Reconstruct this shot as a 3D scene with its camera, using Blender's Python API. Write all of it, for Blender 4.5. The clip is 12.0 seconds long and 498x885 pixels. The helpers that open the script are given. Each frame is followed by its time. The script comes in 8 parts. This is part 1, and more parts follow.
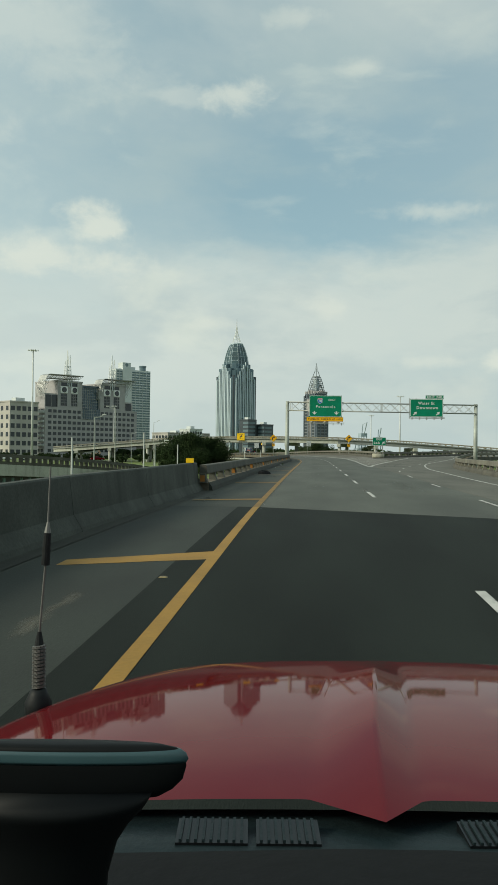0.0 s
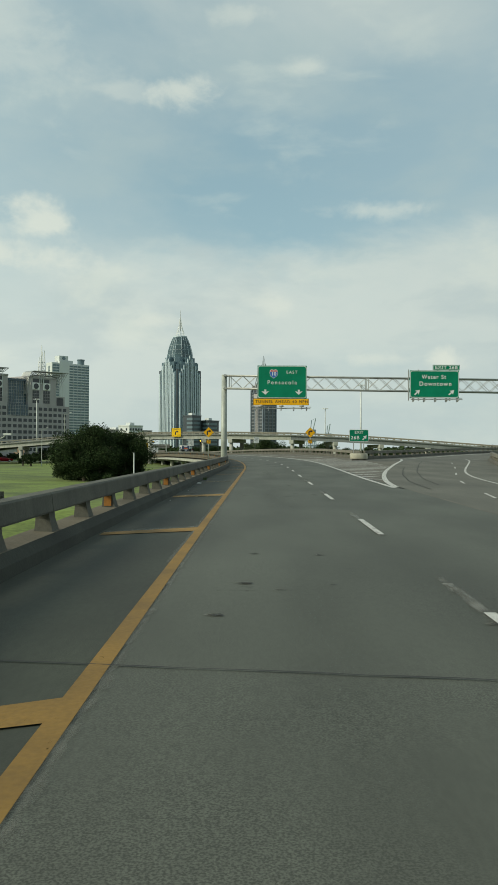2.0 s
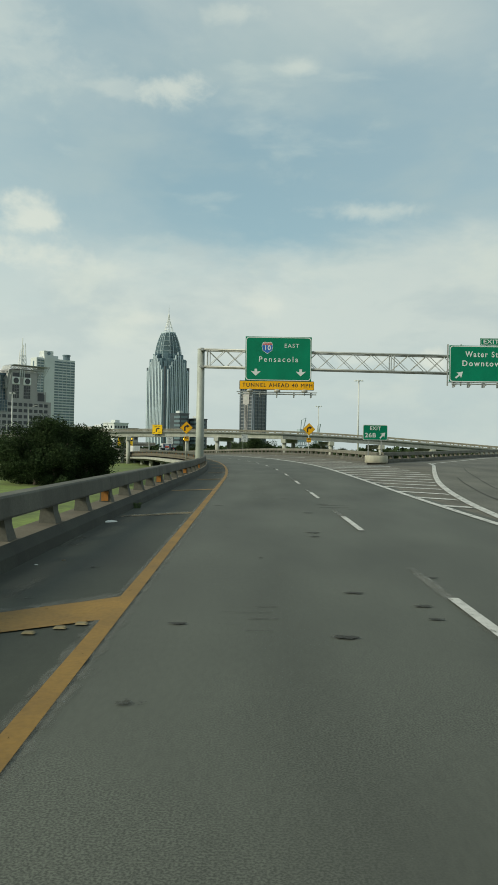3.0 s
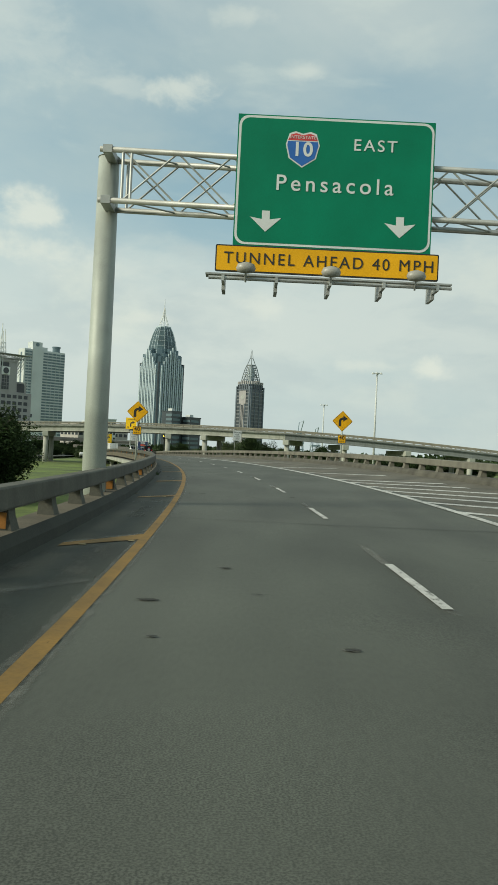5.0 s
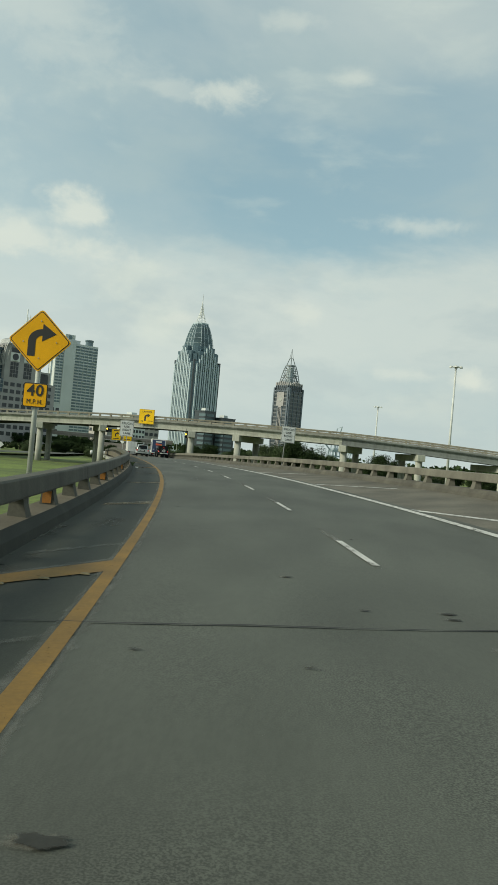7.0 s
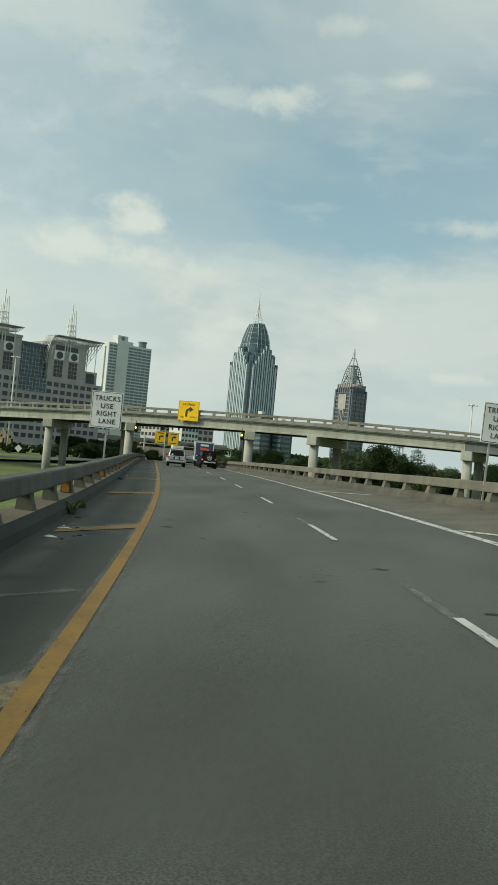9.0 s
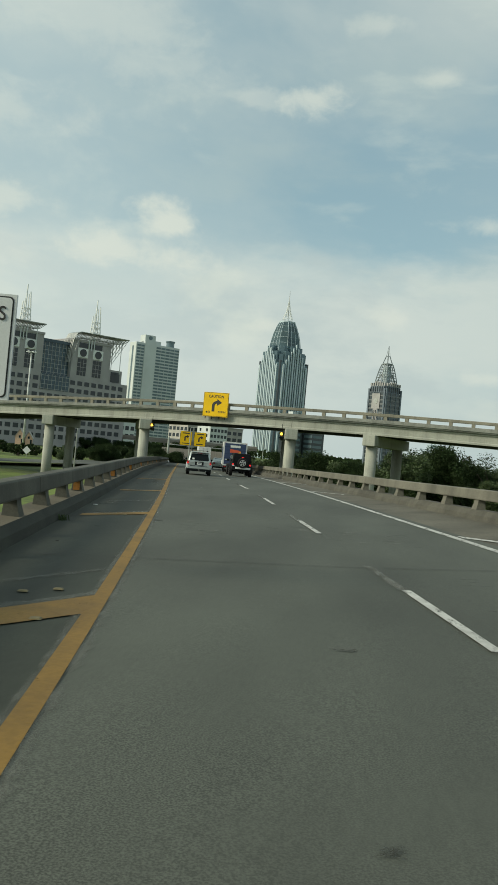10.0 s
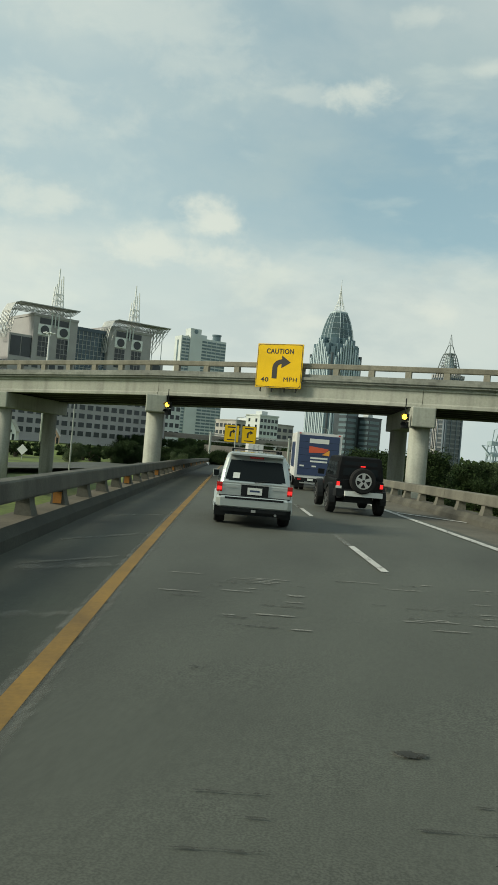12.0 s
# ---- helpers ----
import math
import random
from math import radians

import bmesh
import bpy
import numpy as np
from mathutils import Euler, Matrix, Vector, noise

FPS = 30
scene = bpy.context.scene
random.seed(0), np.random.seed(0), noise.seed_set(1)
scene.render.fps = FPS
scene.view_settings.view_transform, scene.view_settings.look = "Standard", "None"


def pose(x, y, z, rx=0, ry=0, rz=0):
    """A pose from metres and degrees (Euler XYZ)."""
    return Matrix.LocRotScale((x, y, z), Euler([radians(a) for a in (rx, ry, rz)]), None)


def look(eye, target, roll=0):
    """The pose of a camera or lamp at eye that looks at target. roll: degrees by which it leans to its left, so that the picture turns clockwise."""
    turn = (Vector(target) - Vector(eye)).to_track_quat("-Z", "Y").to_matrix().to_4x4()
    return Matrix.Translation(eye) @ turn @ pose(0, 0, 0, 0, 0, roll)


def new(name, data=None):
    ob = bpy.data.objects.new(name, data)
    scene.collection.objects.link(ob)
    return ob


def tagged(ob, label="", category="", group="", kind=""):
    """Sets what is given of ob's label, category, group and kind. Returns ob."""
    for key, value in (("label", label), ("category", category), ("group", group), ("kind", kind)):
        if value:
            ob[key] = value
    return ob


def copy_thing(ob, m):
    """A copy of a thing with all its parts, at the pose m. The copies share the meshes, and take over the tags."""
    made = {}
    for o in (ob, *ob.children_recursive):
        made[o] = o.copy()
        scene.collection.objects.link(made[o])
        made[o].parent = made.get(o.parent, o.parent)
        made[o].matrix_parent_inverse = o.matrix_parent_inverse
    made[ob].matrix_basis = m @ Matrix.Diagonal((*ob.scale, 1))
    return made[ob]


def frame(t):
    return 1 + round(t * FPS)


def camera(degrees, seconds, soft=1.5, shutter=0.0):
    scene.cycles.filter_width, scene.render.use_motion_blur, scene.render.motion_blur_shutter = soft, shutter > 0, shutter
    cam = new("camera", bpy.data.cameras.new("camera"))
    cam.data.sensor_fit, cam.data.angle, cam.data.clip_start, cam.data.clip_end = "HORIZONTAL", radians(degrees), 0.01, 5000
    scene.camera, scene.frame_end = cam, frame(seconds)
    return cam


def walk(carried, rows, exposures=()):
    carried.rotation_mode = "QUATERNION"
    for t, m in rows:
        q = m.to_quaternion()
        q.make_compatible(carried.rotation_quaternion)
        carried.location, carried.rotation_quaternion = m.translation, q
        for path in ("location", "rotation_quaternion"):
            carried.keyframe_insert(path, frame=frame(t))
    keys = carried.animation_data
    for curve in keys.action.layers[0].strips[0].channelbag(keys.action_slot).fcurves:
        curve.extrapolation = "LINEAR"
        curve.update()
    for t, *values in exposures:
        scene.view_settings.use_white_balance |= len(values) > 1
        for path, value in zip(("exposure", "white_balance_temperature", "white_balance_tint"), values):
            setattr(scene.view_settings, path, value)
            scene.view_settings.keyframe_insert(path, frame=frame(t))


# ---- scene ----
cam = camera(35.0, 12.0)
PATH = [
    (0, (1.44, 3.072, 1.438), (1.277, 5.066, 1.459), 0.7),
    (0.5, (1.227, 14.036, 1.609), (1.107, 16.032, 1.625), 0.6),
    (1.5, (1.086, 35.565, 1.692), (1.037, 37.564, 1.71), 0.4),
    (2.5, (1.128, 56.67, 1.719), (1.111, 58.67, 1.731), 0.5),
    (3.2, (1.19, 71.003, 1.684), (1.193, 73.003, 1.699), 1.1),
    (4.8, (1.288, 103.231, 1.653), (1.3, 105.231, 1.672), 2.3),
    (5.2, (1.23, 111.213, 1.626), (1.235, 113.213, 1.646), 3.2),
    (5.5, (1.052, 117.094, 1.644), (1.048, 119.094, 1.664), 3.7),
    (6.5, (0.194, 136.698, 1.725), (0.145, 138.697, 1.748), 4.8),
    (7.1, (-0.696, 148.291, 1.76), (-0.779, 150.289, 1.784), 5.1),
    (8.9, (-4.904, 183.506, 1.767), (-5.114, 185.495, 1.792), 5.3),
    (9.5, (-6.895, 195.265, 1.845), (-7.148, 197.249, 1.869), 5.3),
    (10.5, (-10.416, 213.752, 1.773), (-10.739, 215.726, 1.791), 5.3),
    (11.2, (-13.203, 226.981, 1.731), (-13.566, 228.948, 1.744), 5.5),
    (12, (-16.64, 242.042, 1.644), (-17.048, 244.0, 1.649), 4.9),
]
walk(cam, [(t, look(eye, target, roll)) for t, eye, target, roll in PATH], exposures=[(0.0, 0.0, 6560, 3), (3.2, 0.0, 6560, 3), (4.8, 0.04, 6560, 3), (5.6, 0.06, 6560, 3), (6.4, 0.0, 6560, 3), (8.9, 0.0, 6560, 3), (10.5, -0.03, 6600, 3), (12.0, 0.05, 6640, 3)])

# ---- world and sun ----
SUN_AZ, SUN_EL = radians(116), radians(30)      # sun stands to the left, a little behind


def sky_world():
    w = bpy.data.worlds.new("sky")
    w.use_nodes = True
    nt = w.node_tree
    nt.nodes.clear()
    n, k = nt.nodes.new, nt.links.new
    out, bg = n("ShaderNodeOutputWorld"), n("ShaderNodeBackground")
    sky = n("ShaderNodeTexSky")
    sky.sky_type, sky.sun_disc = "NISHITA", False
    sky.sun_elevation, sky.sun_rotation = SUN_EL, -SUN_AZ
    sky.altitude, sky.air_density, sky.dust_density, sky.ozone_density = 0, 1.0, 2.2, 1.0
    tc = n("ShaderNodeTexCoord")
    sep = n("ShaderNodeSeparateXYZ")
    k(tc.outputs["Generated"], sep.inputs[0])
    tint = n("ShaderNodeMix"); tint.data_type = "RGBA"; tint.blend_type = "MULTIPLY"
    tint.inputs[0].default_value = 1.0
    tint.inputs[7].default_value = (0.72, 1.0, 0.98, 1)
    k(sky.outputs[0], tint.inputs[6])

    def op(kind, a, b):
        m = n("ShaderNodeMath"); m.operation = kind
        for i, v in enumerate((a, b)):
            if isinstance(v, (int, float)):
                m.inputs[i].default_value = v
            else:
                k(v, m.inputs[i])
        return m.outputs[0]

    def step(a, lo, hi, to0=0.0, to1=1.0):
        m = n("ShaderNodeMapRange"); m.interpolation_type = "SMOOTHSTEP"
        m.inputs["From Min"].default_value, m.inputs["From Max"].default_value = lo, hi
        m.inputs["To Min"].default_value, m.inputs["To Max"].default_value = to0, to1
        k(a, m.inputs["Value"])
        return m.outputs[0]

    def heaps(scale, detail, seed, squash, rough=0.55, warp=0.2):
        m = n("ShaderNodeMapping")
        m.inputs["Location"].default_value, m.inputs["Scale"].default_value = (seed, seed * 0.6, seed * 0.2), (1, 1, squash)
        k(tc.outputs["Generated"], m.inputs[0])
        t = n("ShaderNodeTexNoise")
        t.inputs["Scale"].default_value, t.inputs["Detail"].default_value, t.inputs["Roughness"].default_value, t.inputs["Distortion"].default_value = scale, detail, rough, warp
        k(m.outputs[0], t.inputs["Vector"])
        return t.outputs["Fac"]

    def mix(fac, a, colour):
        m = n("ShaderNodeMix"); m.data_type = "RGBA"
        k(fac, m.inputs[0]); k(a, m.inputs[6]); m.inputs[7].default_value = (*colour, 1)
        return m.outputs[2]

    z = sep.outputs["Z"]
    low, top = step(z, 0.17, 0.31, 1.0, 0.0), step(z, 0.36, 0.50)
    soft = heaps(2.6, 6, 4.3, 2.2)
    cover = op("ADD", op("ADD", op("MULTIPLY", low, 0.36), op("MULTIPLY", top, 0.22)), soft)
    sheet = step(cover, 0.46, 0.92)
    puffs = step(op("ADD", heaps(7.5, 9, 12.7, 1.7, 0.56), op("MULTIPLY", low, 0.06)), 0.56, 0.74)
    strips = step(op("ADD", heaps(5.0, 8, 27.1, 3.6, 0.55), op("MULTIPLY", top, 0.03)), 0.55, 0.72)
    shade = step(heaps(4.2, 7, 33.9, 2.4), 0.50, 0.72)
    c = mix(step(z, 0.0, 0.36, 0.85, 0.55), tint.outputs[2], (4.5, 6.1, 6.75))
    c = mix(op("MULTIPLY", sheet, 0.70), c, (6.0, 6.5, 6.35))
    c = mix(op("MULTIPLY", shade, 0.42), c, (4.4, 5.35, 5.5))
    c = mix(op("MULTIPLY", strips, 0.30), c, (6.6, 7.2, 6.8))
    c = mix(op("MULTIPLY", puffs, 0.22), c, (7.6, 7.9, 7.1))
    # the broad cream deck that lies low over the city, with a ragged upper rim and grey bellies
    rim = op("ADD", op("ADD", z, op("MULTIPLY", sep.outputs["X"], -0.05)), op("MULTIPLY", op("SUBTRACT", heaps(3.6, 8, 71.7, 2.8, 0.58), 0.5), 0.17))
    deck = op("MULTIPLY", step(rim, 0.222, 0.274, 1.0, 0.0), step(z, 0.02, 0.13, 0.45, 1.0))
    body = step(heaps(3.4, 7, 83.1, 2.3, 0.55), 0.38, 0.60, 0.35, 1.0)
    belly = step(heaps(4.6, 7, 91.9, 2.7, 0.56), 0.46, 0.61)
    c = mix(op("MULTIPLY", op("MULTIPLY", deck, body), 0.84), c, (6.55, 7.05, 6.8))
    c = mix(op("MULTIPLY", op("MULTIPLY", deck, belly), 0.62), c, (4.9, 5.7, 5.9))
    lit = step(heaps(5.5, 8, 17.3, 2.0, 0.56), 0.53, 0.70)
    c = mix(op("MULTIPLY", op("MULTIPLY", deck, lit), 0.5), c, (7.5, 7.8, 7.0))
    # the cloud is brighter towards the sun's side and greyer away from it
    c = mix(step(sep.outputs["X"], -0.08, -0.42, 0.0, 0.32), c, (7.4, 8.0, 7.7))
    c = mix(step(sep.outputs["X"], -0.02, 0.32, 0.0, 0.26), c, (4.9, 5.6, 5.75))
    # single heaped clouds: across, height, half width, half height, strength
    curl = heaps(15.0, 8, 51.3, 1.4, 0.6)
    ahead = step(sep.outputs["Y"], 0.0, 0.3)
    whole = None
    for cx, cz, rx, rz, f in ((-0.258, 0.266, 0.028, 0.02, 1.0), (-0.252, 0.225, 0.036, 0.024, 0.85), (-0.345, 0.228, 0.048, 0.016, 0.85), (-0.095, 0.412, 0.034, 0.014, 0.8),
                              (-0.155, 0.408, 0.045, 0.007, 0.4), (0.05, 0.437, 0.026, 0.009, 0.5), (-0.02, 0.482, 0.03, 0.009, 0.45), (0.145, 0.286, 0.05, 0.010, 0.6),
                              (0.017, 0.181, 0.026, 0.013, 0.6), (0.222, 0.108, 0.026, 0.015, 1.0), (0.154, 0.112, 0.05, 0.008, 0.6), (-0.129, 0.157, 0.03, 0.008, 0.6),
                              (-0.26, 0.425, 0.06, 0.02, 0.35), (-0.42, 0.36, 0.08, 0.03, 0.4), (-0.36, 0.47, 0.12, 0.035, 0.35), (-0.47, 0.27, 0.06, 0.022, 0.7), (-0.50, 0.20, 0.09, 0.02, 0.5)):
        sub_, mul_, ln_ = n("ShaderNodeVectorMath"), n("ShaderNodeVectorMath"), n("ShaderNodeVectorMath")
        sub_.operation, mul_.operation, ln_.operation = "SUBTRACT", "MULTIPLY", "LENGTH"
        sub_.inputs[1].default_value, mul_.inputs[1].default_value = (cx, 0, cz), (1 / rx, 0, 1 / rz)
        k(tc.outputs["Generated"], sub_.inputs[0]); k(sub_.outputs[0], mul_.inputs[0]); k(mul_.outputs[0], ln_.inputs[0])
        v = step(op("ADD", ln_.outputs["Value"], op("MULTIPLY", op("SUBTRACT", curl, 0.5), 4.2)), 0.1, 1.5, f, 0.0)
        whole = v if whole is None else op("MAXIMUM", whole, v)
    c = mix(op("MULTIPLY", op("MULTIPLY", whole, ahead), 0.75), c, (7.8, 7.95, 7.2))
    k(c, bg.inputs["Color"])
    bg.inputs["Strength"].default_value = 0.098
    k(bg.outputs[0], out.inputs[0])
    scene.world = w


sky_world()
sun = bpy.data.lights.new("sun", "SUN")
sun.energy, sun.angle, sun.color = 3.2, radians(16), (1.0, 0.91, 0.75)
sun_ob = new("sun", sun)
sun_ob.matrix_world = look((0, 0, 60), (60 * math.sin(SUN_AZ) * math.cos(SUN_EL), -60 * math.cos(SUN_AZ) * math.cos(SUN_EL), 60 - 60 * math.sin(SUN_EL)))

# ---- materials ----


def mat(name, colour, rough=0.7, metal=0.0, scale=2.0, vary=0.25, bump=0.2, fine=40.0, coat=0.0, dark=None, stretch=(1, 1, 1), rand=0.0, island=0.0, stain=0.0, speck=0.0, grain=None):
    m = bpy.data.materials.new(name)
    m.use_nodes = True
    nt = m.node_tree
    b = nt.nodes["Principled BSDF"]
    n, k = nt.nodes.new, nt.links.new
    b.inputs["Roughness"].default_value, b.inputs["Metallic"].default_value = rough, metal
    b.inputs["Coat Weight"].default_value = coat
    b.inputs["Coat Roughness"].default_value = 0.05
    tc = n("ShaderNodeTexCoord")
    mp = n("ShaderNodeMapping")
    mp.inputs["Scale"].default_value = stretch
    k(tc.outputs["Object"], mp.inputs[0])
    big, small = n("ShaderNodeTexNoise"), n("ShaderNodeTexNoise")
    for t, s, d in ((big, scale, 5), (small, fine, 4)):
        t.inputs["Scale"].default_value, t.inputs["Detail"].default_value = s, d
        k(mp.outputs[0], t.inputs["Vector"])
    ramp = n("ShaderNodeMapRange")
    ramp.inputs["From Min"].default_value, ramp.inputs["From Max"].default_value = 0.3, 0.7
    k(big.outputs["Fac"], ramp.inputs["Value"])
    mix = n("ShaderNodeMix"); mix.data_type = "RGBA"
    d = dark or tuple(c * (1 - vary) for c in colour)
    mix.inputs[6].default_value, mix.inputs[7].default_value = (*d, 1), (*[min(1, c * (1 + vary * 0.5)) for c in colour], 1)
    k(ramp.outputs[0], mix.inputs[0])
    col = mix.outputs[2]
    mul = n("ShaderNodeMix"); mul.data_type = "RGBA"; mul.blend_type = "MULTIPLY"
    mul.inputs[0].default_value = min(1.0, vary if grain is None else grain)
    k(col, mul.inputs[6])
    g = n("ShaderNodeMapRange")
    g.inputs["From Min"].default_value, g.inputs["From Max"].default_value = 0.3, 0.65
    g.inputs["To Min"].default_value = 0.35
    k(small.outputs["Fac"], g.inputs["Value"])
    k(g.outputs[0], mul.inputs[7])
    col = mul.outputs[2]
    if speck:
        # bared aggregate, in patches
        grit, zone, gr, zr = n("ShaderNodeTexNoise"), n("ShaderNodeTexNoise"), n("ShaderNodeMapRange"), n("ShaderNodeMapRange")
        grit.inputs["Scale"].default_value, grit.inputs["Detail"].default_value = 75, 3
        zone.inputs["Scale"].default_value, zone.inputs["Detail"].default_value = 0.35, 5
        gr.inputs["From Min"].default_value, gr.inputs["From Max"].default_value, gr.inputs["To Min"].default_value, gr.inputs["To Max"].default_value = 0.38, 0.62, 1 - speck, 1 + speck
        zr.inputs["From Min"].default_value, zr.inputs["From Max"].default_value = 0.38, 0.6
        k(tc.outputs["Object"], grit.inputs["Vector"]); k(tc.outputs["Object"], zone.inputs["Vector"])
        k(grit.outputs["Fac"], gr.inputs["Value"]); k(zone.outputs["Fac"], zr.inputs["Value"])
        sp_hs = n("ShaderNodeHueSaturation")
        k(gr.outputs[0], sp_hs.inputs["Value"]); k(zr.outputs[0], sp_hs.inputs["Fac"]); k(col, sp_hs.inputs["Color"])
        col = sp_hs.outputs[0]
    if stain:
        # dirt runs, drawn out in height
        ms = n("ShaderNodeMapping"); ms.inputs["Scale"].default_value = (1.3, 1.3, 0.12)
        k(tc.outputs["Object"], ms.inputs[0])
        ts = n("ShaderNodeTexNoise"); ts.inputs["Scale"].default_value = 1.6; ts.inputs["Detail"].default_value = 6
        k(ms.outputs[0], ts.inputs["Vector"])
        rs = n("ShaderNodeMapRange")
        rs.inputs["From Min"].default_value, rs.inputs["From Max"].default_value = 0.48, 0.72
        rs.inputs["To Max"].default_value = stain
        k(ts.outputs["Fac"], rs.inputs["Value"])
        mm = n("ShaderNodeMix"); mm.data_type = "RGBA"
        k(rs.outputs[0], mm.inputs[0]); k(col, mm.inputs[6])
        mm.inputs[7].default_value = (*[c * 0.3 for c in colour], 1)
        col = mm.outputs[2]
    if rand or island:
        src = n("ShaderNodeObjectInfo").outputs["Random"] if rand else n("ShaderNodeNewGeometry").outputs["Random Per Island"]
        hs = n("ShaderNodeHueSaturation")
        v = n("ShaderNodeMapRange")
        v.inputs["To Min"].default_value, v.inputs["To Max"].default_value = 1 - (rand or island), 1 + (rand or island)
        k(src, v.inputs["Value"]); k(v.outputs[0], hs.inputs["Value"]); k(col, hs.inputs["Color"])
        col = hs.outputs[0]
    k(col, b.inputs["Base Color"])
    if bump:
        bp = n("ShaderNodeBump")
        bp.inputs["Strength"].default_value, bp.inputs["Distance"].default_value = bump, 0.01
        k(small.outputs["Fac"], bp.inputs["Height"]); k(bp.outputs[0], b.inputs["Normal"])
    return m


def worn(m, scale, lo, hi, most=1.0, stretch=(1, 1, 1), soft=0.0):
    """Lets what lies below show through in ragged flakes."""
    nt = m.node_tree
    n, k = nt.nodes.new, nt.links.new
    tc, mp, t, r = n("ShaderNodeTexCoord"), n("ShaderNodeMapping"), n("ShaderNodeTexNoise"), n("ShaderNodeMapRange")
    mp.inputs["Scale"].default_value = stretch
    t.inputs["Scale"].default_value, t.inputs["Detail"].default_value, t.inputs["Roughness"].default_value = scale, 8, 0.68
    r.inputs["From Min"].default_value, r.inputs["From Max"].default_value, r.inputs["To Max"].default_value = lo, hi, most
    k(tc.outputs["Object"], mp.inputs[0]); k(mp.outputs[0], t.inputs["Vector"])
    v = t.outputs["Fac"]
    if soft:
        # the UV's first share fades the patch out towards its rim
        u, f, a = n("ShaderNodeSeparateXYZ"), n("ShaderNodeMapRange"), n("ShaderNodeMath")
        f.inputs["To Min"].default_value, f.inputs["To Max"].default_value = -soft, 0.06
        a.operation = "ADD"
        k(tc.outputs["UV"], u.inputs[0]); k(u.outputs[0], f.inputs["Value"]); k(f.outputs[0], a.inputs[0]); k(v, a.inputs[1])
        v = a.outputs[0]
    k(v, r.inputs["Value"])
    k(r.outputs[0], nt.nodes["Principled BSDF"].inputs["Alpha"])
    return m


def glow(name, colour, strength):
    m = mat(name, colour, 0.4, bump=0, vary=0.05)
    b = m.node_tree.nodes["Principled BSDF"]
    b.inputs["Emission Color"].default_value, b.inputs["Emission Strength"].default_value = (*colour, 1), strength
    return m


CONC = mat("concrete deck", (0.074, 0.080, 0.065), 0.8, scale=0.3, vary=0.36, bump=0.2, fine=16, stretch=(1.5, 0.45, 1), speck=0.42, grain=0.2)
EXITC = mat("pale exit lane concrete", (0.108, 0.107, 0.087), 0.85, scale=0.3, vary=0.34, bump=0.3, fine=16, stretch=(1.5, 0.45, 1), speck=0.3)
# mottled concrete; the barrier's shade on the shoulder is in its dark base
SHOULDER = mat("shoulder concrete with barrier shade", (0.031, 0.036, 0.0255), 0.8, scale=0.6, vary=0.65, bump=0.25, fine=12, stretch=(1.2, 0.5, 1), speck=0.4, grain=0.3, dark=(0.022, 0.025, 0.018))
ASPH = mat("asphalt", (0.0145, 0.019, 0.016), 0.85, scale=0.5, vary=0.4, bump=0.35, fine=60, stretch=(1.5, 0.3, 1))
OLDASPH = mat("old grey asphalt", (0.021, 0.028, 0.021), 0.85, scale=0.5, vary=0.5, bump=0.3, fine=40, stretch=(1.3, 0.5, 1), speck=0.3)
# stains, plus a dark base for the shade on the face turned from the sun
BARR = mat("stained concrete with shade", (0.056, 0.064, 0.052), 0.85, scale=0.7, vary=0.55, bump=0.35, fine=18, stain=0.7, dark=(0.030, 0.036, 0.028))
ASPH.node_tree.nodes["Principled BSDF"].inputs["Specular IOR Level"].default_value = 0.14
# weathered concrete in a dark tone that holds the left rail's shade
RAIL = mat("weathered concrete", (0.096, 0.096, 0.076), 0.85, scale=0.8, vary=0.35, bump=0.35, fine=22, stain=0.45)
# stained concrete, its base darkened further for the shaded kerb face
KERB_SHADE = mat("stained kerb concrete with shade", (0.030, 0.034, 0.024), 0.85, scale=0.9, vary=0.45, bump=0.4, fine=20, stain=0.35)
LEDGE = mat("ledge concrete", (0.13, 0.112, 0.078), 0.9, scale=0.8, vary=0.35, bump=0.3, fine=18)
# lighter, warmer copies of rail and kerb concrete, with sunlight in the colour
LITR = mat("sunlit tan weathered concrete", (0.170, 0.162, 0.127), 0.85, scale=0.8, vary=0.35, bump=0.35, fine=22, stain=0.4)
LITK = mat("sunlit tan kerb concrete", (0.098, 0.093, 0.073), 0.9, scale=0.9, vary=0.4, bump=0.35, fine=20, stain=0.35)
OPRAIL = mat("brownish rail concrete", (0.25, 0.235, 0.185), 0.85, scale=0.5, vary=0.3, bump=0.25, fine=9, stain=0.45)
OPGREY = mat("darker grey overpass finish", (0.165, 0.185, 0.18), 0.7, scale=0.4, vary=0.25, bump=0.06, fine=12, stain=0.35)
OPSLAB = mat("grey slab concrete", (0.25, 0.26, 0.23), 0.85, scale=0.5, vary=0.3, bump=0.25, fine=9, stain=0.55)
BRIDGE = mat("bridge concrete", (0.38, 0.39, 0.335), 0.85, scale=0.35, vary=0.22, bump=0.25, fine=9, stain=0.4)
# near-black on purpose: under-deck shade is put into this colour
GIRD_SHADE = mat("shade-dark girder paint", (0.055, 0.055, 0.05), 0.7, scale=0.6, vary=0.3)
YELP = mat("yellow road paint", (0.225, 0.127, 0.020), 0.75, scale=1.2, vary=0.3, bump=0.3, fine=22, dark=(0.155, 0.09, 0.019))
YELF = mat("fresh yellow road paint", (0.30, 0.165, 0.020), 0.7, scale=1.2, vary=0.2, bump=0.3, fine=22)
FADY = mat("faded yellow paint", (0.26, 0.2, 0.10), 0.8, scale=2, vary=0.45, bump=0.3, fine=9, dark=(0.12, 0.11, 0.085))
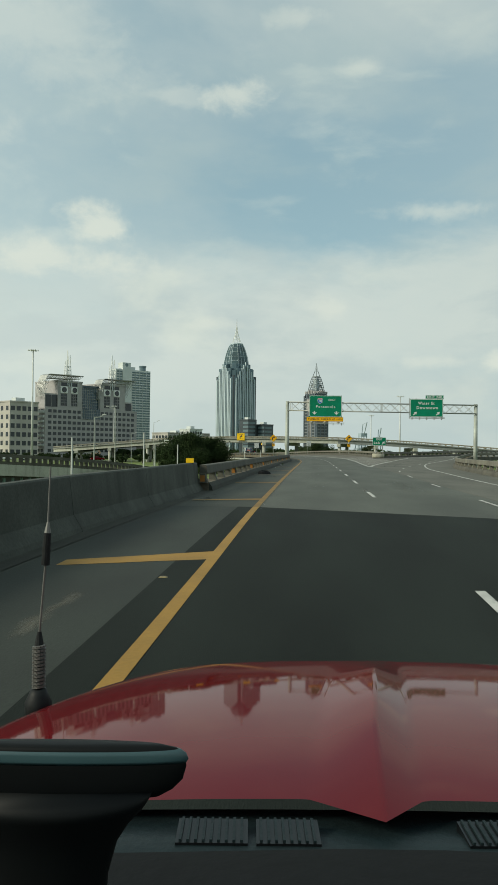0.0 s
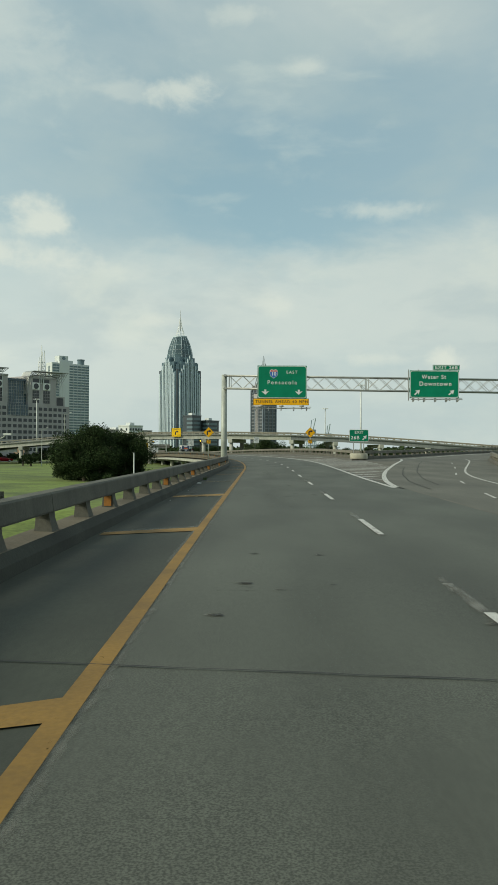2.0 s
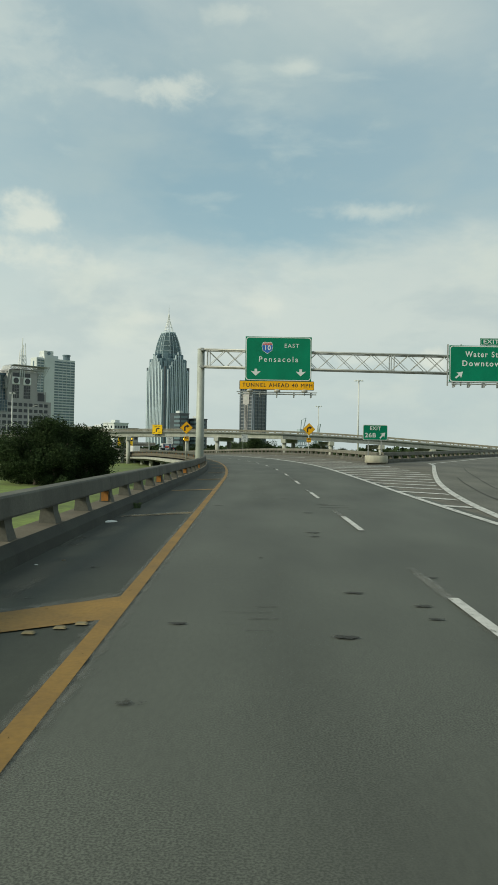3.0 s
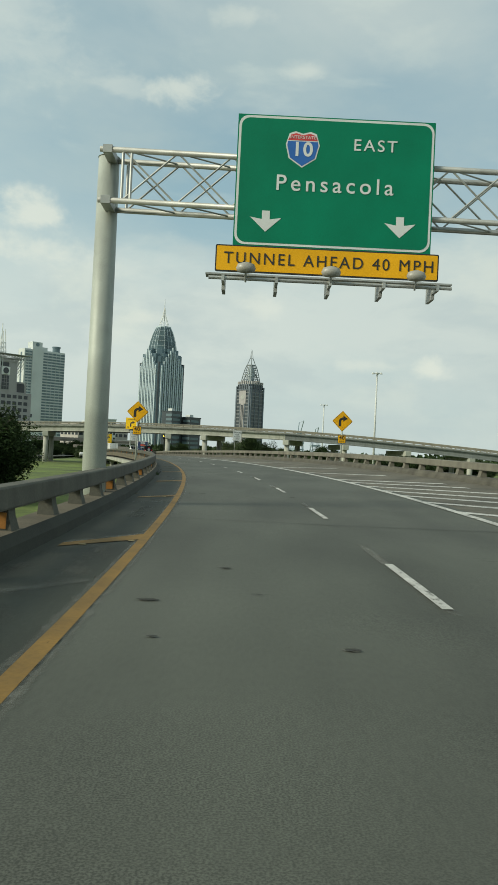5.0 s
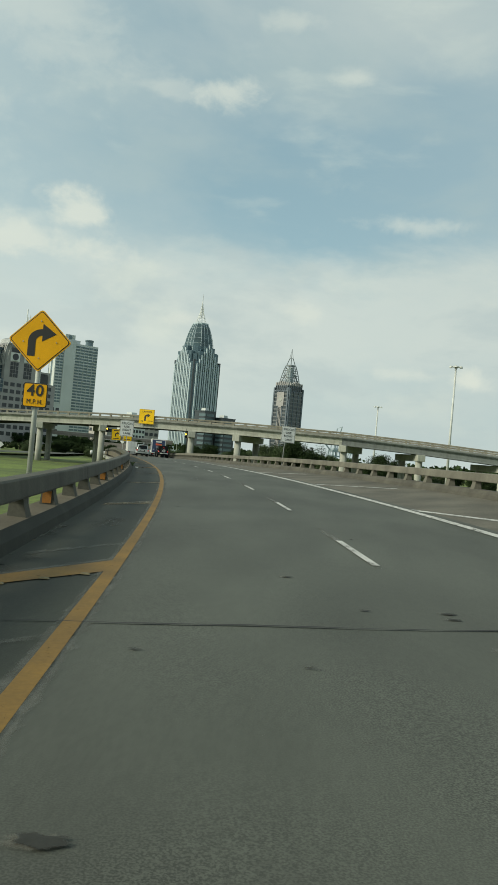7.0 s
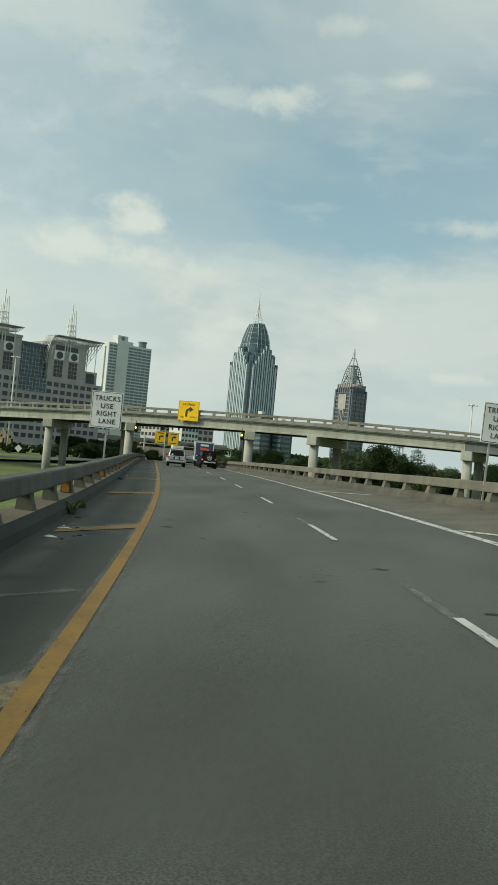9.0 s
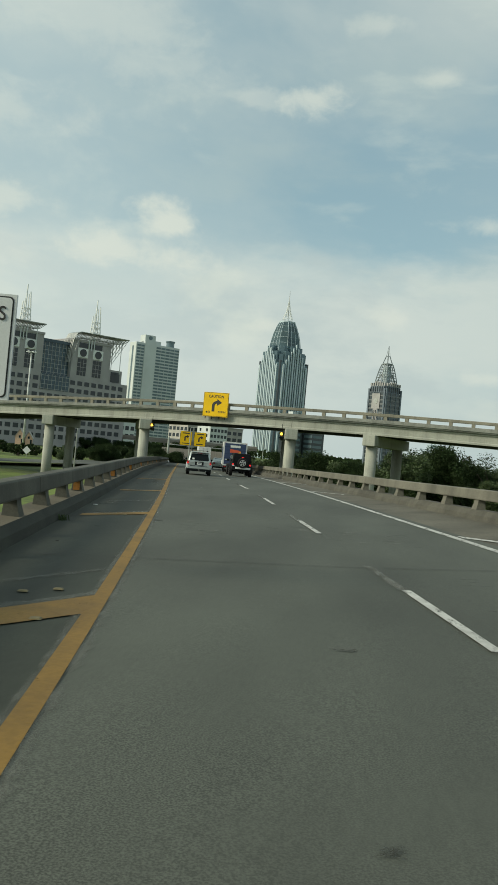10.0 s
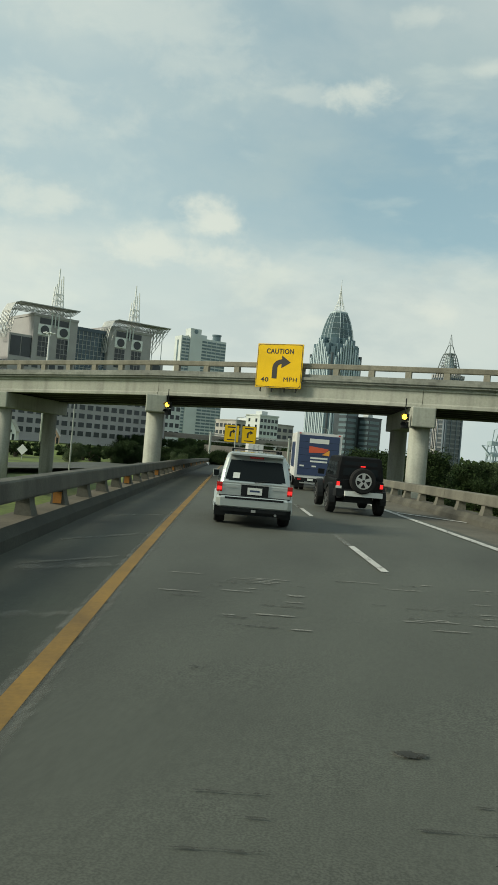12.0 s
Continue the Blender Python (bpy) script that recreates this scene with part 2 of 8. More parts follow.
WHIP = mat("white road paint", (0.50, 0.50, 0.47), 0.75, scale=2, vary=0.25, bump=0.3, fine=15)
WORN = mat("worn white paint", (0.34, 0.34, 0.31), 0.8, scale=4, vary=0.35, bump=0.3, fine=10)
worn(YELP, 7.0, 0.22, 0.37, stretch=(2, 0.8, 1))
worn(FADY, 5.0, 0.32, 0.58, 0.85, (1, 1, 1))
worn(WHIP, 4.0, 0.30, 0.47, stretch=(2, 0.6, 1))
worn(WORN, 3.0, 0.36, 0.66, 0.42, (2, 0.5, 1))
STUD = mat("dirty cream stud plastic", (0.21, 0.17, 0.085), 0.7, vary=0.3, scale=9, bump=0.1)
TRACE = worn(mat("old paint trace", (0.205, 0.205, 0.18), 0.8, vary=0.3), 4.0, 0.32, 0.85, 0.72, (1.5, 0.7, 1), 0.3)
PALE = worn(mat("pale dried silt", (0.17, 0.16, 0.13), 0.9, vary=0.3), 1.8, 0.42, 0.72, 0.55, (1.6, 0.6, 1), 0.35)
OIL = worn(mat("oily wear", (0.05, 0.052, 0.046), 0.7, vary=0.3), 0.5, 0.30, 0.95, 0.14, (1.2, 0.12, 1), 0.3)
CHIP = worn(mat("chipped pale concrete", (0.26, 0.26, 0.23), 0.9, vary=0.3), 7.0, 0.26, 0.5, 0.8, (1, 1, 1), 0.4)
SPALL = worn(mat("spalled hole", (0.03, 0.032, 0.028), 0.95, vary=0.3), 9.0, 0.24, 0.46, 0.9, (1, 1, 1), 0.4)
PIT = worn(mat("worn pit", (0.04, 0.042, 0.036), 0.9, vary=0.3), 12.0, 0.38, 0.54, 0.75, (1, 1, 1), 0.4)
TAR = mat("joint tar", (0.022, 0.022, 0.02), 0.8, vary=0.2)
GRASS = mat("grass", (0.135, 0.185, 0.03), 0.95, scale=0.11, vary=0.6, bump=0.9, fine=2.2, dark=(0.062, 0.086, 0.022))
STEEL = mat("galvanised steel", (0.44, 0.45, 0.43), 0.5, 0.5, scale=1.5, vary=0.25, bump=0.08, stain=0.2)
POLE = mat("weathered pole steel", (0.40, 0.43, 0.385), 0.55, 0.1, scale=0.9, vary=0.25, bump=0.03, stain=0.3)
SGREEN = mat("green sign sheeting", (0.002, 0.185, 0.098), 0.5, scale=0.7, vary=0.16, bump=0.02)
MASTW = mat("pale galvanised mast", (0.62, 0.64, 0.61), 0.55, 0.0, scale=0.9, vary=0.2, bump=0.02, stain=0.2)
SWHITE = mat("white sign sheeting", (0.64, 0.66, 0.65), 0.4, scale=0.8, vary=0.1, bump=0.02)
SYEL = mat("yellow sign sheeting", (0.79, 0.40, 0.010), 0.42, scale=0.9, vary=0.14, bump=0.02)
SBRIGHT = mat("bright yellow sign sheeting", (0.80, 0.50, 0.012), 0.42, scale=0.9, vary=0.12, bump=0.02)
SBLACK = mat("black sign ink", (0.02, 0.02, 0.018), 0.5, vary=0.1, bump=0)
SBLUE = mat("blue shield sheeting", (0.02, 0.12, 0.42), 0.42, vary=0.1, bump=0)
SRED = mat("red shield sheeting", (0.55, 0.05, 0.05), 0.42, vary=0.1, bump=0)
for m_ in (SGREEN, SYEL, SBRIGHT):
    m_.node_tree.nodes["Principled BSDF"].inputs["Specular IOR Level"].default_value = 0.2
ORANGE = mat("orange reflector", (0.36, 0.15, 0.02), 0.6, vary=0.3, bump=0.05)
REDP = mat("red car paint", (0.11, 0.006, 0.009), 0.05, 0.0, scale=3, vary=0.05, bump=0, coat=0.0)
REDP.node_tree.nodes["Principled BSDF"].inputs["Specular IOR Level"].default_value = 0.05
SILVER = mat("silver car paint", (0.46, 0.50, 0.48), 0.3, 0.5, scale=1.5, vary=0.06, bump=0, coat=0.8)
SAGE = mat("pale green car paint", (0.42, 0.47, 0.44), 0.3, 0.5, scale=1.5, vary=0.06, bump=0, coat=0.8)
BLACKP = mat("black car paint", (0.006, 0.007, 0.008), 0.3, 0.0, vary=0.1, bump=0, coat=0.15)
SOFTTOP = mat("black soft top", (0.005, 0.006, 0.007), 0.8, scale=4, vary=0.3, bump=0.2)
PLASTIC = mat("black plastic", (0.012, 0.014, 0.015), 0.55, scale=5, vary=0.2, bump=0.15)
RUBBER = mat("tyre rubber", (0.02, 0.02, 0.02), 0.85, scale=6, vary=0.25, bump=0.3)
for m_ in (RUBBER, PLASTIC, SOFTTOP, BLACKP):
    m_.node_tree.nodes["Principled BSDF"].inputs["Specular IOR Level"].default_value = 0.18
CHROME = mat("alloy", (0.62, 0.62, 0.60), 0.3, 0.9, vary=0.1, bump=0)
GLASSD = mat("tinted glass", (0.012, 0.016, 0.018), 0.06, 0.0, vary=0.05, bump=0)
GLASSD.node_tree.nodes["Principled BSDF"].inputs["Specular IOR Level"].default_value = 0.04
TAILR = glow("lit red tail lamp", (0.8, 0.02, 0.02), 1.1)
TAILD = mat("red lamp lens", (0.42, 0.015, 0.012), 0.25, vary=0.1, bump=0)
AMBER = glow("lit amber lamp", (1.0, 0.55, 0.05), 4.0)
PLATE = mat("plate white", (0.66, 0.68, 0.64), 0.5, vary=0.08, bump=0)
TRUCKW = mat("truck box white", (0.66, 0.67, 0.65), 0.5, scale=0.6, vary=0.1, bump=0.05, stain=0.12)
TRUCKB = mat("truck navy panel", (0.03, 0.05, 0.115), 0.45, scale=0.8, vary=0.12, bump=0.02)
FLAG_R = mat("orange red print", (0.62, 0.10, 0.045), 0.5, vary=0.1, bump=0)
FLAG_Y = mat("orange yellow print", (0.80, 0.36, 0.05), 0.5, vary=0.1, bump=0)
TW_GLASS = mat("tower glass", (0.12, 0.185, 0.215), 0.25, 0.35, scale=0.08, vary=0.35, bump=0)
TW_STONE = mat("tower fin panels", (0.47, 0.56, 0.60), 0.45, scale=0.05, vary=0.14, bump=0)
TW_DARK = mat("dark tower glass", (0.07, 0.085, 0.095), 0.2, 0.2, scale=0.1, vary=0.25, bump=0)
GRANITE = mat("grey granite cladding", (0.36, 0.35, 0.35), 0.7, scale=0.15, vary=0.14, bump=0.1, fine=2)
SLATE = mat("slate tower cladding", (0.131, 0.162, 0.198), 0.6, scale=0.15, vary=0.15, bump=0)
WINDOW = mat("dark office glass", (0.028, 0.036, 0.042), 0.12, 0.1, scale=0.2, vary=0.3, bump=0)
CURTAIN = mat("curtain wall glass", (0.045, 0.08, 0.105), 0.12, 0.2, scale=0.2, vary=0.3, bump=0)
HOTELW = mat("pale hotel concrete", (0.58, 0.62, 0.61), 0.75, scale=0.06, vary=0.1, bump=0.1)
ANNEX = mat("warm pale concrete", (0.45, 0.43, 0.39), 0.8, scale=0.08, vary=0.15, bump=0.1)
HOTELG = mat("hotel glass bands", (0.135, 0.195, 0.22), 0.3, 0.1, scale=0.1, vary=0.25, bump=0)
WHITEM = mat("white painted steel", (0.75, 0.77, 0.75), 0.5, vary=0.12, bump=0)
CITY = mat("city masonry", (0.40, 0.38, 0.35), 0.8, scale=0.1, vary=0.25, bump=0.1, rand=0.3)
BARK = mat("bark", (0.09, 0.075, 0.055), 0.9, scale=3, vary=0.4, bump=0.8, fine=12)
LEAF = mat("oak leaves", (0.034, 0.056, 0.021), 0.85, scale=0.6, vary=0.35, bump=0, island=0.5)
LEAF.node_tree.nodes["Principled BSDF"].inputs["Specular IOR Level"].default_value = 0.1
LEAF2 = mat("bright leaves", (0.068, 0.105, 0.034), 0.7, scale=0.6, vary=0.35, bump=0, island=0.45)
GREENPILE = mat("green sheet wall", (0.13, 0.21, 0.18), 0.7, scale=0.8, vary=0.25)
PINK = mat("pinkish concrete", (0.30, 0.265, 0.235), 0.85, scale=0.2, vary=0.2, bump=0.1, stain=0.25)
TERRA = mat("orange house wall", (0.72, 0.47, 0.33), 0.85, vary=0.15)
CREAM = mat("cream cushion shell", (0.46, 0.44, 0.34), 0.6, vary=0.2, bump=0.1, stain=0.3)
CRANE = mat("faded crane blue", (0.34, 0.42, 0.47), 0.6, vary=0.15, bump=0)

# ---- mesh helpers ----


def part(name, bm, material, parent=None, label="", smooth=False, kind=""):
    me = bpy.data.meshes.new(name)
    bmesh.ops.recalc_face_normals(bm, faces=bm.faces)
    bm.to_mesh(me)
    bm.free()
    for mt in (material if isinstance(material, (list, tuple)) else (material,)):
        me.materials.append(mt)
    if smooth:
        for p in me.polygons:
            p.use_smooth = True
    ob = new(name, me)
    if parent:
        ob.parent = parent
    return tagged(ob, label=label, kind=kind)


def thing(name, m, label, category, group="", kind=""):
    ob = new(name)
    ob.empty_display_size = 0.2
    ob.matrix_basis = m
    return tagged(ob, label, category, group, kind)


def B():
    return bmesh.new()


def box(bm, x0, x1, y0, y1, z0, z1, m=None, mi=0):
    vs = [bm.verts.new((m @ Vector(c)) if m else c) for c in
          ((x0, y0, z0), (x1, y0, z0), (x1, y1, z0), (x0, y1, z0), (x0, y0, z1), (x1, y0, z1), (x1, y1, z1), (x0, y1, z1))]
    for f in ((0, 3, 2, 1), (4, 5, 6, 7), (0, 1, 5, 4), (1, 2, 6, 5), (2, 3, 7, 6), (3, 0, 4, 7)):
        bm.faces.new([vs[i] for i in f]).material_index = mi
    return bm


def tube(bm, a, b, r0, r1=None, n=10, caps=True):
    a, b = Vector(a), Vector(b)
    r1 = r0 if r1 is None else r1
    q = (b - a).to_track_quat("Z", "Y")
    rings = []
    for c, r in ((a, r0), (b, r1)):
        rings.append([bm.verts.new(c + q @ Vector((r * math.cos(2 * math.pi * i / n), r * math.sin(2 * math.pi * i / n), 0))) for i in range(n)])
    for i in range(n):
        bm.faces.new((rings[0][i], rings[0][(i + 1) % n], rings[1][(i + 1) % n], rings[1][i]))
    if caps:
        bm.faces.new(rings[0][::-1])
        bm.faces.new(rings[1])
    return bm


def loft(bm, rings, closed=True, ends=True, mi=0):
    rs = [[bm.verts.new(p) for p in r] for r in rings]
    n = len(rs[0])
    for a, b in zip(rs, rs[1:]):
        for i in range(n if closed else n - 1):
            bm.faces.new((a[i], a[(i + 1) % n], b[(i + 1) % n], b[i])).material_index = mi
    if ends and closed:
        bm.faces.new(rs[0][::-1]).material_index = mi
        bm.faces.new(rs[-1]).material_index = mi
    return bm


def slab(bm, pts, y0, y1):
    """A polygon of (x, z) points, drawn out from y0 to y1."""
    return loft(bm, [[(x, y0, z) for x, z in pts], [(x, y1, z) for x, z in pts]])


def weigh(bm, weights):
    """Writes a weight for each vertex into the UV's first share: 0 at a ragged rim, 1 inside."""
    uv = bm.loops.layers.uv.new("UVMap")
    for f in bm.faces:
        for lp in f.loops:
            lp[uv].uv = (weights.get(lp.vert, 1.0), 0.5)
    return bm


def soften(ob, width=0.02, seg=2):
    md = ob.modifiers.new("bevel", "BEVEL")
    md.width, md.segments, md.limit_method, md.angle_limit = width, seg, "ANGLE", radians(35)
    return ob


def lettering(text, size, x, z, y, material, parent, width=None, bold=0.0, space=1.12):
    cu = bpy.data.curves.new("lettering", "FONT")
    cu.body, cu.size, cu.align_x, cu.align_y = text, size, "CENTER", "CENTER"
    cu.extrude, cu.offset, cu.space_character = 0.004, bold, space
    cu.materials.append(material)
    ob = new("lettering", cu)
    ob.parent = parent
    ob.matrix_basis = pose(x, y, z, 90, 0, 0)
    if width:
        bpy.context.view_layer.update()
        ob.scale = (width / max(ob.dimensions.x, 0.01), 1, 1)
    return ob

# ---- alignment of the road: s along the yellow line, off to its right ----
_S0, _S1 = -60, 520


def heading(s):
    if s < 108:
        return 0.0
    if s < 216:
        return (s - 108) / 500
    return 0.216 + 0.012 * min(1.0, (s - 216) / 24)


_line = [(-0.1, float(_S0))]
for _s in range(_S0, _S1):
    h = heading(_s + 0.5)
    _line.append((_line[-1][0] - math.sin(h), _line[-1][1] + math.cos(h)))


def smooth(keys):
    xs = np.arange(_S0 - 20, _S1 + 21)
    ys = np.interp(xs, [k[0] for k in keys], [k[1] for k in keys])
    ker = np.hanning(23)
    ys = np.convolve(np.pad(ys, 11, "edge"), ker / ker.sum(), "valid")
    return lambda s: float(np.interp(s, xs, ys))


crown = smooth([(-60, -0.55), (3, -0.42), (10, -0.34), (16, -0.20), (22, -0.10), (35, -0.07), (57, 0.0), (117, 0.0), (148, 0.09), (195, 0.12), (214, 0.06), (228, 0.0), (243, -0.06), (260, -0.20), (300, -0.8), (340, -1.5), (420, -3.0), (520, -4.6)])
bank = smooth([(95, 0), (135, 0.03), (165, 0.055), (215, 0.055), (260, 0.02), (300, 0.0)])
left_side = smooth([(30, -2.2), (66, -1.99), (98, -1.8), (114, -1.64), (126, -1.51), (150, -1.55), (176, -1.62), (196, -1.70), (214, -1.88), (270, -1.9), (520, -1.9)])
right_side = smooth([(-60, 11.6), (30, 11.8), (56, 13.0), (75, 14.2), (88, 16.2), (101, 18.5), (115, 22), (128, 25.4), (137, 28.6), (160, 36)])
main_right = smooth([(100, 13.9), (137, 13.3), (160, 12.3), (185, 11.7), (212, 10.5), (240, 9.2), (260, 8.7), (420, 8.7)])
exit_left = smooth([(70, 7.0), (81, 7.1), (90, 8.0), (97, 9.1), (106, 10.6), (115, 12.6), (125, 15.2), (132, 17.2), (137, 18.8)])
edge_line = smooth([(60, 7.0), (90, 7.1), (110, 7.5), (137, 8.2), (172, 8.0), (215, 7.5), (245, 7.2), (262, 7.0), (420, 7.0)])


wall_side = smooth([(-60, -3.3), (10, -3.2), (20, -2.8), (27, -2.58), (33, -2.5)])


def cross_fall(off):
    # nearly level lanes, a steeper outer shoulder
    return 0.01 * (min(off, 3.6) - 1.6) + 0.03 * max(0.0, min(off, 7.5) - 3.6) + 0.12 * max(0.0, min(off, 13.5) - 7.5)


def at(s, off, up=0.0):
    i = max(0, min(len(_line) - 2, int(math.floor(s - _S0))))
    f = s - _S0 - i
    x = _line[i][0] + (_line[i + 1][0] - _line[i][0]) * f
    y = _line[i][1] + (_line[i + 1][1] - _line[i][1]) * f
    h = heading(s)
    return Vector((x + math.cos(h) * off, y + math.sin(h) * off, crown(s) + bank(s) / 0.055 * cross_fall(off) + up))


def s_of(y):
    return min(range(_S0, _S1), key=lambda s: abs(_line[s - _S0][1] - y))


def on_road(s, off, turn=0.0, up=0.0):
    p = at(s, off, up)
    return pose(p.x, p.y, p.z, 0, 0, math.degrees(heading(s)) + turn)


def strip(bm, s0, s1, a, b, up=0.0, step=2.0, mi=0):
    """A band of the road's surface from offset a to b (numbers or functions of s)."""
    fa = a if callable(a) else (lambda s: a)
    fb = b if callable(b) else (lambda s: b)
    n = max(1, int(math.ceil((s1 - s0) / step)))
    prev = None
    m = 12 if fb(s1) - fa(s1) > 3 else 2
    for i in range(n + 1):
        s = s0 + (s1 - s0) * i / n
        row = [bm.verts.new(at(s, fa(s) + (fb(s) - fa(s)) * j / m, up)) for j in range(m + 1)]
        if prev:
            for j in range(m):
                bm.faces.new((prev[j], prev[j + 1], row[j + 1], row[j])).material_index = mi
        prev = row
    return bm


def sweep(bm, path, section):
    """A closed section of (out, up) points along a path of (point, out direction)."""
    return loft(bm, [[p + o * a + Vector((0, 0, b)) for a, b in section] for p, o in path])


# ---- ground and road ----
GZ = -3.4
bm = B()
xs = [-3000, -1200, -600, -300, -200, -140, -100, -70, -50, -35, -20, 0, 20, 40, 70, 120, 200, 400, 800, 3000]
ys = [-1500, -400, -100, 0, 40, 80, 110, 140, 170, 200, 230, 260, 290, 330, 380, 440, 520, 700, 1200, 2400, 4200]
grid = [[bm.verts.new((x, y, GZ - (3.6 if y <= 80 and -140 <= x <= -20 else 0) + (0.5 * noise.noise(Vector((x * 0.03, y * 0.03, 0))) if abs(x) < 300 and y < 600 else 0) - (1.6 if y > 420 and abs(x) < 300 else 0))) for x in xs] for y in ys]
for j in range(len(ys) - 1):
    for i in range(len(xs) - 1):
        bm.faces.new((grid[j][i], grid[j][i + 1], grid[j + 1][i + 1], grid[j + 1][i]))
tagged(part("ground", bm, GRASS), "mown green grass ground beside the viaduct", "ground", kind="structure")

bm = B()
strip(bm, -60, 520, -0.06, lambda s: edge_line(s) + 0.4, mi=0)
strip(bm, 30, 520, -2.4, -0.06, mi=1)
strip(bm, -60, 30, lambda s: wall_side(s) - 0.1, -0.06, mi=1)
strip(bm, -60, 137, lambda s: edge_line(s) + 0.4, lambda s: exit_left(s) if s > 81 else edge_line(s) + 0.5, mi=2)
strip(bm, -60, 137, lambda s: exit_left(s) if s > 81 else edge_line(s) + 0.5, right_side, mi=3)
strip(bm, 137, 520, lambda s: edge_line(s) + 0.4, main_right, mi=2)
road = tagged(part("road", bm, [CONC, SHOULDER, mat("gore concrete", (0.118, 0.109, 0.084), 0.85, scale=0.5, vary=0.4, bump=0.35, fine=14), EXITC]),
              "worn grey concrete motorway deck with two lanes and shoulders", "road", kind="structure")
# exit ramp beyond the nose
RL = [(13.4, 137.75), (21, 152), (31, 172), (46, 196), (70, 225), (110, 258)]
RR = [(27.7, 138.6), (37, 152), (48.5, 170), (65, 190), (92, 214), (135, 243)]


def ramp_z(i):
    return (0.54, 0.68, 0.92, 1.2, 1.4, 1.4)[i]


def fine(pts, n=8):
    """Points of a smooth line through the given ones."""
    out = []
    for i in range(len(pts) - 1):
        p0, p1, p2, p3 = (Vector(pts[max(0, min(len(pts) - 1, k))]) for k in (i - 1, i, i + 1, i + 2))
        for j in range(n):
            t = j / n
            out.append(0.5 * (2 * p1 + (p2 - p0) * t + (2 * p0 - 5 * p1 + 4 * p2 - p3) * t * t + (3 * p1 - p0 - 3 * p2 + p3) * t ** 3))
    out.append(Vector(pts[-1]))
    return out


LFT = fine([(*p, ramp_z(i)) for i, p in enumerate(RL)])
RGT = fine([(*p, (0.55, 0.55, 0.5, 0.5, 0.5, 0.5)[i]) for i, p in enumerate(RR)])
bm = B()
loft(bm, [[a, a.lerp(b, 0.5), b] for a, b in zip(LFT, RGT)], closed=False)
tagged(part("road", bm, EXITC), "grey concrete exit ramp curving away from the motorway", "road", kind="structure")
# underside slab of the viaduct
bm = B()
for lo, hi in ((36, 138), (138, 521)):
    far = right_side if lo < 100 else main_right
    loft(bm, [[at(s, -2.95, -0.6), at(s, far(s) + 0.5, -0.6), at(s, far(s) + 0.5, -1.1), at(s, -2.95, -1.1)] for s in range(lo, hi, 6)])
tagged(part("bridge_deck", bm, BRIDGE), "concrete viaduct slab under the motorway lanes", "bridge", kind="structure")
bm = B()
loft(bm, [[at(s, -4.1, -0.1), at(s, right_side(s) + 0.5, -0.1), at(s, right_side(s) + 9, GZ - 0.2 - crown(s)), at(s, -7, GZ - 0.2 - crown(s))] for s in range(-60, 37, 6)])
tagged(part("embankment", bm, GRASS), "grassy embankment carrying the motorway approach", "embankment", kind="structure")
for s in range(50, 500, 24):
    t = thing("bridge_pier", on_road(s, 3), "round concrete pier under the viaduct deck", "bridge pier", "piers under the viaduct")
    for k in (-3.5, 4.5):
        part("column", tube(B(), (k, 0, -0.9), (k, 0, GZ - 3 - crown(s)), 0.5, n=16), BRIDGE, t)
    part("cap", box(B(), -5, 6, -0.6, 0.6, -1.6, -0.88), BRIDGE, t)

# asphalt overlay on the approach
bm = B()
strip(bm, -60, 18.0, -0.5, lambda s: right_side(s) - 0.2, 0.012)
loft(bm, [[at(18, o, 0.012), at(21, o, 0.012), at(24.6 - 0.55 * max(0.0, o) * 0.7, o, 0.012)] for o in (-0.5, 0, 1, 2.5, 4, 6, 8, 8.4)], closed=False)
tagged(part("asphalt_overlay", bm, ASPH), "dark fresh asphalt overlay ending at a straight seam", "asphalt", kind="structure")
bm = B()
strip(bm, -60, 24.6, lambda s: wall_side(s) + 0.42 + 0.05 * noise.noise(Vector((s * 0.6, 2, 0))), -0.49, 0.008, step=1.0)
tagged(part("asphalt_shoulder", bm, OLDASPH), "older greyed asphalt on the shoulder beside the overlay", "asphalt", kind="structure")
bm = B()
loft(bm, [[at(24.65 - 0.22 * o + 0.10 * noise.noise(Vector((o * 2.3, 1, 0))) + u * (0.5 + abs(noise.noise(Vector((o * 3.1, 5, 0))))), o, 0.0135) for u in (-0.035, 0.035)] for o in [-2.25 + 0.15 * k for k in range(13)]], closed=False)
tagged(part("road_crack", bm, TAR), "ragged dark crack at the end of the asphalt shoulder", "road crack", kind="structure")


def marking(name, bm, material, label):
    return tagged(part(name, bm, material), label, "road marking", kind="structure")


edge_y = smooth([(15, 0.0), (40, -0.10), (90, -0.10), (118, -0.16), (138, -0.14), (152, -0.11), (240, -0.12), (250, -0.16), (270, -0.12), (520, -0.1)])
bm = B()
strip(bm, 24.5, 520, lambda s: edge_y(s) - 0.05, lambda s: edge_y(s) + 0.12, 0.013)
marking("road_marking", bm, YELP, "solid yellow edge line on concrete")
bm = B()
strip(bm, -60, 24.5, lambda s: edge_y(s) - 0.05, lambda s: edge_y(s) + 0.12, 0.017)
marking("road_marking", bm, YELF, "fresh yellow edge line on the dark overlay")
bm = B()
strip(bm, 24, 300, lambda s: edge_y(s) + 0.08, lambda s: edge_y(s) + 0.26, 0.012)
weigh(bm, {v: (1, 0.8, 0)[i % 3] for i, v in enumerate(bm.verts)})
marking("road_marking", bm, TRACE, "pale worn trace of an older line beside the yellow one")
bm = B()
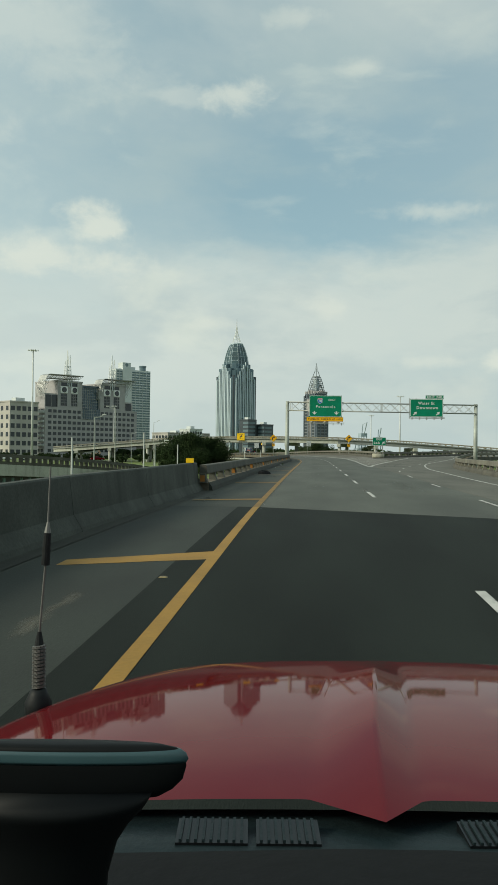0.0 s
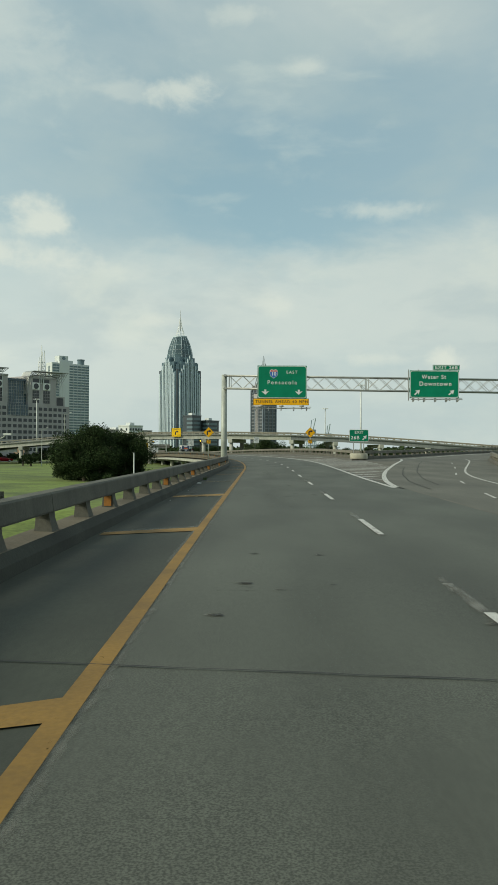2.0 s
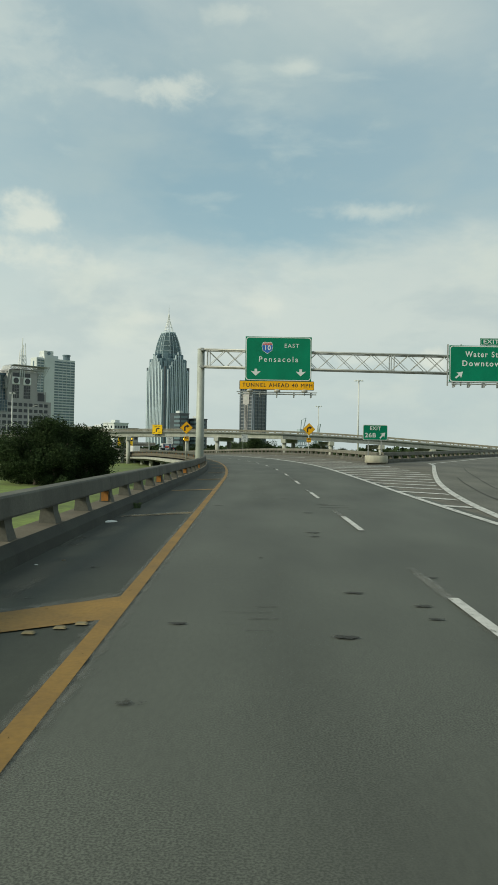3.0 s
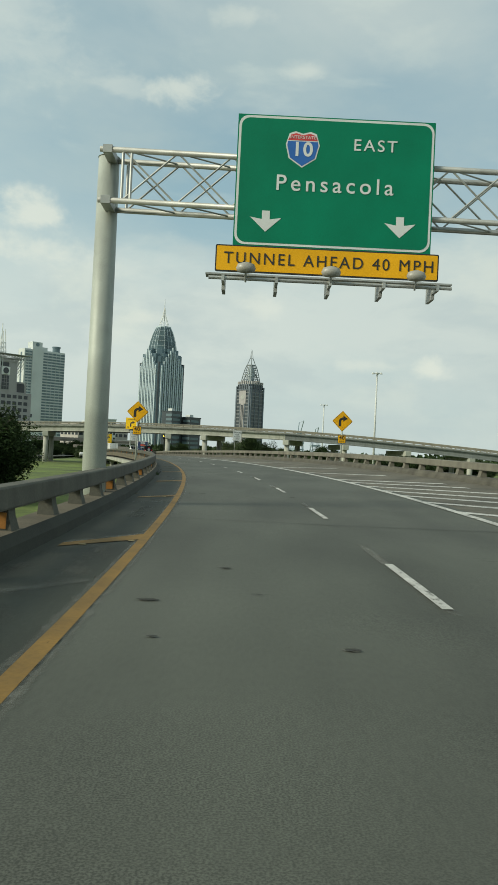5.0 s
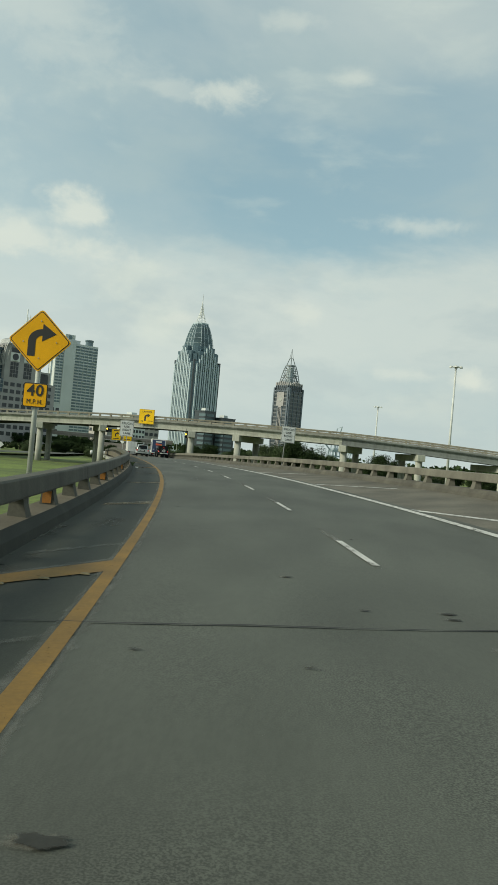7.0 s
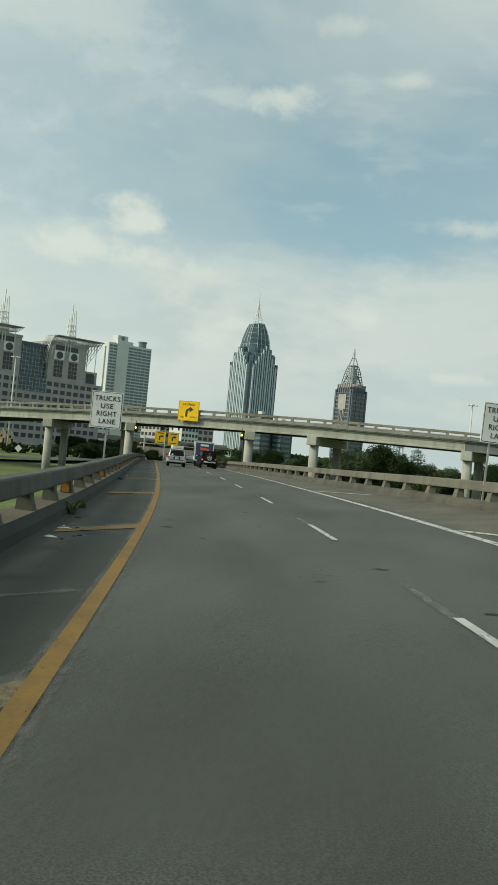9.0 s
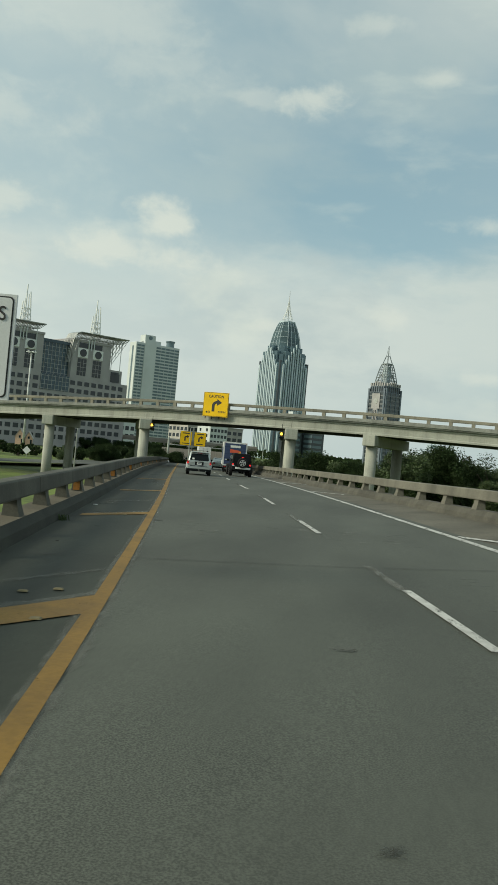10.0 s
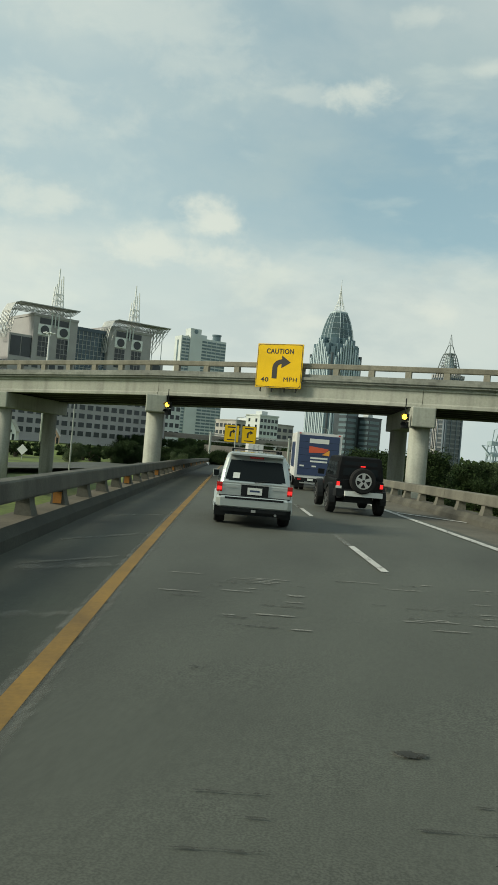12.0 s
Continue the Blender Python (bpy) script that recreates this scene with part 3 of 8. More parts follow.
strip(bm, 58, 300, lambda s: edge_y(s) - 0.15 - 0.05 * noise.noise(Vector((s * 0.11, 3, 0))), lambda s: edge_y(s) - 0.03, 0.0115)
weigh(bm, {v: (0, 0.9, 1)[i % 3] for i, v in enumerate(bm.verts)})
marking("road_marking", bm, TRACE, "pale worn trace of an older line on the shoulder side")
# broken tar seam where the shoulder slab meets the lane
for s0, ln in ((140, 11), (197, 16), (209, 14), (228, 10), (243, 12)):
    bm = B()
    n_ = ln * 2
    loft(bm, [[at(s0 + ln * i / n_, edge_y(s0 + ln * i / n_) + 0.115 + 0.02 * noise.noise(Vector((s0 + i * 0.31, 1, 0))) + u * (0.4 + 0.6 * abs(noise.noise(Vector((i * 0.23, s0, 7))))), 0.0148) for u in (-0.016, 0.016)] for i in range(n_ + 1)], closed=False)
    marking("road_crack", bm, PIT, "dark tar seam along the edge line")["category"] = "road crack"
lane = smooth([(60, 3.6), (112, 3.68), (135, 3.85), (240, 3.9), (256, 3.65)])
for i in range(-5, 40):
    s = 51.2 + 10.75 * i
    if 15 < s < 25:
        continue
    s += 1.5 if s < 15 else 0.0
    s, dash = (243.4, 4.6) if 243 < s < 247 else (232.8, 3.4) if 232 < s < 236 else (s, 3.3)
    bm = B()
    strip(bm, s, s + dash, lambda q: lane(q) - 0.065, lambda q: lane(q) + 0.065, 0.018)
    marking("lane_dash", bm, WHIP, "white dashed lane line segment")["group"] = "lane dashes"
    if s > 27:
        bm = B()
        strip(bm, s - 0.3, s + dash + 2.3, lambda q: lane(q) - 0.17, lambda q: lane(q) + 0.13, 0.0155)
        weigh(bm, {v: (0, 1, 0)[i_ % 3] for i_, v in enumerate(bm.verts)})
        marking("lane_trace", bm, TRACE, "pale halo of an older lane dash")["group"] = "lane dashes"
        bm = B()
        strip(bm, s + dash, s + dash + 1.8, lambda q: lane(q) - 0.10, lambda q: lane(q) + 0.04, 0.016)
        marking("lane_dash", bm, WORN, "worn end of a lane dash")["group"] = "lane dashes"
exit_dash = smooth([(0, 6.45), (38, 7.0), (59, 7.5), (68, 8.4), (90, 12.0), (110, 16.8), (128, 21.3), (137, 24)])
for s in range(-10, 134, 12):
    bm = B()
    strip(bm, s, s + 3.2, lambda q: exit_dash(q), lambda q: exit_dash(q) + 0.12, 0.018)
    marking("lane_dash", bm, WHIP, "white dashed line of the exit lane")["group"] = "exit lane dashes"
bm = B()
strip(bm, 81, 520, lambda s: edge_line(s) - 0.1, lambda s: edge_line(s) + 0.12, 0.018)
marking("road_marking", bm, WHIP, "solid white edge line")
bm = B()
strip(bm, 81.5, 137, lambda s: exit_left(s) - 0.14, lambda s: exit_left(s) + 0.14, 0.018, step=1)
marking("road_marking", bm, WHIP, "solid white gore line bending into the exit")
for off_, s0, s1 in ((1.25, 80, 112), (2.3, 84, 128)):
    bm = B()
    strip(bm, s0, s1, lambda s: exit_left(s) + off_ - 0.03 + 0.1 * noise.noise(Vector((s * 0.2, off_, 0))), lambda s: exit_left(s) + off_ + 0.03 + 0.1 * noise.noise(Vector((s * 0.2, off_, 0))), 0.014, step=1.5)
    marking("road_crack", bm, TAR, "dark tar seam curving along the exit lane")["category"] = "road crack"
exit_right = smooth([(-60, 9.7), (30, 9.9), (50, 10.4), (74, 11.6), (98, 14.6), (110, 17.6), (127, 23.0), (137, 26.5)])
bm = B()
strip(bm, -60, 137, lambda s: exit_right(s) - 0.08, lambda s: exit_right(s) + 0.08, 0.018)
marking("road_marking", bm, WHIP, "solid white line along the exit lane")
bm = B()
loft(bm, [[b.lerp(a, 0.13) + Vector((0, 0, 0.018)), b.lerp(a, 0.145) + Vector((0, 0, 0.018))] for a, b in zip(LFT, RGT)], closed=False)
inset = [0.12 + 0.17 * max(0.0, 1 - k / 14) ** 1.5 for k in range(len(LFT))]
loft(bm, [[a.lerp(b, f) + Vector((0, 0, 0.018)), a.lerp(b, f + 0.02) + Vector((0, 0, 0.018))] for a, b, f in zip(LFT, RGT, inset)], closed=False)
marking("road_marking", bm, WHIP, "white edge lines of the exit ramp")
# gore hatching
for s in (91.0, 95.1, 98.9, 103.0, 106.7, 110.4, 114.2, 118.0, 121.6, 125.4, 129.1, 132.9, 136.2, 139.2, 142.6, 146.1, 149.2):
    bm = B()
    rake = 0.9 + 0.9 * (s - 91) / 50
    lo, hi = edge_line(s) + 0.1, edge_line(s) + 0.2
    while hi < (exit_left(min(137.0, s - rake * (hi - lo))) if s - rake * (hi - lo) < 137 else 12.0) - 0.2 and hi - lo < 4.6:
        hi += 0.05
    e = s - rake * (hi - lo)
    v = [at(s, lo, 0.017), at(e, hi, 0.017), at(e + 0.75, hi, 0.017), at(s + 0.75, lo, 0.017)]
    bm.faces.new([bm.verts.new(p) for p in v])
    marking("gore_stripe", bm, WHIP, "white diagonal stripe of the gore")["group"] = "gore stripes"
for s, w, rake in ((258.7, 2.0, 1.3), (271, 1.9, 1.9), (283, 1.9, 1.9), (159, 3.2, 2.7), (171, 3.0, 3.0), (188, 3.0, 2.1), (205, 2.6, 2.1), (224, 2.0, 2.1), (246, 1.4, 2.1)):
    bm = B()
    v = [at(s, edge_line(s) + 0.2, 0.017), at(s - w * rake, edge_line(s) + w, 0.017), at(s - w * rake + (0.8 if s < 175 else 0.5), edge_line(s) + w, 0.017), at(s + (0.8 if s < 175 else 0.5), edge_line(s) + 0.2, 0.017)]
    bm.faces.new([bm.verts.new(p) for p in v])
    marking("shoulder_stripe", bm, WHIP, "white diagonal stripe on the shoulder")["group"] = "shoulder stripes"
# yellow diagonals on the left shoulder: place, width at the line and at the kerb, rake per metre, kept paint
for s, wd, tip, rake, fresh in ((4.5, 0.55, 0.33, 0.41, True), (15.0, 0.85, 0.5, 0.41, True), (27.6, 0.6, 0.36, 0.41, True), (40.2, 0.55, 0.33, 0.41, True), (51.1, 0.5, 0.3, 0.41, True), (62.4, 0.75, 0.5, 0.5, True),
                                (74.6, 1.2, 0.9, 0.75, True), (87, 0.6, 0.4, 0.8, False), (98.5, 0.7, 0.45, 0.9, True), (109.1, 0.8, 0.5, 0.95, True), (120.85, 0.85, 0.4, 1.1, True), (132.7, 0.7, 0.36, 1.15, True),
                                (143.6, 0.95, 0.7, 1.15, True), (156.4, 1.0, 0.7, 1.3, True), (168.3, 0.9, 0.6, 1.3, False), (180, 0.8, 0.5, 1.3, False), (190.5, 0.6, 0.4, 1.2, False), (201.3, 0.8, 0.55, 1.25, True),
                                (212.95, 1.0, 0.75, 1.05, True), (224.9, 0.75, 0.5, 1.05, True), (235.6, 0.68, 0.45, 1.0, True), (247.1, 0.7, 0.45, 1.1, True)):
    bm = B()
    lf = max(-2.3, left_side(s) + 0.12) if s < 100 else left_side(s) + 0.28
    reach = rake * (edge_y(s) - lf)
    rows_ = []
    for q in (0, .2, .4, .6, .8, 1):
        o = edge_y(s) - 0.045 + (lf - edge_y(s)) * q
        rows_.append([at(s - reach * q + 0.03 * noise.noise(Vector((s, q * 9, 0))), o, 0.0125), at(s - reach * q + wd + (tip - wd) * q + 0.03 * noise.noise(Vector((s, q * 9, 4))), o, 0.0125)])
    loft(bm, rows_, closed=False)
    marking("shoulder_stripe", bm, YELF if s < 24 else YELP if fresh else FADY, "yellow diagonal shoulder stripe" if fresh else "faded worn yellow shoulder stripe")["group"] = "yellow shoulder stripes"
    if s > 60:
        # the older white stripe that shows along the far edge of the yellow one
        bm = B()
        loft(bm, [[at(s - reach * q + wd + (tip - wd) * q + u, edge_y(s) - 0.05 + (lf - edge_y(s)) * q, 0.0115) for u in (-0.12, 0.16, 0.36)] for q in (0, 0.25, 0.5, 0.75, 1)], closed=False)
        weigh(bm, {v: (1, 1, 0)[k % 3] for k, v in enumerate(bm.verts)})
        marking("road_stain", bm, TRACE, "pale rim of old paint along a yellow stripe")["category"] = "road stain"
        # a tarred crack along the near edge
        bm = B()
        loft(bm, [[at(s - reach * q - 0.05 + u * (0.3 + 0.3 * math.sin(9 * q + s)) + 0.05 * noise.noise(Vector((q * 7, s, 2))), edge_y(s) - 0.05 + (lf - edge_y(s)) * q, 0.0135) for u in (-0.025, 0.025)] for q in (0.05, 0.2, 0.3, 0.45, 0.6, 0.75, 0.95)], closed=False)
        marking("road_crack", bm, PIT, "dark ragged crack along a yellow stripe")["category"] = "road crack"
# ghosts of ground-off white stripes and silt rows across the shoulder
for s, rake, wd in ((116.8, 1.2, 0.35), (130.6, 1.15, 0.22), (159.3, 1.5, 0.3), (153.0, 1.2, 0.18), (194.5, 0.9, 0.2), (215.9, 1.3, 0.3), (230.2, 1.5, 0.25), (241.2, 1.3, 0.35), (254.2, 0.7, 0.4), (255.2, 1.2, 0.2), (258.4, 1.5, 0.3), (251.0, 0.5, 0.25), (263, 1.4, 0.3)):
    bm = B()
    loft(bm, [[at(s - rake * q * 1.35 + u * wd, -0.2 - 1.35 * q, 0.0118) for u in (-1, 0, 1)] for q in (0, 0.2, 0.4, 0.6, 0.8, 1)], closed=False)
    weigh(bm, {v: (0, 1, 0)[k % 3] * (0.5 if k < 3 or k > 14 else 1) for k, v in enumerate(bm.verts)})
    marking("road_stain", bm, TRACE, "pale ghost of an old stripe on the shoulder")["category"] = "road stain"
# deck joints
for s in (32.2, 52.4, 93.4, 125.2, 153.55, 180, 217.1, 231.4, 238.95, 263):
    bm = B()
    far = edge_line(s) + 1 if s > 137 else right_side(s) - 1
    skew = 1.46 if s == 238.95 else 0.19 if s > 140 else -0.1
    wide = 0.05 if s in (32.2, 125.2, 153.55, 231.4, 238.95) else 0.03
    row = [(o, s + skew * max(o, -0.3 if skew > 1 else -9) + 0.03 * noise.noise(Vector((o * 1.3, s, 0)))) for o in [-2.2 + (far + 2.2) * i / 40 for i in range(41)]]
    loft(bm, [[at(q, o, 0.014), at(q + wide * (0.7 + 0.6 * noise.noise(Vector((o * 2.1, s, 5)))), o, 0.014)] for o, q in row], closed=False)
    marking("deck_joint", bm, TAR, "dark tarred expansion joint across the deck")["category"] = "expansion joint"
# patches and potholes
rp = random.Random(5)
for k in range(90):
    s, off = rp.uniform(30, 262), rp.choice((rp.uniform(0.4, 6.8), rp.uniform(0.4, 3.2), rp.uniform(-1.9, -0.4)))
    r = rp.uniform(0.05, 0.17)
    bm = B()
    hub = bm.verts.new(at(s, off, 0.013))
    rim = ([bm.verts.new(at(s + r * 0.9 * math.sin(a) * rp.uniform(.5, 1.5), off + r * 1.7 * math.cos(a) * rp.uniform(.5, 1.5), 0.013)) for a in [2 * math.pi * i / 18 for i in range(18)]])
    for a, b in zip(rim, rim[1:] + rim[:1]):
        bm.faces.new((hub, a, b))
    weigh(bm, {v: 0.0 for v in rim})
    marking("road_patch", bm, PIT if k % 4 else PALE, "small dark worn spot in the concrete" if k % 4 else "pale spalled spot in the concrete")["category"] = "road patch"

# larger ragged spalls with a lighter broken rim
for s, off, w in ((76.25, 2.52, 0.17), (74.05, 2.18, 0.19), (75.53, 3.19, 0.17), (74.87, 3.17, 0.13), (77.45, 3.73, 0.11), (82.9, 2.59, 0.24), (82.2, 2.55, 0.2), (87.8, 2.85, 0.22), (93.4, 2.47, 0.25), (74.5, 0.61, 0.14),
                  (89.9, 0.4, 0.2), (91.1, 3.5, 0.3), (89.75, 3.75, 0.6), (90.6, 3.8, 0.55), (247.9, 2.35, 0.17), (242.3, 3.5, 0.14), (240.6, 0.94, 0.13), (241.1, 0.5, 0.1),
                  (134.7, 0.7, 0.2), (135.1, 0.25, 0.1), (134.5, 0.27, 0.09), (134.2, 2.25, 0.12), (133.6, 2.4, 0.1), (134.3, 3.8, 0.16), (155.1, 3.88, 0.16), (154.8, 3.85, 0.14), (157.0, 2.26, 0.12), (155.0, 2.9, 0.1),
                  (202.0, 0.43, 0.19), (203.5, 0.46, 0.13), (202.7, -0.55, 0.1), (203.5, 2.47, 0.1), (207.5, 2.47, 0.15), (197.8, 3.88, 0.22), (194.6, 4.4, 0.14), (149.6, 0.47, 0.2), (223.5, 0.16, 0.2),
                  (56.2, 1.0, 0.17), (54.3, 0.75, 0.15), (59, 1.1, 0.14), (54.0, 3.55, 0.15), (115.6, 0.5, 0.2), (113.8, 2.4, 0.13), (118, 1.3, 0.14), (114, 0.7, 0.09)):
    for grow, up, m_ in ((1.35, 0.0125, PALE), (1.0, 0.0145, SPALL)):
        bm = B()
        hub = bm.verts.new(at(s, off, up))
        rim = [bm.verts.new(at(s + (0.42 * w if w < 0.3 else 0.07) * grow * math.sin(a) * rp.uniform(.6, 1.2), off + w * (0.8 if w < 0.3 else 1.0) * grow * math.cos(a) * rp.uniform(.6, 1.15) + (0.0 if grow == 1.0 else -0.04), up)) for a in [2 * math.pi * i / 20 for i in range(20)]]
        mid = [bm.verts.new(hub.co.lerp(v.co, 0.6)) for v in rim]
        for i_ in range(20):
            j_ = (i_ + 1) % 20
            bm.faces.new((hub, mid[i_], mid[j_]))
            bm.faces.new((mid[i_], rim[i_], rim[j_], mid[j_]))
        weigh(bm, {v: 0.0 for v in rim})
        marking("road_patch", bm, m_, "dark spalled hole in the concrete" if grow == 1.0 else "pale broken rim round a spalled hole")["category"] = "road patch"

# rows of chipped pale and dark streaks across the lanes
for s0, o0, o1, n_ in ((222.6, 0.5, 1.6, 14), (222.8, 2.7, 6.2, 30), (252.4, 0.6, 2.2, 22), (252.8, 2.7, 5.6, 34), (90.4, 3.3, 4.4, 10)):
    for k in range(n_):
        bm = B()
        w, q, o = rp.uniform(0.06, 0.3), s0 + rp.uniform(-1.5, 1.6), rp.uniform(o0, o1)
        loft(bm, [[at(q - 0.03 * f, o + w * u, 0.0122), at(q + 0.03 * noise.noise(Vector((u * 2, q, 0))), o + w * u, 0.0122), at(q + 0.03 * f, o + w * u, 0.0122)] for u, f in ((-1, 0.1), (-0.6, 1), (0, 0.7), (0.6, 1), (1, 0.1))], closed=False)
        weigh(bm, {v: (0.4, 1, 0.4)[i % 3] for i, v in enumerate(bm.verts)})
        marking("road_crack", bm, CHIP if k % 3 else PIT, "pale chipped streak across the concrete" if k % 3 else "short dark transverse crack in the concrete")["category"] = "road crack"

# short tined grooves and cracks across the lanes
for k in range(30):
    s, off = rp.uniform(38, 262), rp.choice((rp.uniform(0.6, 2.8), rp.uniform(3.9, 6.4)))
    for j in range(rp.randint(2, 6)):
        bm = B()
        w, q, o = rp.uniform(0.08, 0.28), s + 0.28 * j + rp.uniform(-0.05, 0.05), off + rp.uniform(-0.25, 0.25)
        loft(bm, [[at(q - 0.016 * f, o + w * u, 0.012), at(q + 0.03 * noise.noise(Vector((u * 2, q, 0))), o + w * u, 0.012), at(q + 0.016 * f, o + w * u, 0.012)] for u, f in ((-1, 0.1), (-0.6, 1), (0, 0.8), (0.6, 1), (1, 0.1))], closed=False)
        weigh(bm, {v: (0.3, 1, 0.3)[i % 3] for i, v in enumerate(bm.verts)})
        marking("road_crack", bm, PIT, "short dark transverse crack in the concrete")["category"] = "road crack"


def stain(s, ln, off, w, material, label, up):
    bm = B()
    n = 10
    loft(bm, [[at(s + ln * i / n, off + w * u, up) for u in (-1, -0.5, 0, 0.5, 1)] for i in range(n + 1)], closed=False)
    weigh(bm, {v: (0, 0.7, 1, 0.7, 0)[i % 5] * min(1.0, min(i // 5, n - i // 5) / 2.5) for i, v in enumerate(bm.verts)})
    marking("road_stain", bm, material, label)["category"] = "road stain"


for k in range(14):
    stain(rp.uniform(25, 255), rp.uniform(5, 16), rp.choice((1.8, 1.75, 5.4)) + rp.uniform(-0.2, 0.2), rp.uniform(0.35, 0.9), OIL, "dark oily smear along the lane", 0.0085 + 0.0001 * k)
for k in range(26):
    stain(rp.uniform(5, 260), rp.uniform(1.5, 6), rp.uniform(-1.9, -0.6), rp.uniform(0.15, 0.5), PALE, "pale dried silt on the shoulder", 0.0085 + 0.0001 * k)

# ---- barriers ----


def barrier_path(s0, s1, side, step=3.0):
    out = []
    n = int((s1 - s0) / step) + 1
    for i in range(n + 1):
        s = s0 + (s1 - s0) * i / n
        h = heading(s)
        if side == "left":
            out.append((at(s, left_side(s)), Vector((-math.cos(h), -math.sin(h), 0))))
        else:
            out.append((at(s, main_right(s)), Vector((math.cos(h), math.sin(h), 0))))
    return out


def rail_barrier(path, label, spacing=2.7, amber=4, mats=None):
    top = tagged(new("bridge_barrier"), label, "barrier", kind="structure")
    kerb_m, ledge_m, rail_m = mats or (KERB_SHADE, LEDGE, RAIL)
    # on the left, the kerb's shade against the ledge top is in the colours
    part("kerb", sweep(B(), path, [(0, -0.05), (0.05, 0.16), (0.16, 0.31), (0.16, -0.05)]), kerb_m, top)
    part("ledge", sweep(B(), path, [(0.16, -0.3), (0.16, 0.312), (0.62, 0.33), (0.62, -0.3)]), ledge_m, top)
    # rails in lengths, with open joints between them
    n = 9
    for i in range(0, len(path) - 1, n):
        seg = path[i:i + n + 1]
        a, b = seg[0], seg[-1]
        d = (seg[1][0] - a[0]).normalized() * 0.012
        seg = [(a[0] + d, a[1])] + list(seg[1:-1]) + [(b[0] - d, b[1])]
        part("rail", sweep(B(), seg, [(0.23, 0.63), (0.22, 0.66), (0.25, 0.93), (0.28, 0.96), (0.49, 0.97), (0.52, 0.94), (0.52, 0.63)]), rail_m, top)
    # posts share one mesh
    post = None
    run, k = 0.0, 0
    for (p, o), (q, _) in zip(path, path[1:]):
        length = (q - p).length
        while run < length:
            c = p.lerp(q, run / length)
            along = (q - p).normalized()
            m = Matrix((( *along, 0), (*o, 0), (0, 0, 1, 0), (0, 0, 0, 1))).transposed()
            m.translation = c
            if post is None:
                bm = B()
                loft(bm, [[(-0.21, 0.20, 0.3), (0.21, 0.20, 0.3), (0.21, 0.51, 0.3), (-0.21, 0.51, 0.3)],
                          [(-0.17, 0.26, 0.52), (0.17, 0.26, 0.52), (0.17, 0.50, 0.52), (-0.17, 0.50, 0.52)],
                          [(-0.19, 0.28, 0.65), (0.19, 0.28, 0.65), (0.19, 0.50, 0.65), (-0.19, 0.50, 0.65)]])
                post = part("post", bm, rail_m, top)
                ob = post
                bm = box(B(), -0.217, -0.19, 0.29, 0.46, 0.35, 0.58)
                amb = part("reflector", bm, ORANGE, post, "orange reflector plate")
                amb0 = amb
            else:
                ob = post.copy()
                scene.collection.objects.link(ob)
                if amber and k % amber == 0:
                    r = amb0.copy()
                    scene.collection.objects.link(r)
                    r.parent = ob
            ob.matrix_basis = m
            run += spacing
            k += 1
        run -= length
    return top


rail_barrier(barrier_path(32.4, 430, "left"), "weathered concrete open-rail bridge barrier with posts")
# barriers that face the sun take the sunlit-toned concrete
rail_barrier(barrier_path(137, 430, "right"), "weathered concrete open-rail barrier along the outer shoulder", amber=0, mats=(LITK, LITK, LITR))


def side_path(pts, sign):
    out = []
    for i, p in enumerate(pts):
        d = (pts[min(i + 1, len(pts) - 1)] - pts[max(i - 1, 0)]).normalized()
        out.append((p, Vector((d.y * sign, -d.x * sign, 0)).normalized()))
    return out


rail_barrier(side_path(LFT, -1), "weathered concrete open-rail barrier of the exit ramp", amber=0, mats=(LITK, LITK, LITR))
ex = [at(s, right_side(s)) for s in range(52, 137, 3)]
rail_barrier(side_path(ex + [p for p in RGT[1:]], 1), "weathered concrete open-rail barrier outside the exit lane", amber=0, mats=(LITK, LITK, LITR))

jersey = [(-0.02, -0.05), (0.02, 0.06), (0.17, 0.30), (0.26, 1.02), (0.29, 1.05), (0.48, 1.05), (0.50, 1.02), (0.55, -0.6), (0.30, -0.6)]
path = [(at(s, wall_side(s), 0.05 * max(0.0, min(1.0, (24 - s) / 8))), Vector((-1, 0, 0))) for s in list(range(-60, 31, 3)) + [32.35]]
bar = tagged(new("concrete_barrier"), "solid sloped concrete barrier with grey stains and scratches", "barrier", kind="structure")
for i in range(0, len(path) - 1, 2):
    seg = path[i:i + 3]
    if len(seg) < 2:
        continue
    seg = [(seg[0][0] + Vector((0, 0.01, 0)), seg[0][1])] + seg[1:-1] + [(seg[-1][0] - Vector((0, 0.01, 0)), seg[-1][1])]
    part("barrier_length", sweep(B(), seg, jersey), BARR, bar)
bm = B()
strip(bm, -60, 32.35, lambda s: wall_side(s) - 0.05, lambda s: wall_side(s) + 0.34, 0.012)
part("gutter", bm, KERB_SHADE, bar)
for x, y, top in ((-4.3, 21.5, 1.7), (-4.3, 29.5, 2.0), (-4.3, 36.2, 1.65), (-3.28, 57.1, 1.62), (-3.28, 73.4, 1.52)):
    t = thing("marker_post", pose(x, y, 0), "slim grey steel post standing outside the barrier", "post", "posts outside the barrier")
    part("shaft", tube(B(), (0, 0, GZ - 0.4), (0, 0, top), 0.028, 0.024, 10), POLE, t, smooth=True)
    part("cap", tube(B(), (0, 0, top), (0, 0, top + 0.015), 0.032, 0.02, 10), STEEL, t)
mk = thing("object_marker", on_road(31.3, -2.9), "yellow reflective marker block on the barrier end", "road marker")
part("face", box(B(), -0.14, 0.14, -0.03, 0.05, 1.06, 1.22), SBRIGHT, mk)
part("foot", box(B(), -0.10, 0.10, -0.02, 0.10, 1.03, 1.07), PLASTIC, mk)
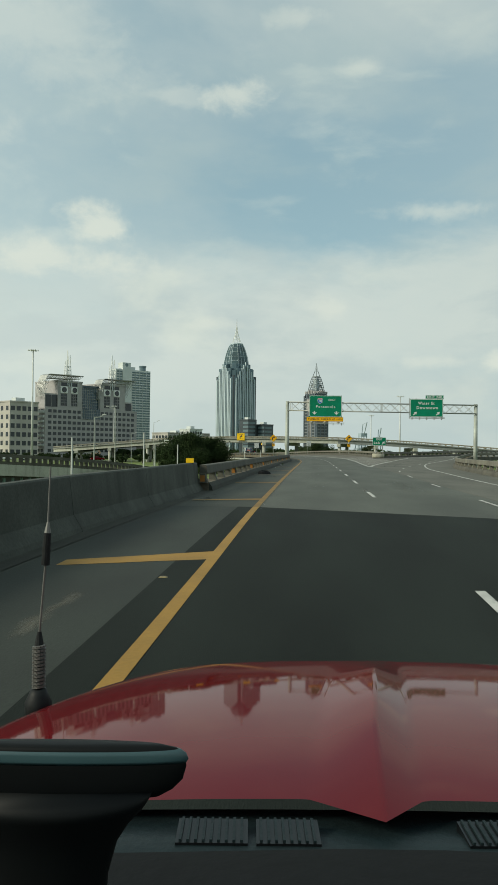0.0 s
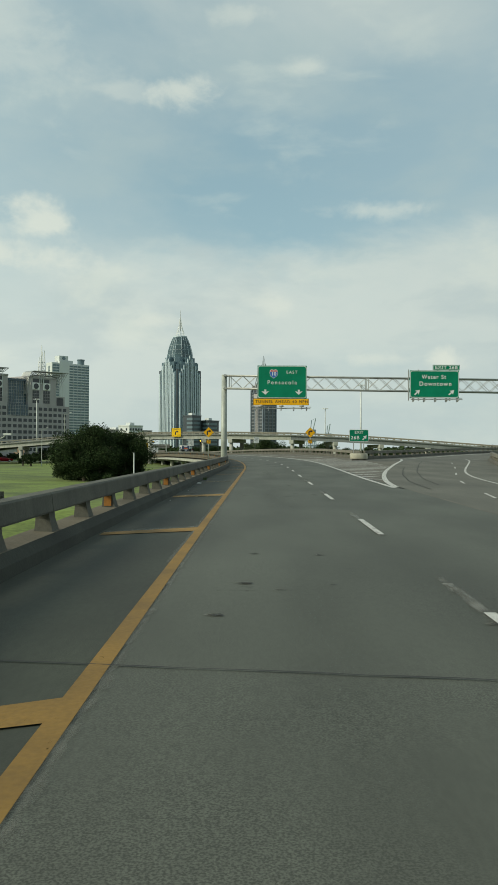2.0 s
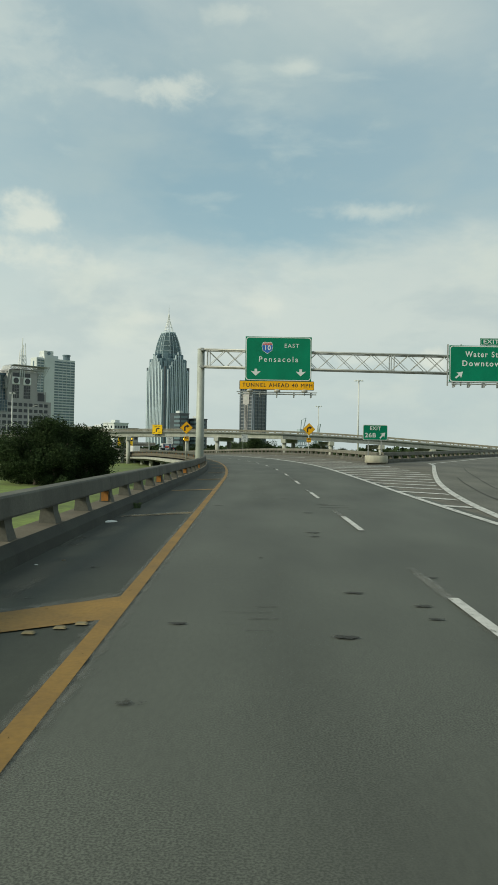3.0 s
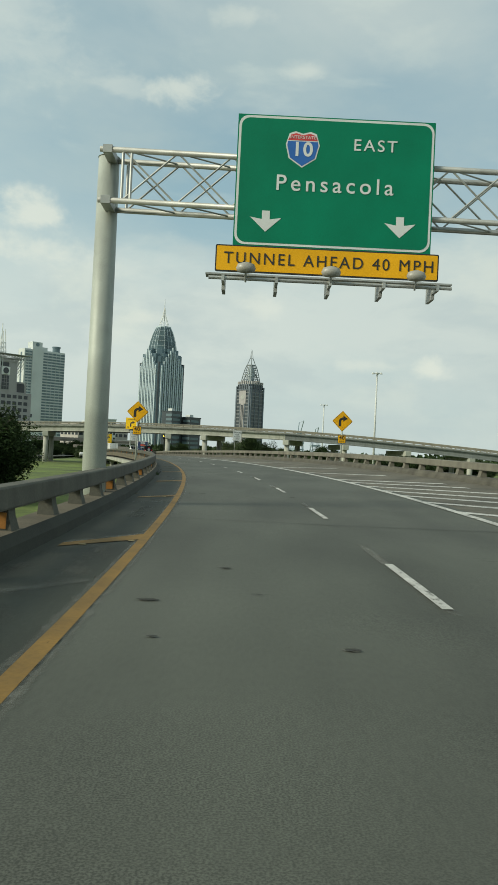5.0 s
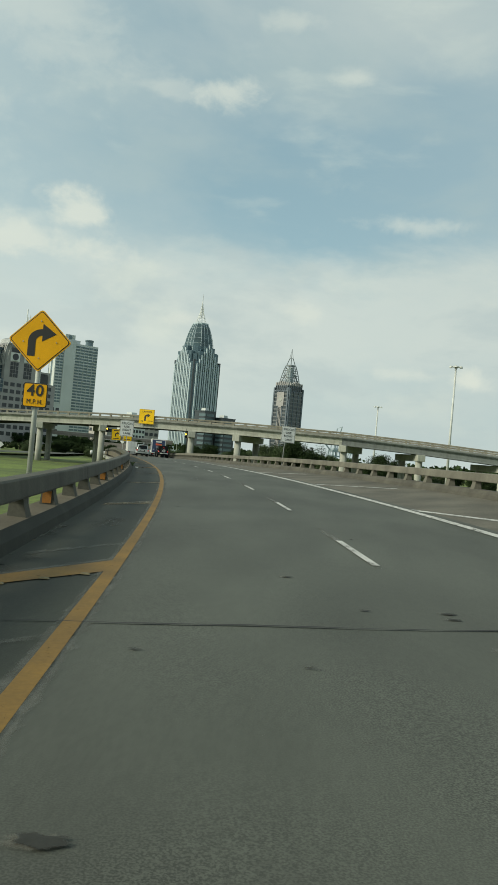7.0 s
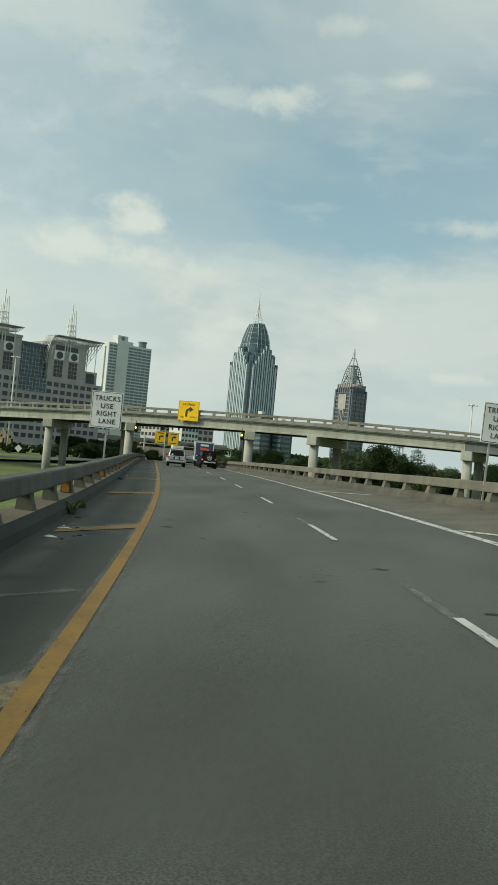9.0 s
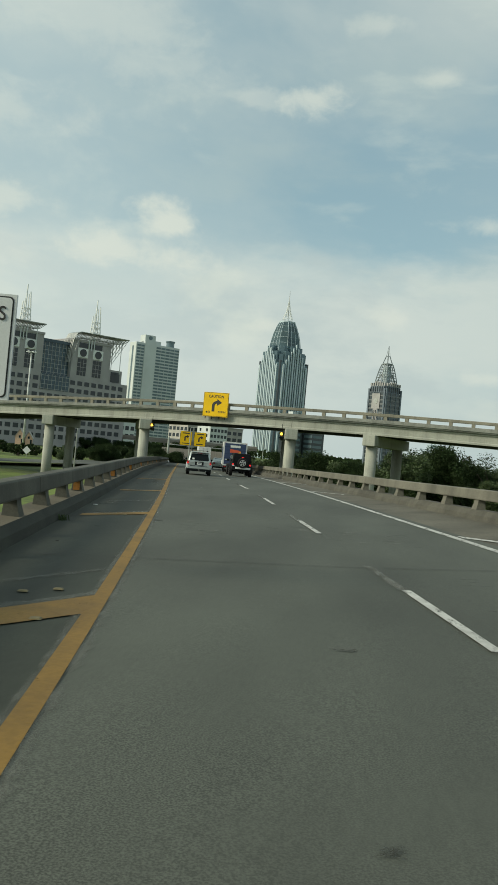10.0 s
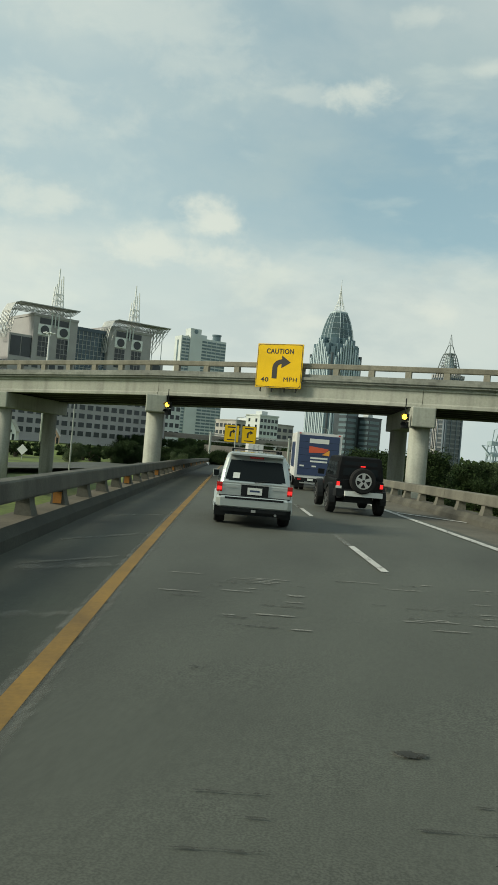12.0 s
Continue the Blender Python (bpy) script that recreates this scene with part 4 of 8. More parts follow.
path = [(at(s, right_side(s)), Vector((1, 0, 0))) for s in range(-60, 53, 3)]
tagged(part("concrete_barrier", sweep(B(), path, jersey), RAIL), "solid sloped concrete barrier along the exit lane", "barrier", kind="structure")
bm = B()
for k in range(6):
    box(bm, 0, 0.012, 12.9 + 0.1 * k, 12.94 + 0.1 * k, 0.72 - 0.02 * (k % 3), 0.86)
scr = part("chalk_marks", bm, WORN)
scr.matrix_basis = Matrix.Translation((-3.10, 7.2, -0.55))
tagged(scr, "pale illegible scratched marks on the barrier", "marks")

# ---- signs ----


def round_rect(w, h, r, n=5):
    pts = []
    for cx, cz, a0 in ((w / 2 - r, h / 2 - r, 0), (-w / 2 + r, h / 2 - r, 90), (-w / 2 + r, -h / 2 + r, 180), (w / 2 - r, -h / 2 + r, 270)):
        for i in range(n + 1):
            a = radians(a0 + 90 * i / n)
            pts.append((cx + r * math.cos(a), cz + r * math.sin(a)))
    return pts


def panel(parent, w, h, face, border, x=0.0, z=0.0, y=0.0, r=0.12, rim=0.06, back=STEEL, square=False):
    """A sign board facing -y: backing, border and face, each a little proud of the one behind."""
    def shift(p):
        return [(a + x, b + z) for a, b in p]
    flat = [(-w / 2, -h / 2), (w / 2, -h / 2), (w / 2, h / 2), (-w / 2, h / 2)]
    part("board", slab(B(), shift(flat if square else round_rect(w, h, r)), y, y + 0.05), face if square else border, parent)
    inset = 0.03 if square else 0.0
    if square:
        part("border", slab(B(), shift(round_rect(w - inset * 2, h - inset * 2, r)), y - 0.006, y), border, parent)
    part("face", slab(B(), shift(round_rect(w - inset * 2 - rim * 2, h - inset * 2 - rim * 2, max(0.02, r - rim * 0.5))), y - 0.012, y - 0.002), face, parent)


def arrow(parent, x, z, size, angle, material, y=-0.02, head=1.0):
    """A straight arrow, pointing up at angle 0, turned clockwise."""
    k = size
    pts = [(-0.09 * k, -0.5 * k), (0.09 * k, -0.5 * k), (0.09 * k, 0.02 * k), (0.36 * k * head, -0.06 * k), (0.0, 0.5 * k), (-0.36 * k * head, -0.06 * k), (-0.09 * k, 0.02 * k)]
    a = radians(-angle)
    pts = [(x + p * math.cos(a) - q * math.sin(a), z + p * math.sin(a) + q * math.cos(a)) for p, q in pts]
    return part("arrow", slab(B(), pts, y, y + 0.008), material, parent)


def bent_arrow(parent, x, z, k, material, y=-0.022):
    """The curve-to-the-right arrow."""
    pts_o, pts_i = [], []
    for i in range(9):
        a = radians(180 - 80 * i / 8)
        pts_o.append((0.16 + 0.42 * math.cos(a), -0.02 + 0.36 * math.sin(a)))
        pts_i.append((0.16 + 0.20 * math.cos(a), -0.02 + 0.17 * math.sin(a)))
    out = [(-0.26, -0.46)] + pts_o + [(0.14, 0.345), (0.14, 0.50), (0.54, 0.22), (0.14, -0.02), (0.14, 0.15)] + pts_i[::-1] + [(-0.04, -0.46)]
    return part("arrow", slab(B(), [(x + p * k, z + q * k) for p, q in out], y, y + 0.008), material, parent)


# ---- overhead gantry ----
GY = 127.4
gan = thing("sign_gantry", pose(0.12, GY + 0.62, -0.06), "grey galvanised steel overhead sign gantry with lattice truss", "gantry")
XL, XR = -2.74, 26.35


def chord_z(x, top):
    f = (x - XL) / (XR - XL)
    return (9.30 - 0.32 * f) if top else (7.98 - 0.32 * f)


for x in (XL, XR):
    yc, xc = (0.5, x - 0.13) if x < 0 else (0.0, x)
    col = part("column", tube(B(), (xc, yc, -3.2), (xc, yc, 9.42 if x < 0 else 9.12), 0.34, 0.28, 20), POLE, gan, smooth=True)
    part("column_cap", tube(B(), (xc, yc, 9.4 if x < 0 else 9.1), (xc, yc, 9.46 if x < 0 else 9.16), 0.30, 0.22, 20), POLE, col)
    for top in (True, False):
        z = chord_z(x, top)
        part("bracket", box(B(), x - 0.12, x + 0.12, -0.5, 0.5, z - 0.1, z + 0.1), STEEL, col)
for top in (True, False):
    for y in (-0.42, 0.42):
        part("chord", tube(B(), (XL - 0.2, y, chord_z(XL, top)), (XR + 0.2, y, chord_z(XR, top)), 0.075, n=12), STEEL, gan, smooth=True)
nb = 20
for i in range(nb):
    xa, xb = XL + 0.4 + (XR - XL - 0.8) * i / nb, XL + 0.4 + (XR - XL - 0.8) * (i + 1) / nb
    for y in (-0.42, 0.42):
        part("diagonal", tube(B(), (xa, y, chord_z(xa, False)), (xb, y, chord_z(xb, True)), 0.026, n=6), STEEL, gan)
        part("diagonal", tube(B(), (xa, y, chord_z(xa, True)), (xb, y, chord_z(xb, False)), 0.026, n=6), STEEL, gan)
    for top in (True, False):
        part("diagonal", tube(B(), (xa, -0.42, chord_z(xa, top)), (xb, 0.42, chord_z(xb, top)), 0.022, n=6), STEEL, gan)
    if i % 5 == 0:
        for y in (-0.42, 0.42):
            part("upright", tube(B(), (xa, y, chord_z(xa, False)), (xa, y, chord_z(xa, True)), 0.04, n=8), STEEL, gan)
        part("upright", tube(B(), (xa + 0.22, -0.42, chord_z(xa, False)), (xa + 0.22, -0.42, chord_z(xa, True)), 0.04, n=8), STEEL, gan)


def sign_lights(parent, x0, x1, z, lamps):
    """The walkway brackets and floodlights under a sign."""
    part("light_rail", tube(B(), (x0 - 0.1, -1.05, z - 0.22), (x1 + 0.1, -1.05, z - 0.22), 0.045, n=8), STEEL, parent)
    part("light_rail", box(B(), x0 - 0.2, x1 + 0.2, -0.70, -0.30, z - 0.06, z - 0.02), STEEL, parent)
    n = 5
    for i in range(n):
        x = x0 + 0.25 + (x1 - x0 - 0.5) * i / (n - 1)
        bm = slab(B(), [(x - 0.04, z - 0.02), (x + 0.04, z - 0.02), (x + 0.04, z - 0.42), (x - 0.04, z - 0.42)], -0.62, 0.0)
        box(bm, x - 0.035, x + 0.035, -1.12, -0.62, z - 0.30, z - 0.16)
        part("bracket", bm, STEEL, parent)
    for i in range(lamps):
        x = x0 + (x1 - x0) * (0.14 + 0.36 * i if lamps == 3 else 0.25 + 0.5 * i)
        bm = B()
        ring = [(0.05, 0.0), (0.2, 0.03), (0.24, 0.12), (0.2, 0.22), (0.05, 0.27)]
        loft(bm, [[(x + r * math.cos(2 * math.pi * j / 14), -1.2 + 0.7 * r * math.sin(2 * math.pi * j / 14), z - 0.12 + dz) for j in range(14)] for r, dz in ring])
        lamp = part("floodlight", bm, mat("pale lamp housing", (0.34, 0.33, 0.29), 0.4, vary=0.15, bump=0) if "pale lamp housing" not in bpy.data.materials else bpy.data.materials["pale lamp housing"], parent, "rounded pale floodlight", smooth=True)
        part("lamp_arm", tube(B(), (x, -1.05, z - 0.3), (x, -1.2, z - 0.1), 0.025, n=6), STEEL, lamp)


# east-bound sign
sg = thing("highway_sign", pose(3.25, GY, 8.56), "green motorway sign with white route lettering and down arrows", "road sign")
panel(sg, 5.07, 3.38, SGREEN, SWHITE, square=True, r=0.25, rim=0.06)
sh = [(-0.36, 0.42), (-0.2, 0.48), (0, 0.42), (0.2, 0.48), (0.36, 0.42), (0.45, 0.12), (0.36, -0.25), (0, -0.5), (-0.36, -0.25), (-0.45, 0.12)]
shield = part("route_shield", slab(B(), [(-0.86 + a * 0.97, 0.84 + b * 0.95) for a, b in sh], -0.018, -0.010), SWHITE, sg)
part("shield_field", slab(B(), [(-0.86 + a * 0.9, 0.84 + b * 0.9) for a, b in ((0.425, 0.22), (0.44, 0.10), (0.35, -0.25), (0, -0.48), (-0.35, -0.25), (-0.44, 0.10), (-0.425, 0.22))], -0.024, -0.016), SBLUE, shield)
part("shield_band", slab(B(), [(-0.86 + a * 0.9, 0.84 + b * 0.9) for a, b in ((-0.42, 0.25), (0.42, 0.25), (0.35, 0.40), (0.2, 0.45), (0, 0.40), (-0.2, 0.45), (-0.35, 0.40))], -0.024, -0.016), SRED, shield)
lettering("10", 0.50, -0.86, 0.82, -0.028, SWHITE, sg, bold=0.012)
lettering("INTERSTATE", 0.11, -0.86, 1.14, -0.028, SWHITE, sg)
lettering("EAST", 0.42, 1.0, 1.0, -0.02, SWHITE, sg, width=1.1, bold=0.002, space=1.25)
lettering("Pensacola", 0.57, 0.0, -0.06, -0.02, SWHITE, sg, width=3.0, bold=0.004, space=1.35)
for x in (-1.72, 1.72):
    k = part("arrow", slab(B(), [(x + a, -1.05 + b) for a, b in ((-0.1, 0.27), (0.1, 0.27), (0.1, 0.05), (0.4, 0.10), (0.0, -0.27), (-0.4, 0.10), (-0.1, 0.05))], -0.02, -0.010), SWHITE, sg)
for x in (-1.6, 0.0, 1.6):
    part("hanger", box(B(), x - 0.05, x + 0.05, 0.06, 0.16, -1.75, 1.6), STEEL, sg)
ts = thing("warning_sign", pose(3.15, GY - 0.02, 6.52), "yellow tunnel warning sign with black capitals", "road sign")
panel(ts, 5.72, 0.69, SYEL, SBLACK, r=0.04, rim=0.035)
lettering("TUNNEL AHEAD 40 MPH", 0.42, 0.05, 0.0, -0.02, SBLACK, ts, width=5.35, space=1.25)
sign_lights(ts, -2.85, 2.85, -0.52, 3)
# exit sign with tab
s2 = thing("highway_sign", pose(18.86, GY, 8.41), "green motorway exit sign with white lettering and slanted arrows", "road sign")
panel(s2, 5.04, 2.81, SGREEN, SWHITE, square=True, r=0.22, rim=0.06)
lettering("Water St", 0.60, -0.05, 0.72, -0.02, SWHITE, s2, width=2.5, bold=0.012, space=1.3)
lettering("Downtown", 0.60, 0.1, 0.02, -0.02, SWHITE, s2, width=3.25, bold=0.012, space=1.3)
arrow(s2, -1.75, -0.85, 0.75, 48, SWHITE, y=-0.02)
arrow(s2, 1.75, -0.85, 0.75, 48, SWHITE, y=-0.02)
tab = thing("exit_tab", pose(20.07, GY, 10.12), "small green exit number tab above the sign", "road sign")
panel(tab, 2.75, 0.55, SGREEN, SWHITE, square=True, r=0.08, rim=0.035)
lettering("EXIT 26B", 0.42, 0, 0.0, -0.02, SWHITE, tab, width=2.3, bold=0.008)
part("hanger", box(B(), -0.9, -0.8, 0.06, 0.14, -1.0, 0.2), STEEL, tab)
for x in (-2.62, -1.6, 1.6):
    part("hanger", box(B(), x - 0.05, x + 0.05, 0.06, 0.16, -1.7, 1.5), STEEL, s2)
sign_lights(s2, -2.5, 2.5, -1.42, 0)

# gore exit sign and crash cushion
es = thing("exit_sign", pose(12.62, 139.2, 3.3, 0, 0, 4), "green gore sign with exit number and arrow on two posts", "road sign")
panel(es, 2.28, 1.40, SGREEN, SWHITE, r=0.12, rim=0.05)
lettering("EXIT", 0.46, 0.0, 0.36, -0.02, SWHITE, es, width=1.0, bold=0.01)
lettering("26B", 0.56, -0.45, -0.27, -0.02, SWHITE, es, width=1.02, bold=0.01)
arrow(es, 0.68, -0.25, 0.72, 42, SWHITE, y=-0.02)
for x in (-0.6, 0.6):
    part("post", box(B(), x - 0.05, x + 0.05, 0.06, 0.14, -3.0, 0.6), STEEL, es)
cc = thing("crash_cushion", pose(12.15, 135.4, 0.40, 0, 0, -8), "cream rounded crash cushion at the barrier nose", "crash cushion")
ring = [(1.0 * math.cos(radians(a)), 0.75 * math.sin(radians(a)) if math.sin(radians(a)) < 0 else 1.1 * math.sin(radians(a)) ** 2) for a in range(0, 360, 15)]
part("nose_shell", loft(B(), [[(x * f, y * f, z) for x, y in ring] for f, z in ((0.93, 0.15), (1.0, 0.25), (1.0, 0.75), (0.94, 0.83))]), CREAM, cc, smooth=True)
part("dark_base", loft(B(), [[(x * 0.8, y * 0.8, z) for x, y in ring] for z in (0.0, 0.16)]), PLASTIC, cc)
part("top_pad", loft(B(), [[(x * 0.7, y * 0.7, z) for x, y in ring] for z in (0.82, 0.87)]), PLASTIC, cc)
for x in (-0.75, 0.75):
    for z0 in (0.08, 0.45):
        part("guard_rail", loft(B(), [[(x + d, y, z0 + z) for d, z in ((0, 0), (.06, .07), (0, .15), (.06, .23), (0, .30), (-.03, .30), (-.03, 0))] for y in (0.75, 4.6)]), STEEL, cc)


def curve_sign(m, label, h):
    t = thing("curve_sign", m, label, "road sign", "curve warning signs")
    r = 0.81
    dia = [(0, -r), (r, 0), (0, r), (-r, 0)]

    def diamond(k, c):
        pts = []
        for (x0, z0), (x1, z1), (x2, z2) in zip(dia[-1:] + dia[:-1], dia, dia[1:] + dia[:1]):
            a, b, q = Vector((x0, z0)) * k, Vector((x1, z1)) * k, Vector((x2, z2)) * k
            for f in (0, 0.25, 0.5, 0.75, 1):
                p0, p1 = b + (a - b).normalized() * c, b + (q - b).normalized() * c
                pts.append(tuple(p0 * (1 - f) ** 2 + b * 2 * f * (1 - f) + p1 * f * f))
        return pts
    part("board", slab(B(), diamond(1.0, 0.09), 0, 0.03), SYEL, t)
    part("border", slab(B(), diamond(0.955, 0.08), -0.006, 0.0), SBLACK, t)
    part("face", slab(B(), diamond(0.92, 0.07), -0.012, -0.004), SYEL, t)
    bent_arrow(t, -0.07, 0.0, 0.88, SBLACK, y=-0.018)
    for x, z in ((0.0, 0.5), (0.0, -0.45), (-0.42, -0.05), (0.42, -0.02)):
        part("bolt", tube(B(), (x, -0.014, z), (x, -0.03, z), 0.016, n=8), STEEL, t)
    pl = part("speed_plate", slab(B(), [(a, b - 1.40) for a, b in round_rect(0.62, 0.62, 0.05)], 0, 0.025), SBLACK, t, "yellow advisory speed plate")
    part("plate_face", slab(B(), [(a, b - 1.40) for a, b in round_rect(0.57, 0.57, 0.045)], -0.008, 0.0), SYEL, pl)
    lettering("40", 0.40, 0, -1.29, -0.014, SBLACK, t, bold=0.008)
    lettering("M.P.H.", 0.17, 0, -1.57, -0.014, SBLACK, t, width=0.40)
    part("post", tube(B(), (0, 0.11, -h), (0, 0.11, 0.3), 0.068, n=12), POLE, t, smooth=True)
    return t


curve_sign(pose(-6.85, 166.3, 4.12, 0, 0, 4), "yellow diamond curve warning sign on a steel post behind the barrier", 4.6)
curve_sign(pose(8.74, 168.4, 4.23, 0, 0, 4), "yellow diamond curve warning sign beside the outer shoulder barrier", 4.6)


def truck_sign(m, px=-0.23, foot=-3.1):
    t = thing("lane_sign", m, "white rectangular truck lane sign with black capitals", "road sign", "truck lane signs")
    panel(t, 1.16, 1.36, SWHITE, SBLACK, square=True, r=0.06, rim=0.018)
    for i, w in enumerate((("TRUCKS", 0.90), ("USE", 0.45), ("RIGHT", 0.70), ("LANE", 0.58))):
        lettering(w[0], 0.26, 0.0 if i != 3 else 0.04, 0.42 - 0.285 * i, -0.02, SBLACK, t, width=w[1] * 1.03, bold=0.0)
    part("post", box(B(), px - 0.03, px + 0.03, 0.06, 0.12, foot, 0.5), STEEL, t)
    return t


truck_sign(pose(-13.75, 214.05, 2.86, 0, 0, 8), 0.04, -1.84)
truck_sign(pose(0.16, 212.7, 3.50, 0, 2, 10))

# ---- overpass ----
op_line = fine([(-119, 392, 0), (-111, 340, 0), (-95, 305, 0), (-54, 295.8, 0), (-33.2, 291, 0), (-16.4, 287.2, 0), (10, 281.2, 0), (36, 275.6, 0), (66, 270, 0), (110, 262, 0), (170, 248, 0)], 6)


def op_z(x):
    return float(np.interp(x, [-150, -95, -54, -33, -22, -8, 10, 24, 36, 51, 66, 110, 170], [0.6, 2.6, 5.9, 6.62, 6.78, 6.8, 6.55, 6.0, 5.3, 4.25, 3.1, 0.6, -2.4]))


OPW = 12.5
opn = []
for i, p in enumerate(op_line):
    d = (op_line[min(i + 1, len(op_line) - 1)] - op_line[max(i - 1, 0)]).normalized()
    opn.append((Vector((p.x, p.y, op_z(p.x))), Vector((-d.y, d.x, 0))))
ov = tagged(new("overpass"), "pale concrete overpass with open railing and fascia girder", "overpass", kind="structure")
cut = next(i for i, (p, _) in enumerate(opn) if p.x > 8)
# deck and fascia turn a darker grey on the right part
for half_, m_ in ((opn[:cut + 1], OPSLAB), (opn[cut:], OPGREY)):
    part("deck", sweep(B(), half_, [(-0.30, -0.86), (-0.30, -1.02), (-0.20, -1.05), (-0.20, -1.14), (-0.04, -1.18), (-0.04, -1.22), (OPW, -1.22), (OPW, -0.86)]), m_, ov)
for i in range(0, len(opn) - 1, 6):
    seg = opn[i:i + 7]
    seg = [(seg[0][0].lerp(seg[1][0], 0.004), seg[0][1])] + seg[1:-1] + [(seg[-1][0].lerp(seg[-2][0], 0.004), seg[-1][1])]
    part("fascia_girder", sweep(B(), seg, [(0.04, -1.22), (0.04, -1.34), (0.14, -1.40), (0.14, -2.02), (0.06, -2.10), (0.06, -2.26), (0.55, -2.26), (0.55, -1.22)]), OPGREY if seg[0][0].x > 4 else BRIDGE, ov)
    part("fascia_girder", sweep(B(), seg, [(OPW - 0.55, -1.22), (OPW - 0.55, -2.2), (OPW - 0.1, -2.2), (OPW - 0.1, -1.22)]), BRIDGE, ov)
# inner girders and soffit carry the shade under the deck in their colour
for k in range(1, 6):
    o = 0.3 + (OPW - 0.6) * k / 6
    part("girder", sweep(B(), opn, [(o - 0.2, -1.22), (o - 0.2, -2.2), (o + 0.2, -2.2), (o + 0.2, -1.22)]), GIRD_SHADE, ov)
part("soffit", sweep(B(), opn, [(0.5, -1.225), (0.5, -1.5), (OPW - 0.5, -1.5), (OPW - 0.5, -1.225)]), GIRD_SHADE, ov)
for o in (0.0, OPW - 0.35):
    part("rail", sweep(B(), opn, [(o + 0.02, -0.30), (o, -0.26), (o, -0.03), (o + 0.03, 0), (o + 0.3, 0), (o + 0.33, -0.3)]), OPRAIL, ov)
    part("rail_kerb", sweep(B(), opn, [(o, -0.87), (o, -0.66), (o + 0.33, -0.66), (o + 0.33, -0.87)]), OPSLAB, ov)
    run, post = 0.0, None
    for (p, n_), (q, _) in zip(opn, opn[1:]):
        ln = (q - p).length
        while run < ln:
            c = p.lerp(q, run / ln)
            if post is None:
                post = part("rail_post", box(B(), -0.17, 0.17, 0.02, 0.3, -0.67, -0.29), OPRAIL, ov)
                ob = post
            else:
                ob = post.copy()
                scene.collection.objects.link(ob)
            d = (q - p).normalized()
            ob.matrix_basis = pose(c.x + n_.x * o, c.y + n_.y * o, c.z, 0, 0, math.degrees(math.atan2(d.y, d.x)))
            run += 2.15
        run -= ln


def op_at(x):
    for (p, n_), (q, _) in zip(opn, opn[1:]):
        if p.x <= x <= q.x:
            return p.lerp(q, (x - p.x) / (q.x - p.x)), math.degrees(math.atan2((q - p).y, (q - p).x))


for x in (-90, -76, -61, -45.9, -33.2, -16.3, -8.1, 10.3, 23, 36, 49, 63, 78):
    c, a = op_at(x)
    t = thing("overpass_bent", pose(c.x, c.y, c.z - 2.26, 0, 0, -18 if -10 < x < 15 else 6 if x < -40 else 18.5 if x < -20 else 8.0), "concrete bent with cap beam and two round columns", "bridge pier", "overpass bents")
    bm = B()
    loft(bm, [[(-0.66, y, -1.12 + (0.35 if e else 0)), (0.66, y, -1.12 + (0.35 if e else 0)), (0.66, y, 0), (-0.66, y, 0)] for y, e in ((-0.5, 0), (1.4, 0), (OPW - 1.6, 0), (OPW + 0.2, 0))])
    soften(part("cap_beam", bm, BRIDGE, t), 0.06)
    for y in (0.75, OPW - 2.2):
        part("column", tube(B(), (0, y, -1.1), (0, y, GZ - c.z + 2.26 - 2.5), 0.58, n=22), BRIDGE, t, smooth=True)


def op_sign(x, w, z, m_y=-0.3):
    c, a = op_at(x)
    return pose(c.x, c.y - 0.42, z, 0, 0, a)


cs = thing("caution_sign", op_sign(-24.92, 0, 6.50), "square yellow caution sign with bent arrow mounted on the overpass", "road sign")
panel(cs, 2.96, 2.64, SBRIGHT, SBLACK, square=True, r=0.14, rim=0.035)
lettering("CAUTION", 0.42, 0.0, 0.86, -0.02, SBLACK, cs, width=1.75, bold=0.008)
bent_arrow(cs, -0.05, -0.10, 1.45, SBLACK)
lettering("40", 0.38, -0.88, -0.86, -0.02, SBLACK, cs, width=0.50, bold=0.006)
lettering("MPH", 0.38, 0.78, -0.82, -0.02, SBLACK, cs, width=0.85)
for x in (-1.15, -0.4, 0.4, 1.15):
    part("bracket", box(B(), x - 0.035, x + 0.035, 0.05, 0.12, -1.58, 1.2), PLASTIC, cs)


def beacon(m):
    t = thing("beacon", m, "amber flashing beacon lit beside the pier cap", "beacon", "amber beacons")
    part("bracket", tube(B(), (0, 0, 0.3), (0, 0, 1.15), 0.03, n=8), PLASTIC, t)
    for z, lit in ((0.12, True), (-0.32, False)):
        soften(part("housing", box(B(), -0.19, 0.19, -0.05, 0.22, z - 0.2, z + 0.2), PLASTIC, t), 0.04)
        part("lens", tube(B(), (0, -0.09, z), (0, -0.04, z), 0.145, n=18), AMBER if lit else PLASTIC, t, "lit amber lens" if lit else "")
        bm = B()
        loft(bm, [[(0.17 * math.cos(radians(a)), y, z + 0.17 * math.sin(radians(a))) for a in range(0, 181, 20)] for y in (-0.28, -0.04)], closed=False)
        part("visor", bm, PLASTIC, t)
    return t


for x, d in ((-33.2, 0.95), (-16.3, -0.95)):
    c, a = op_at(x)
    beacon(pose(c.x + d, c.y - 0.5, c.z - 3.0, 0, 0, a))

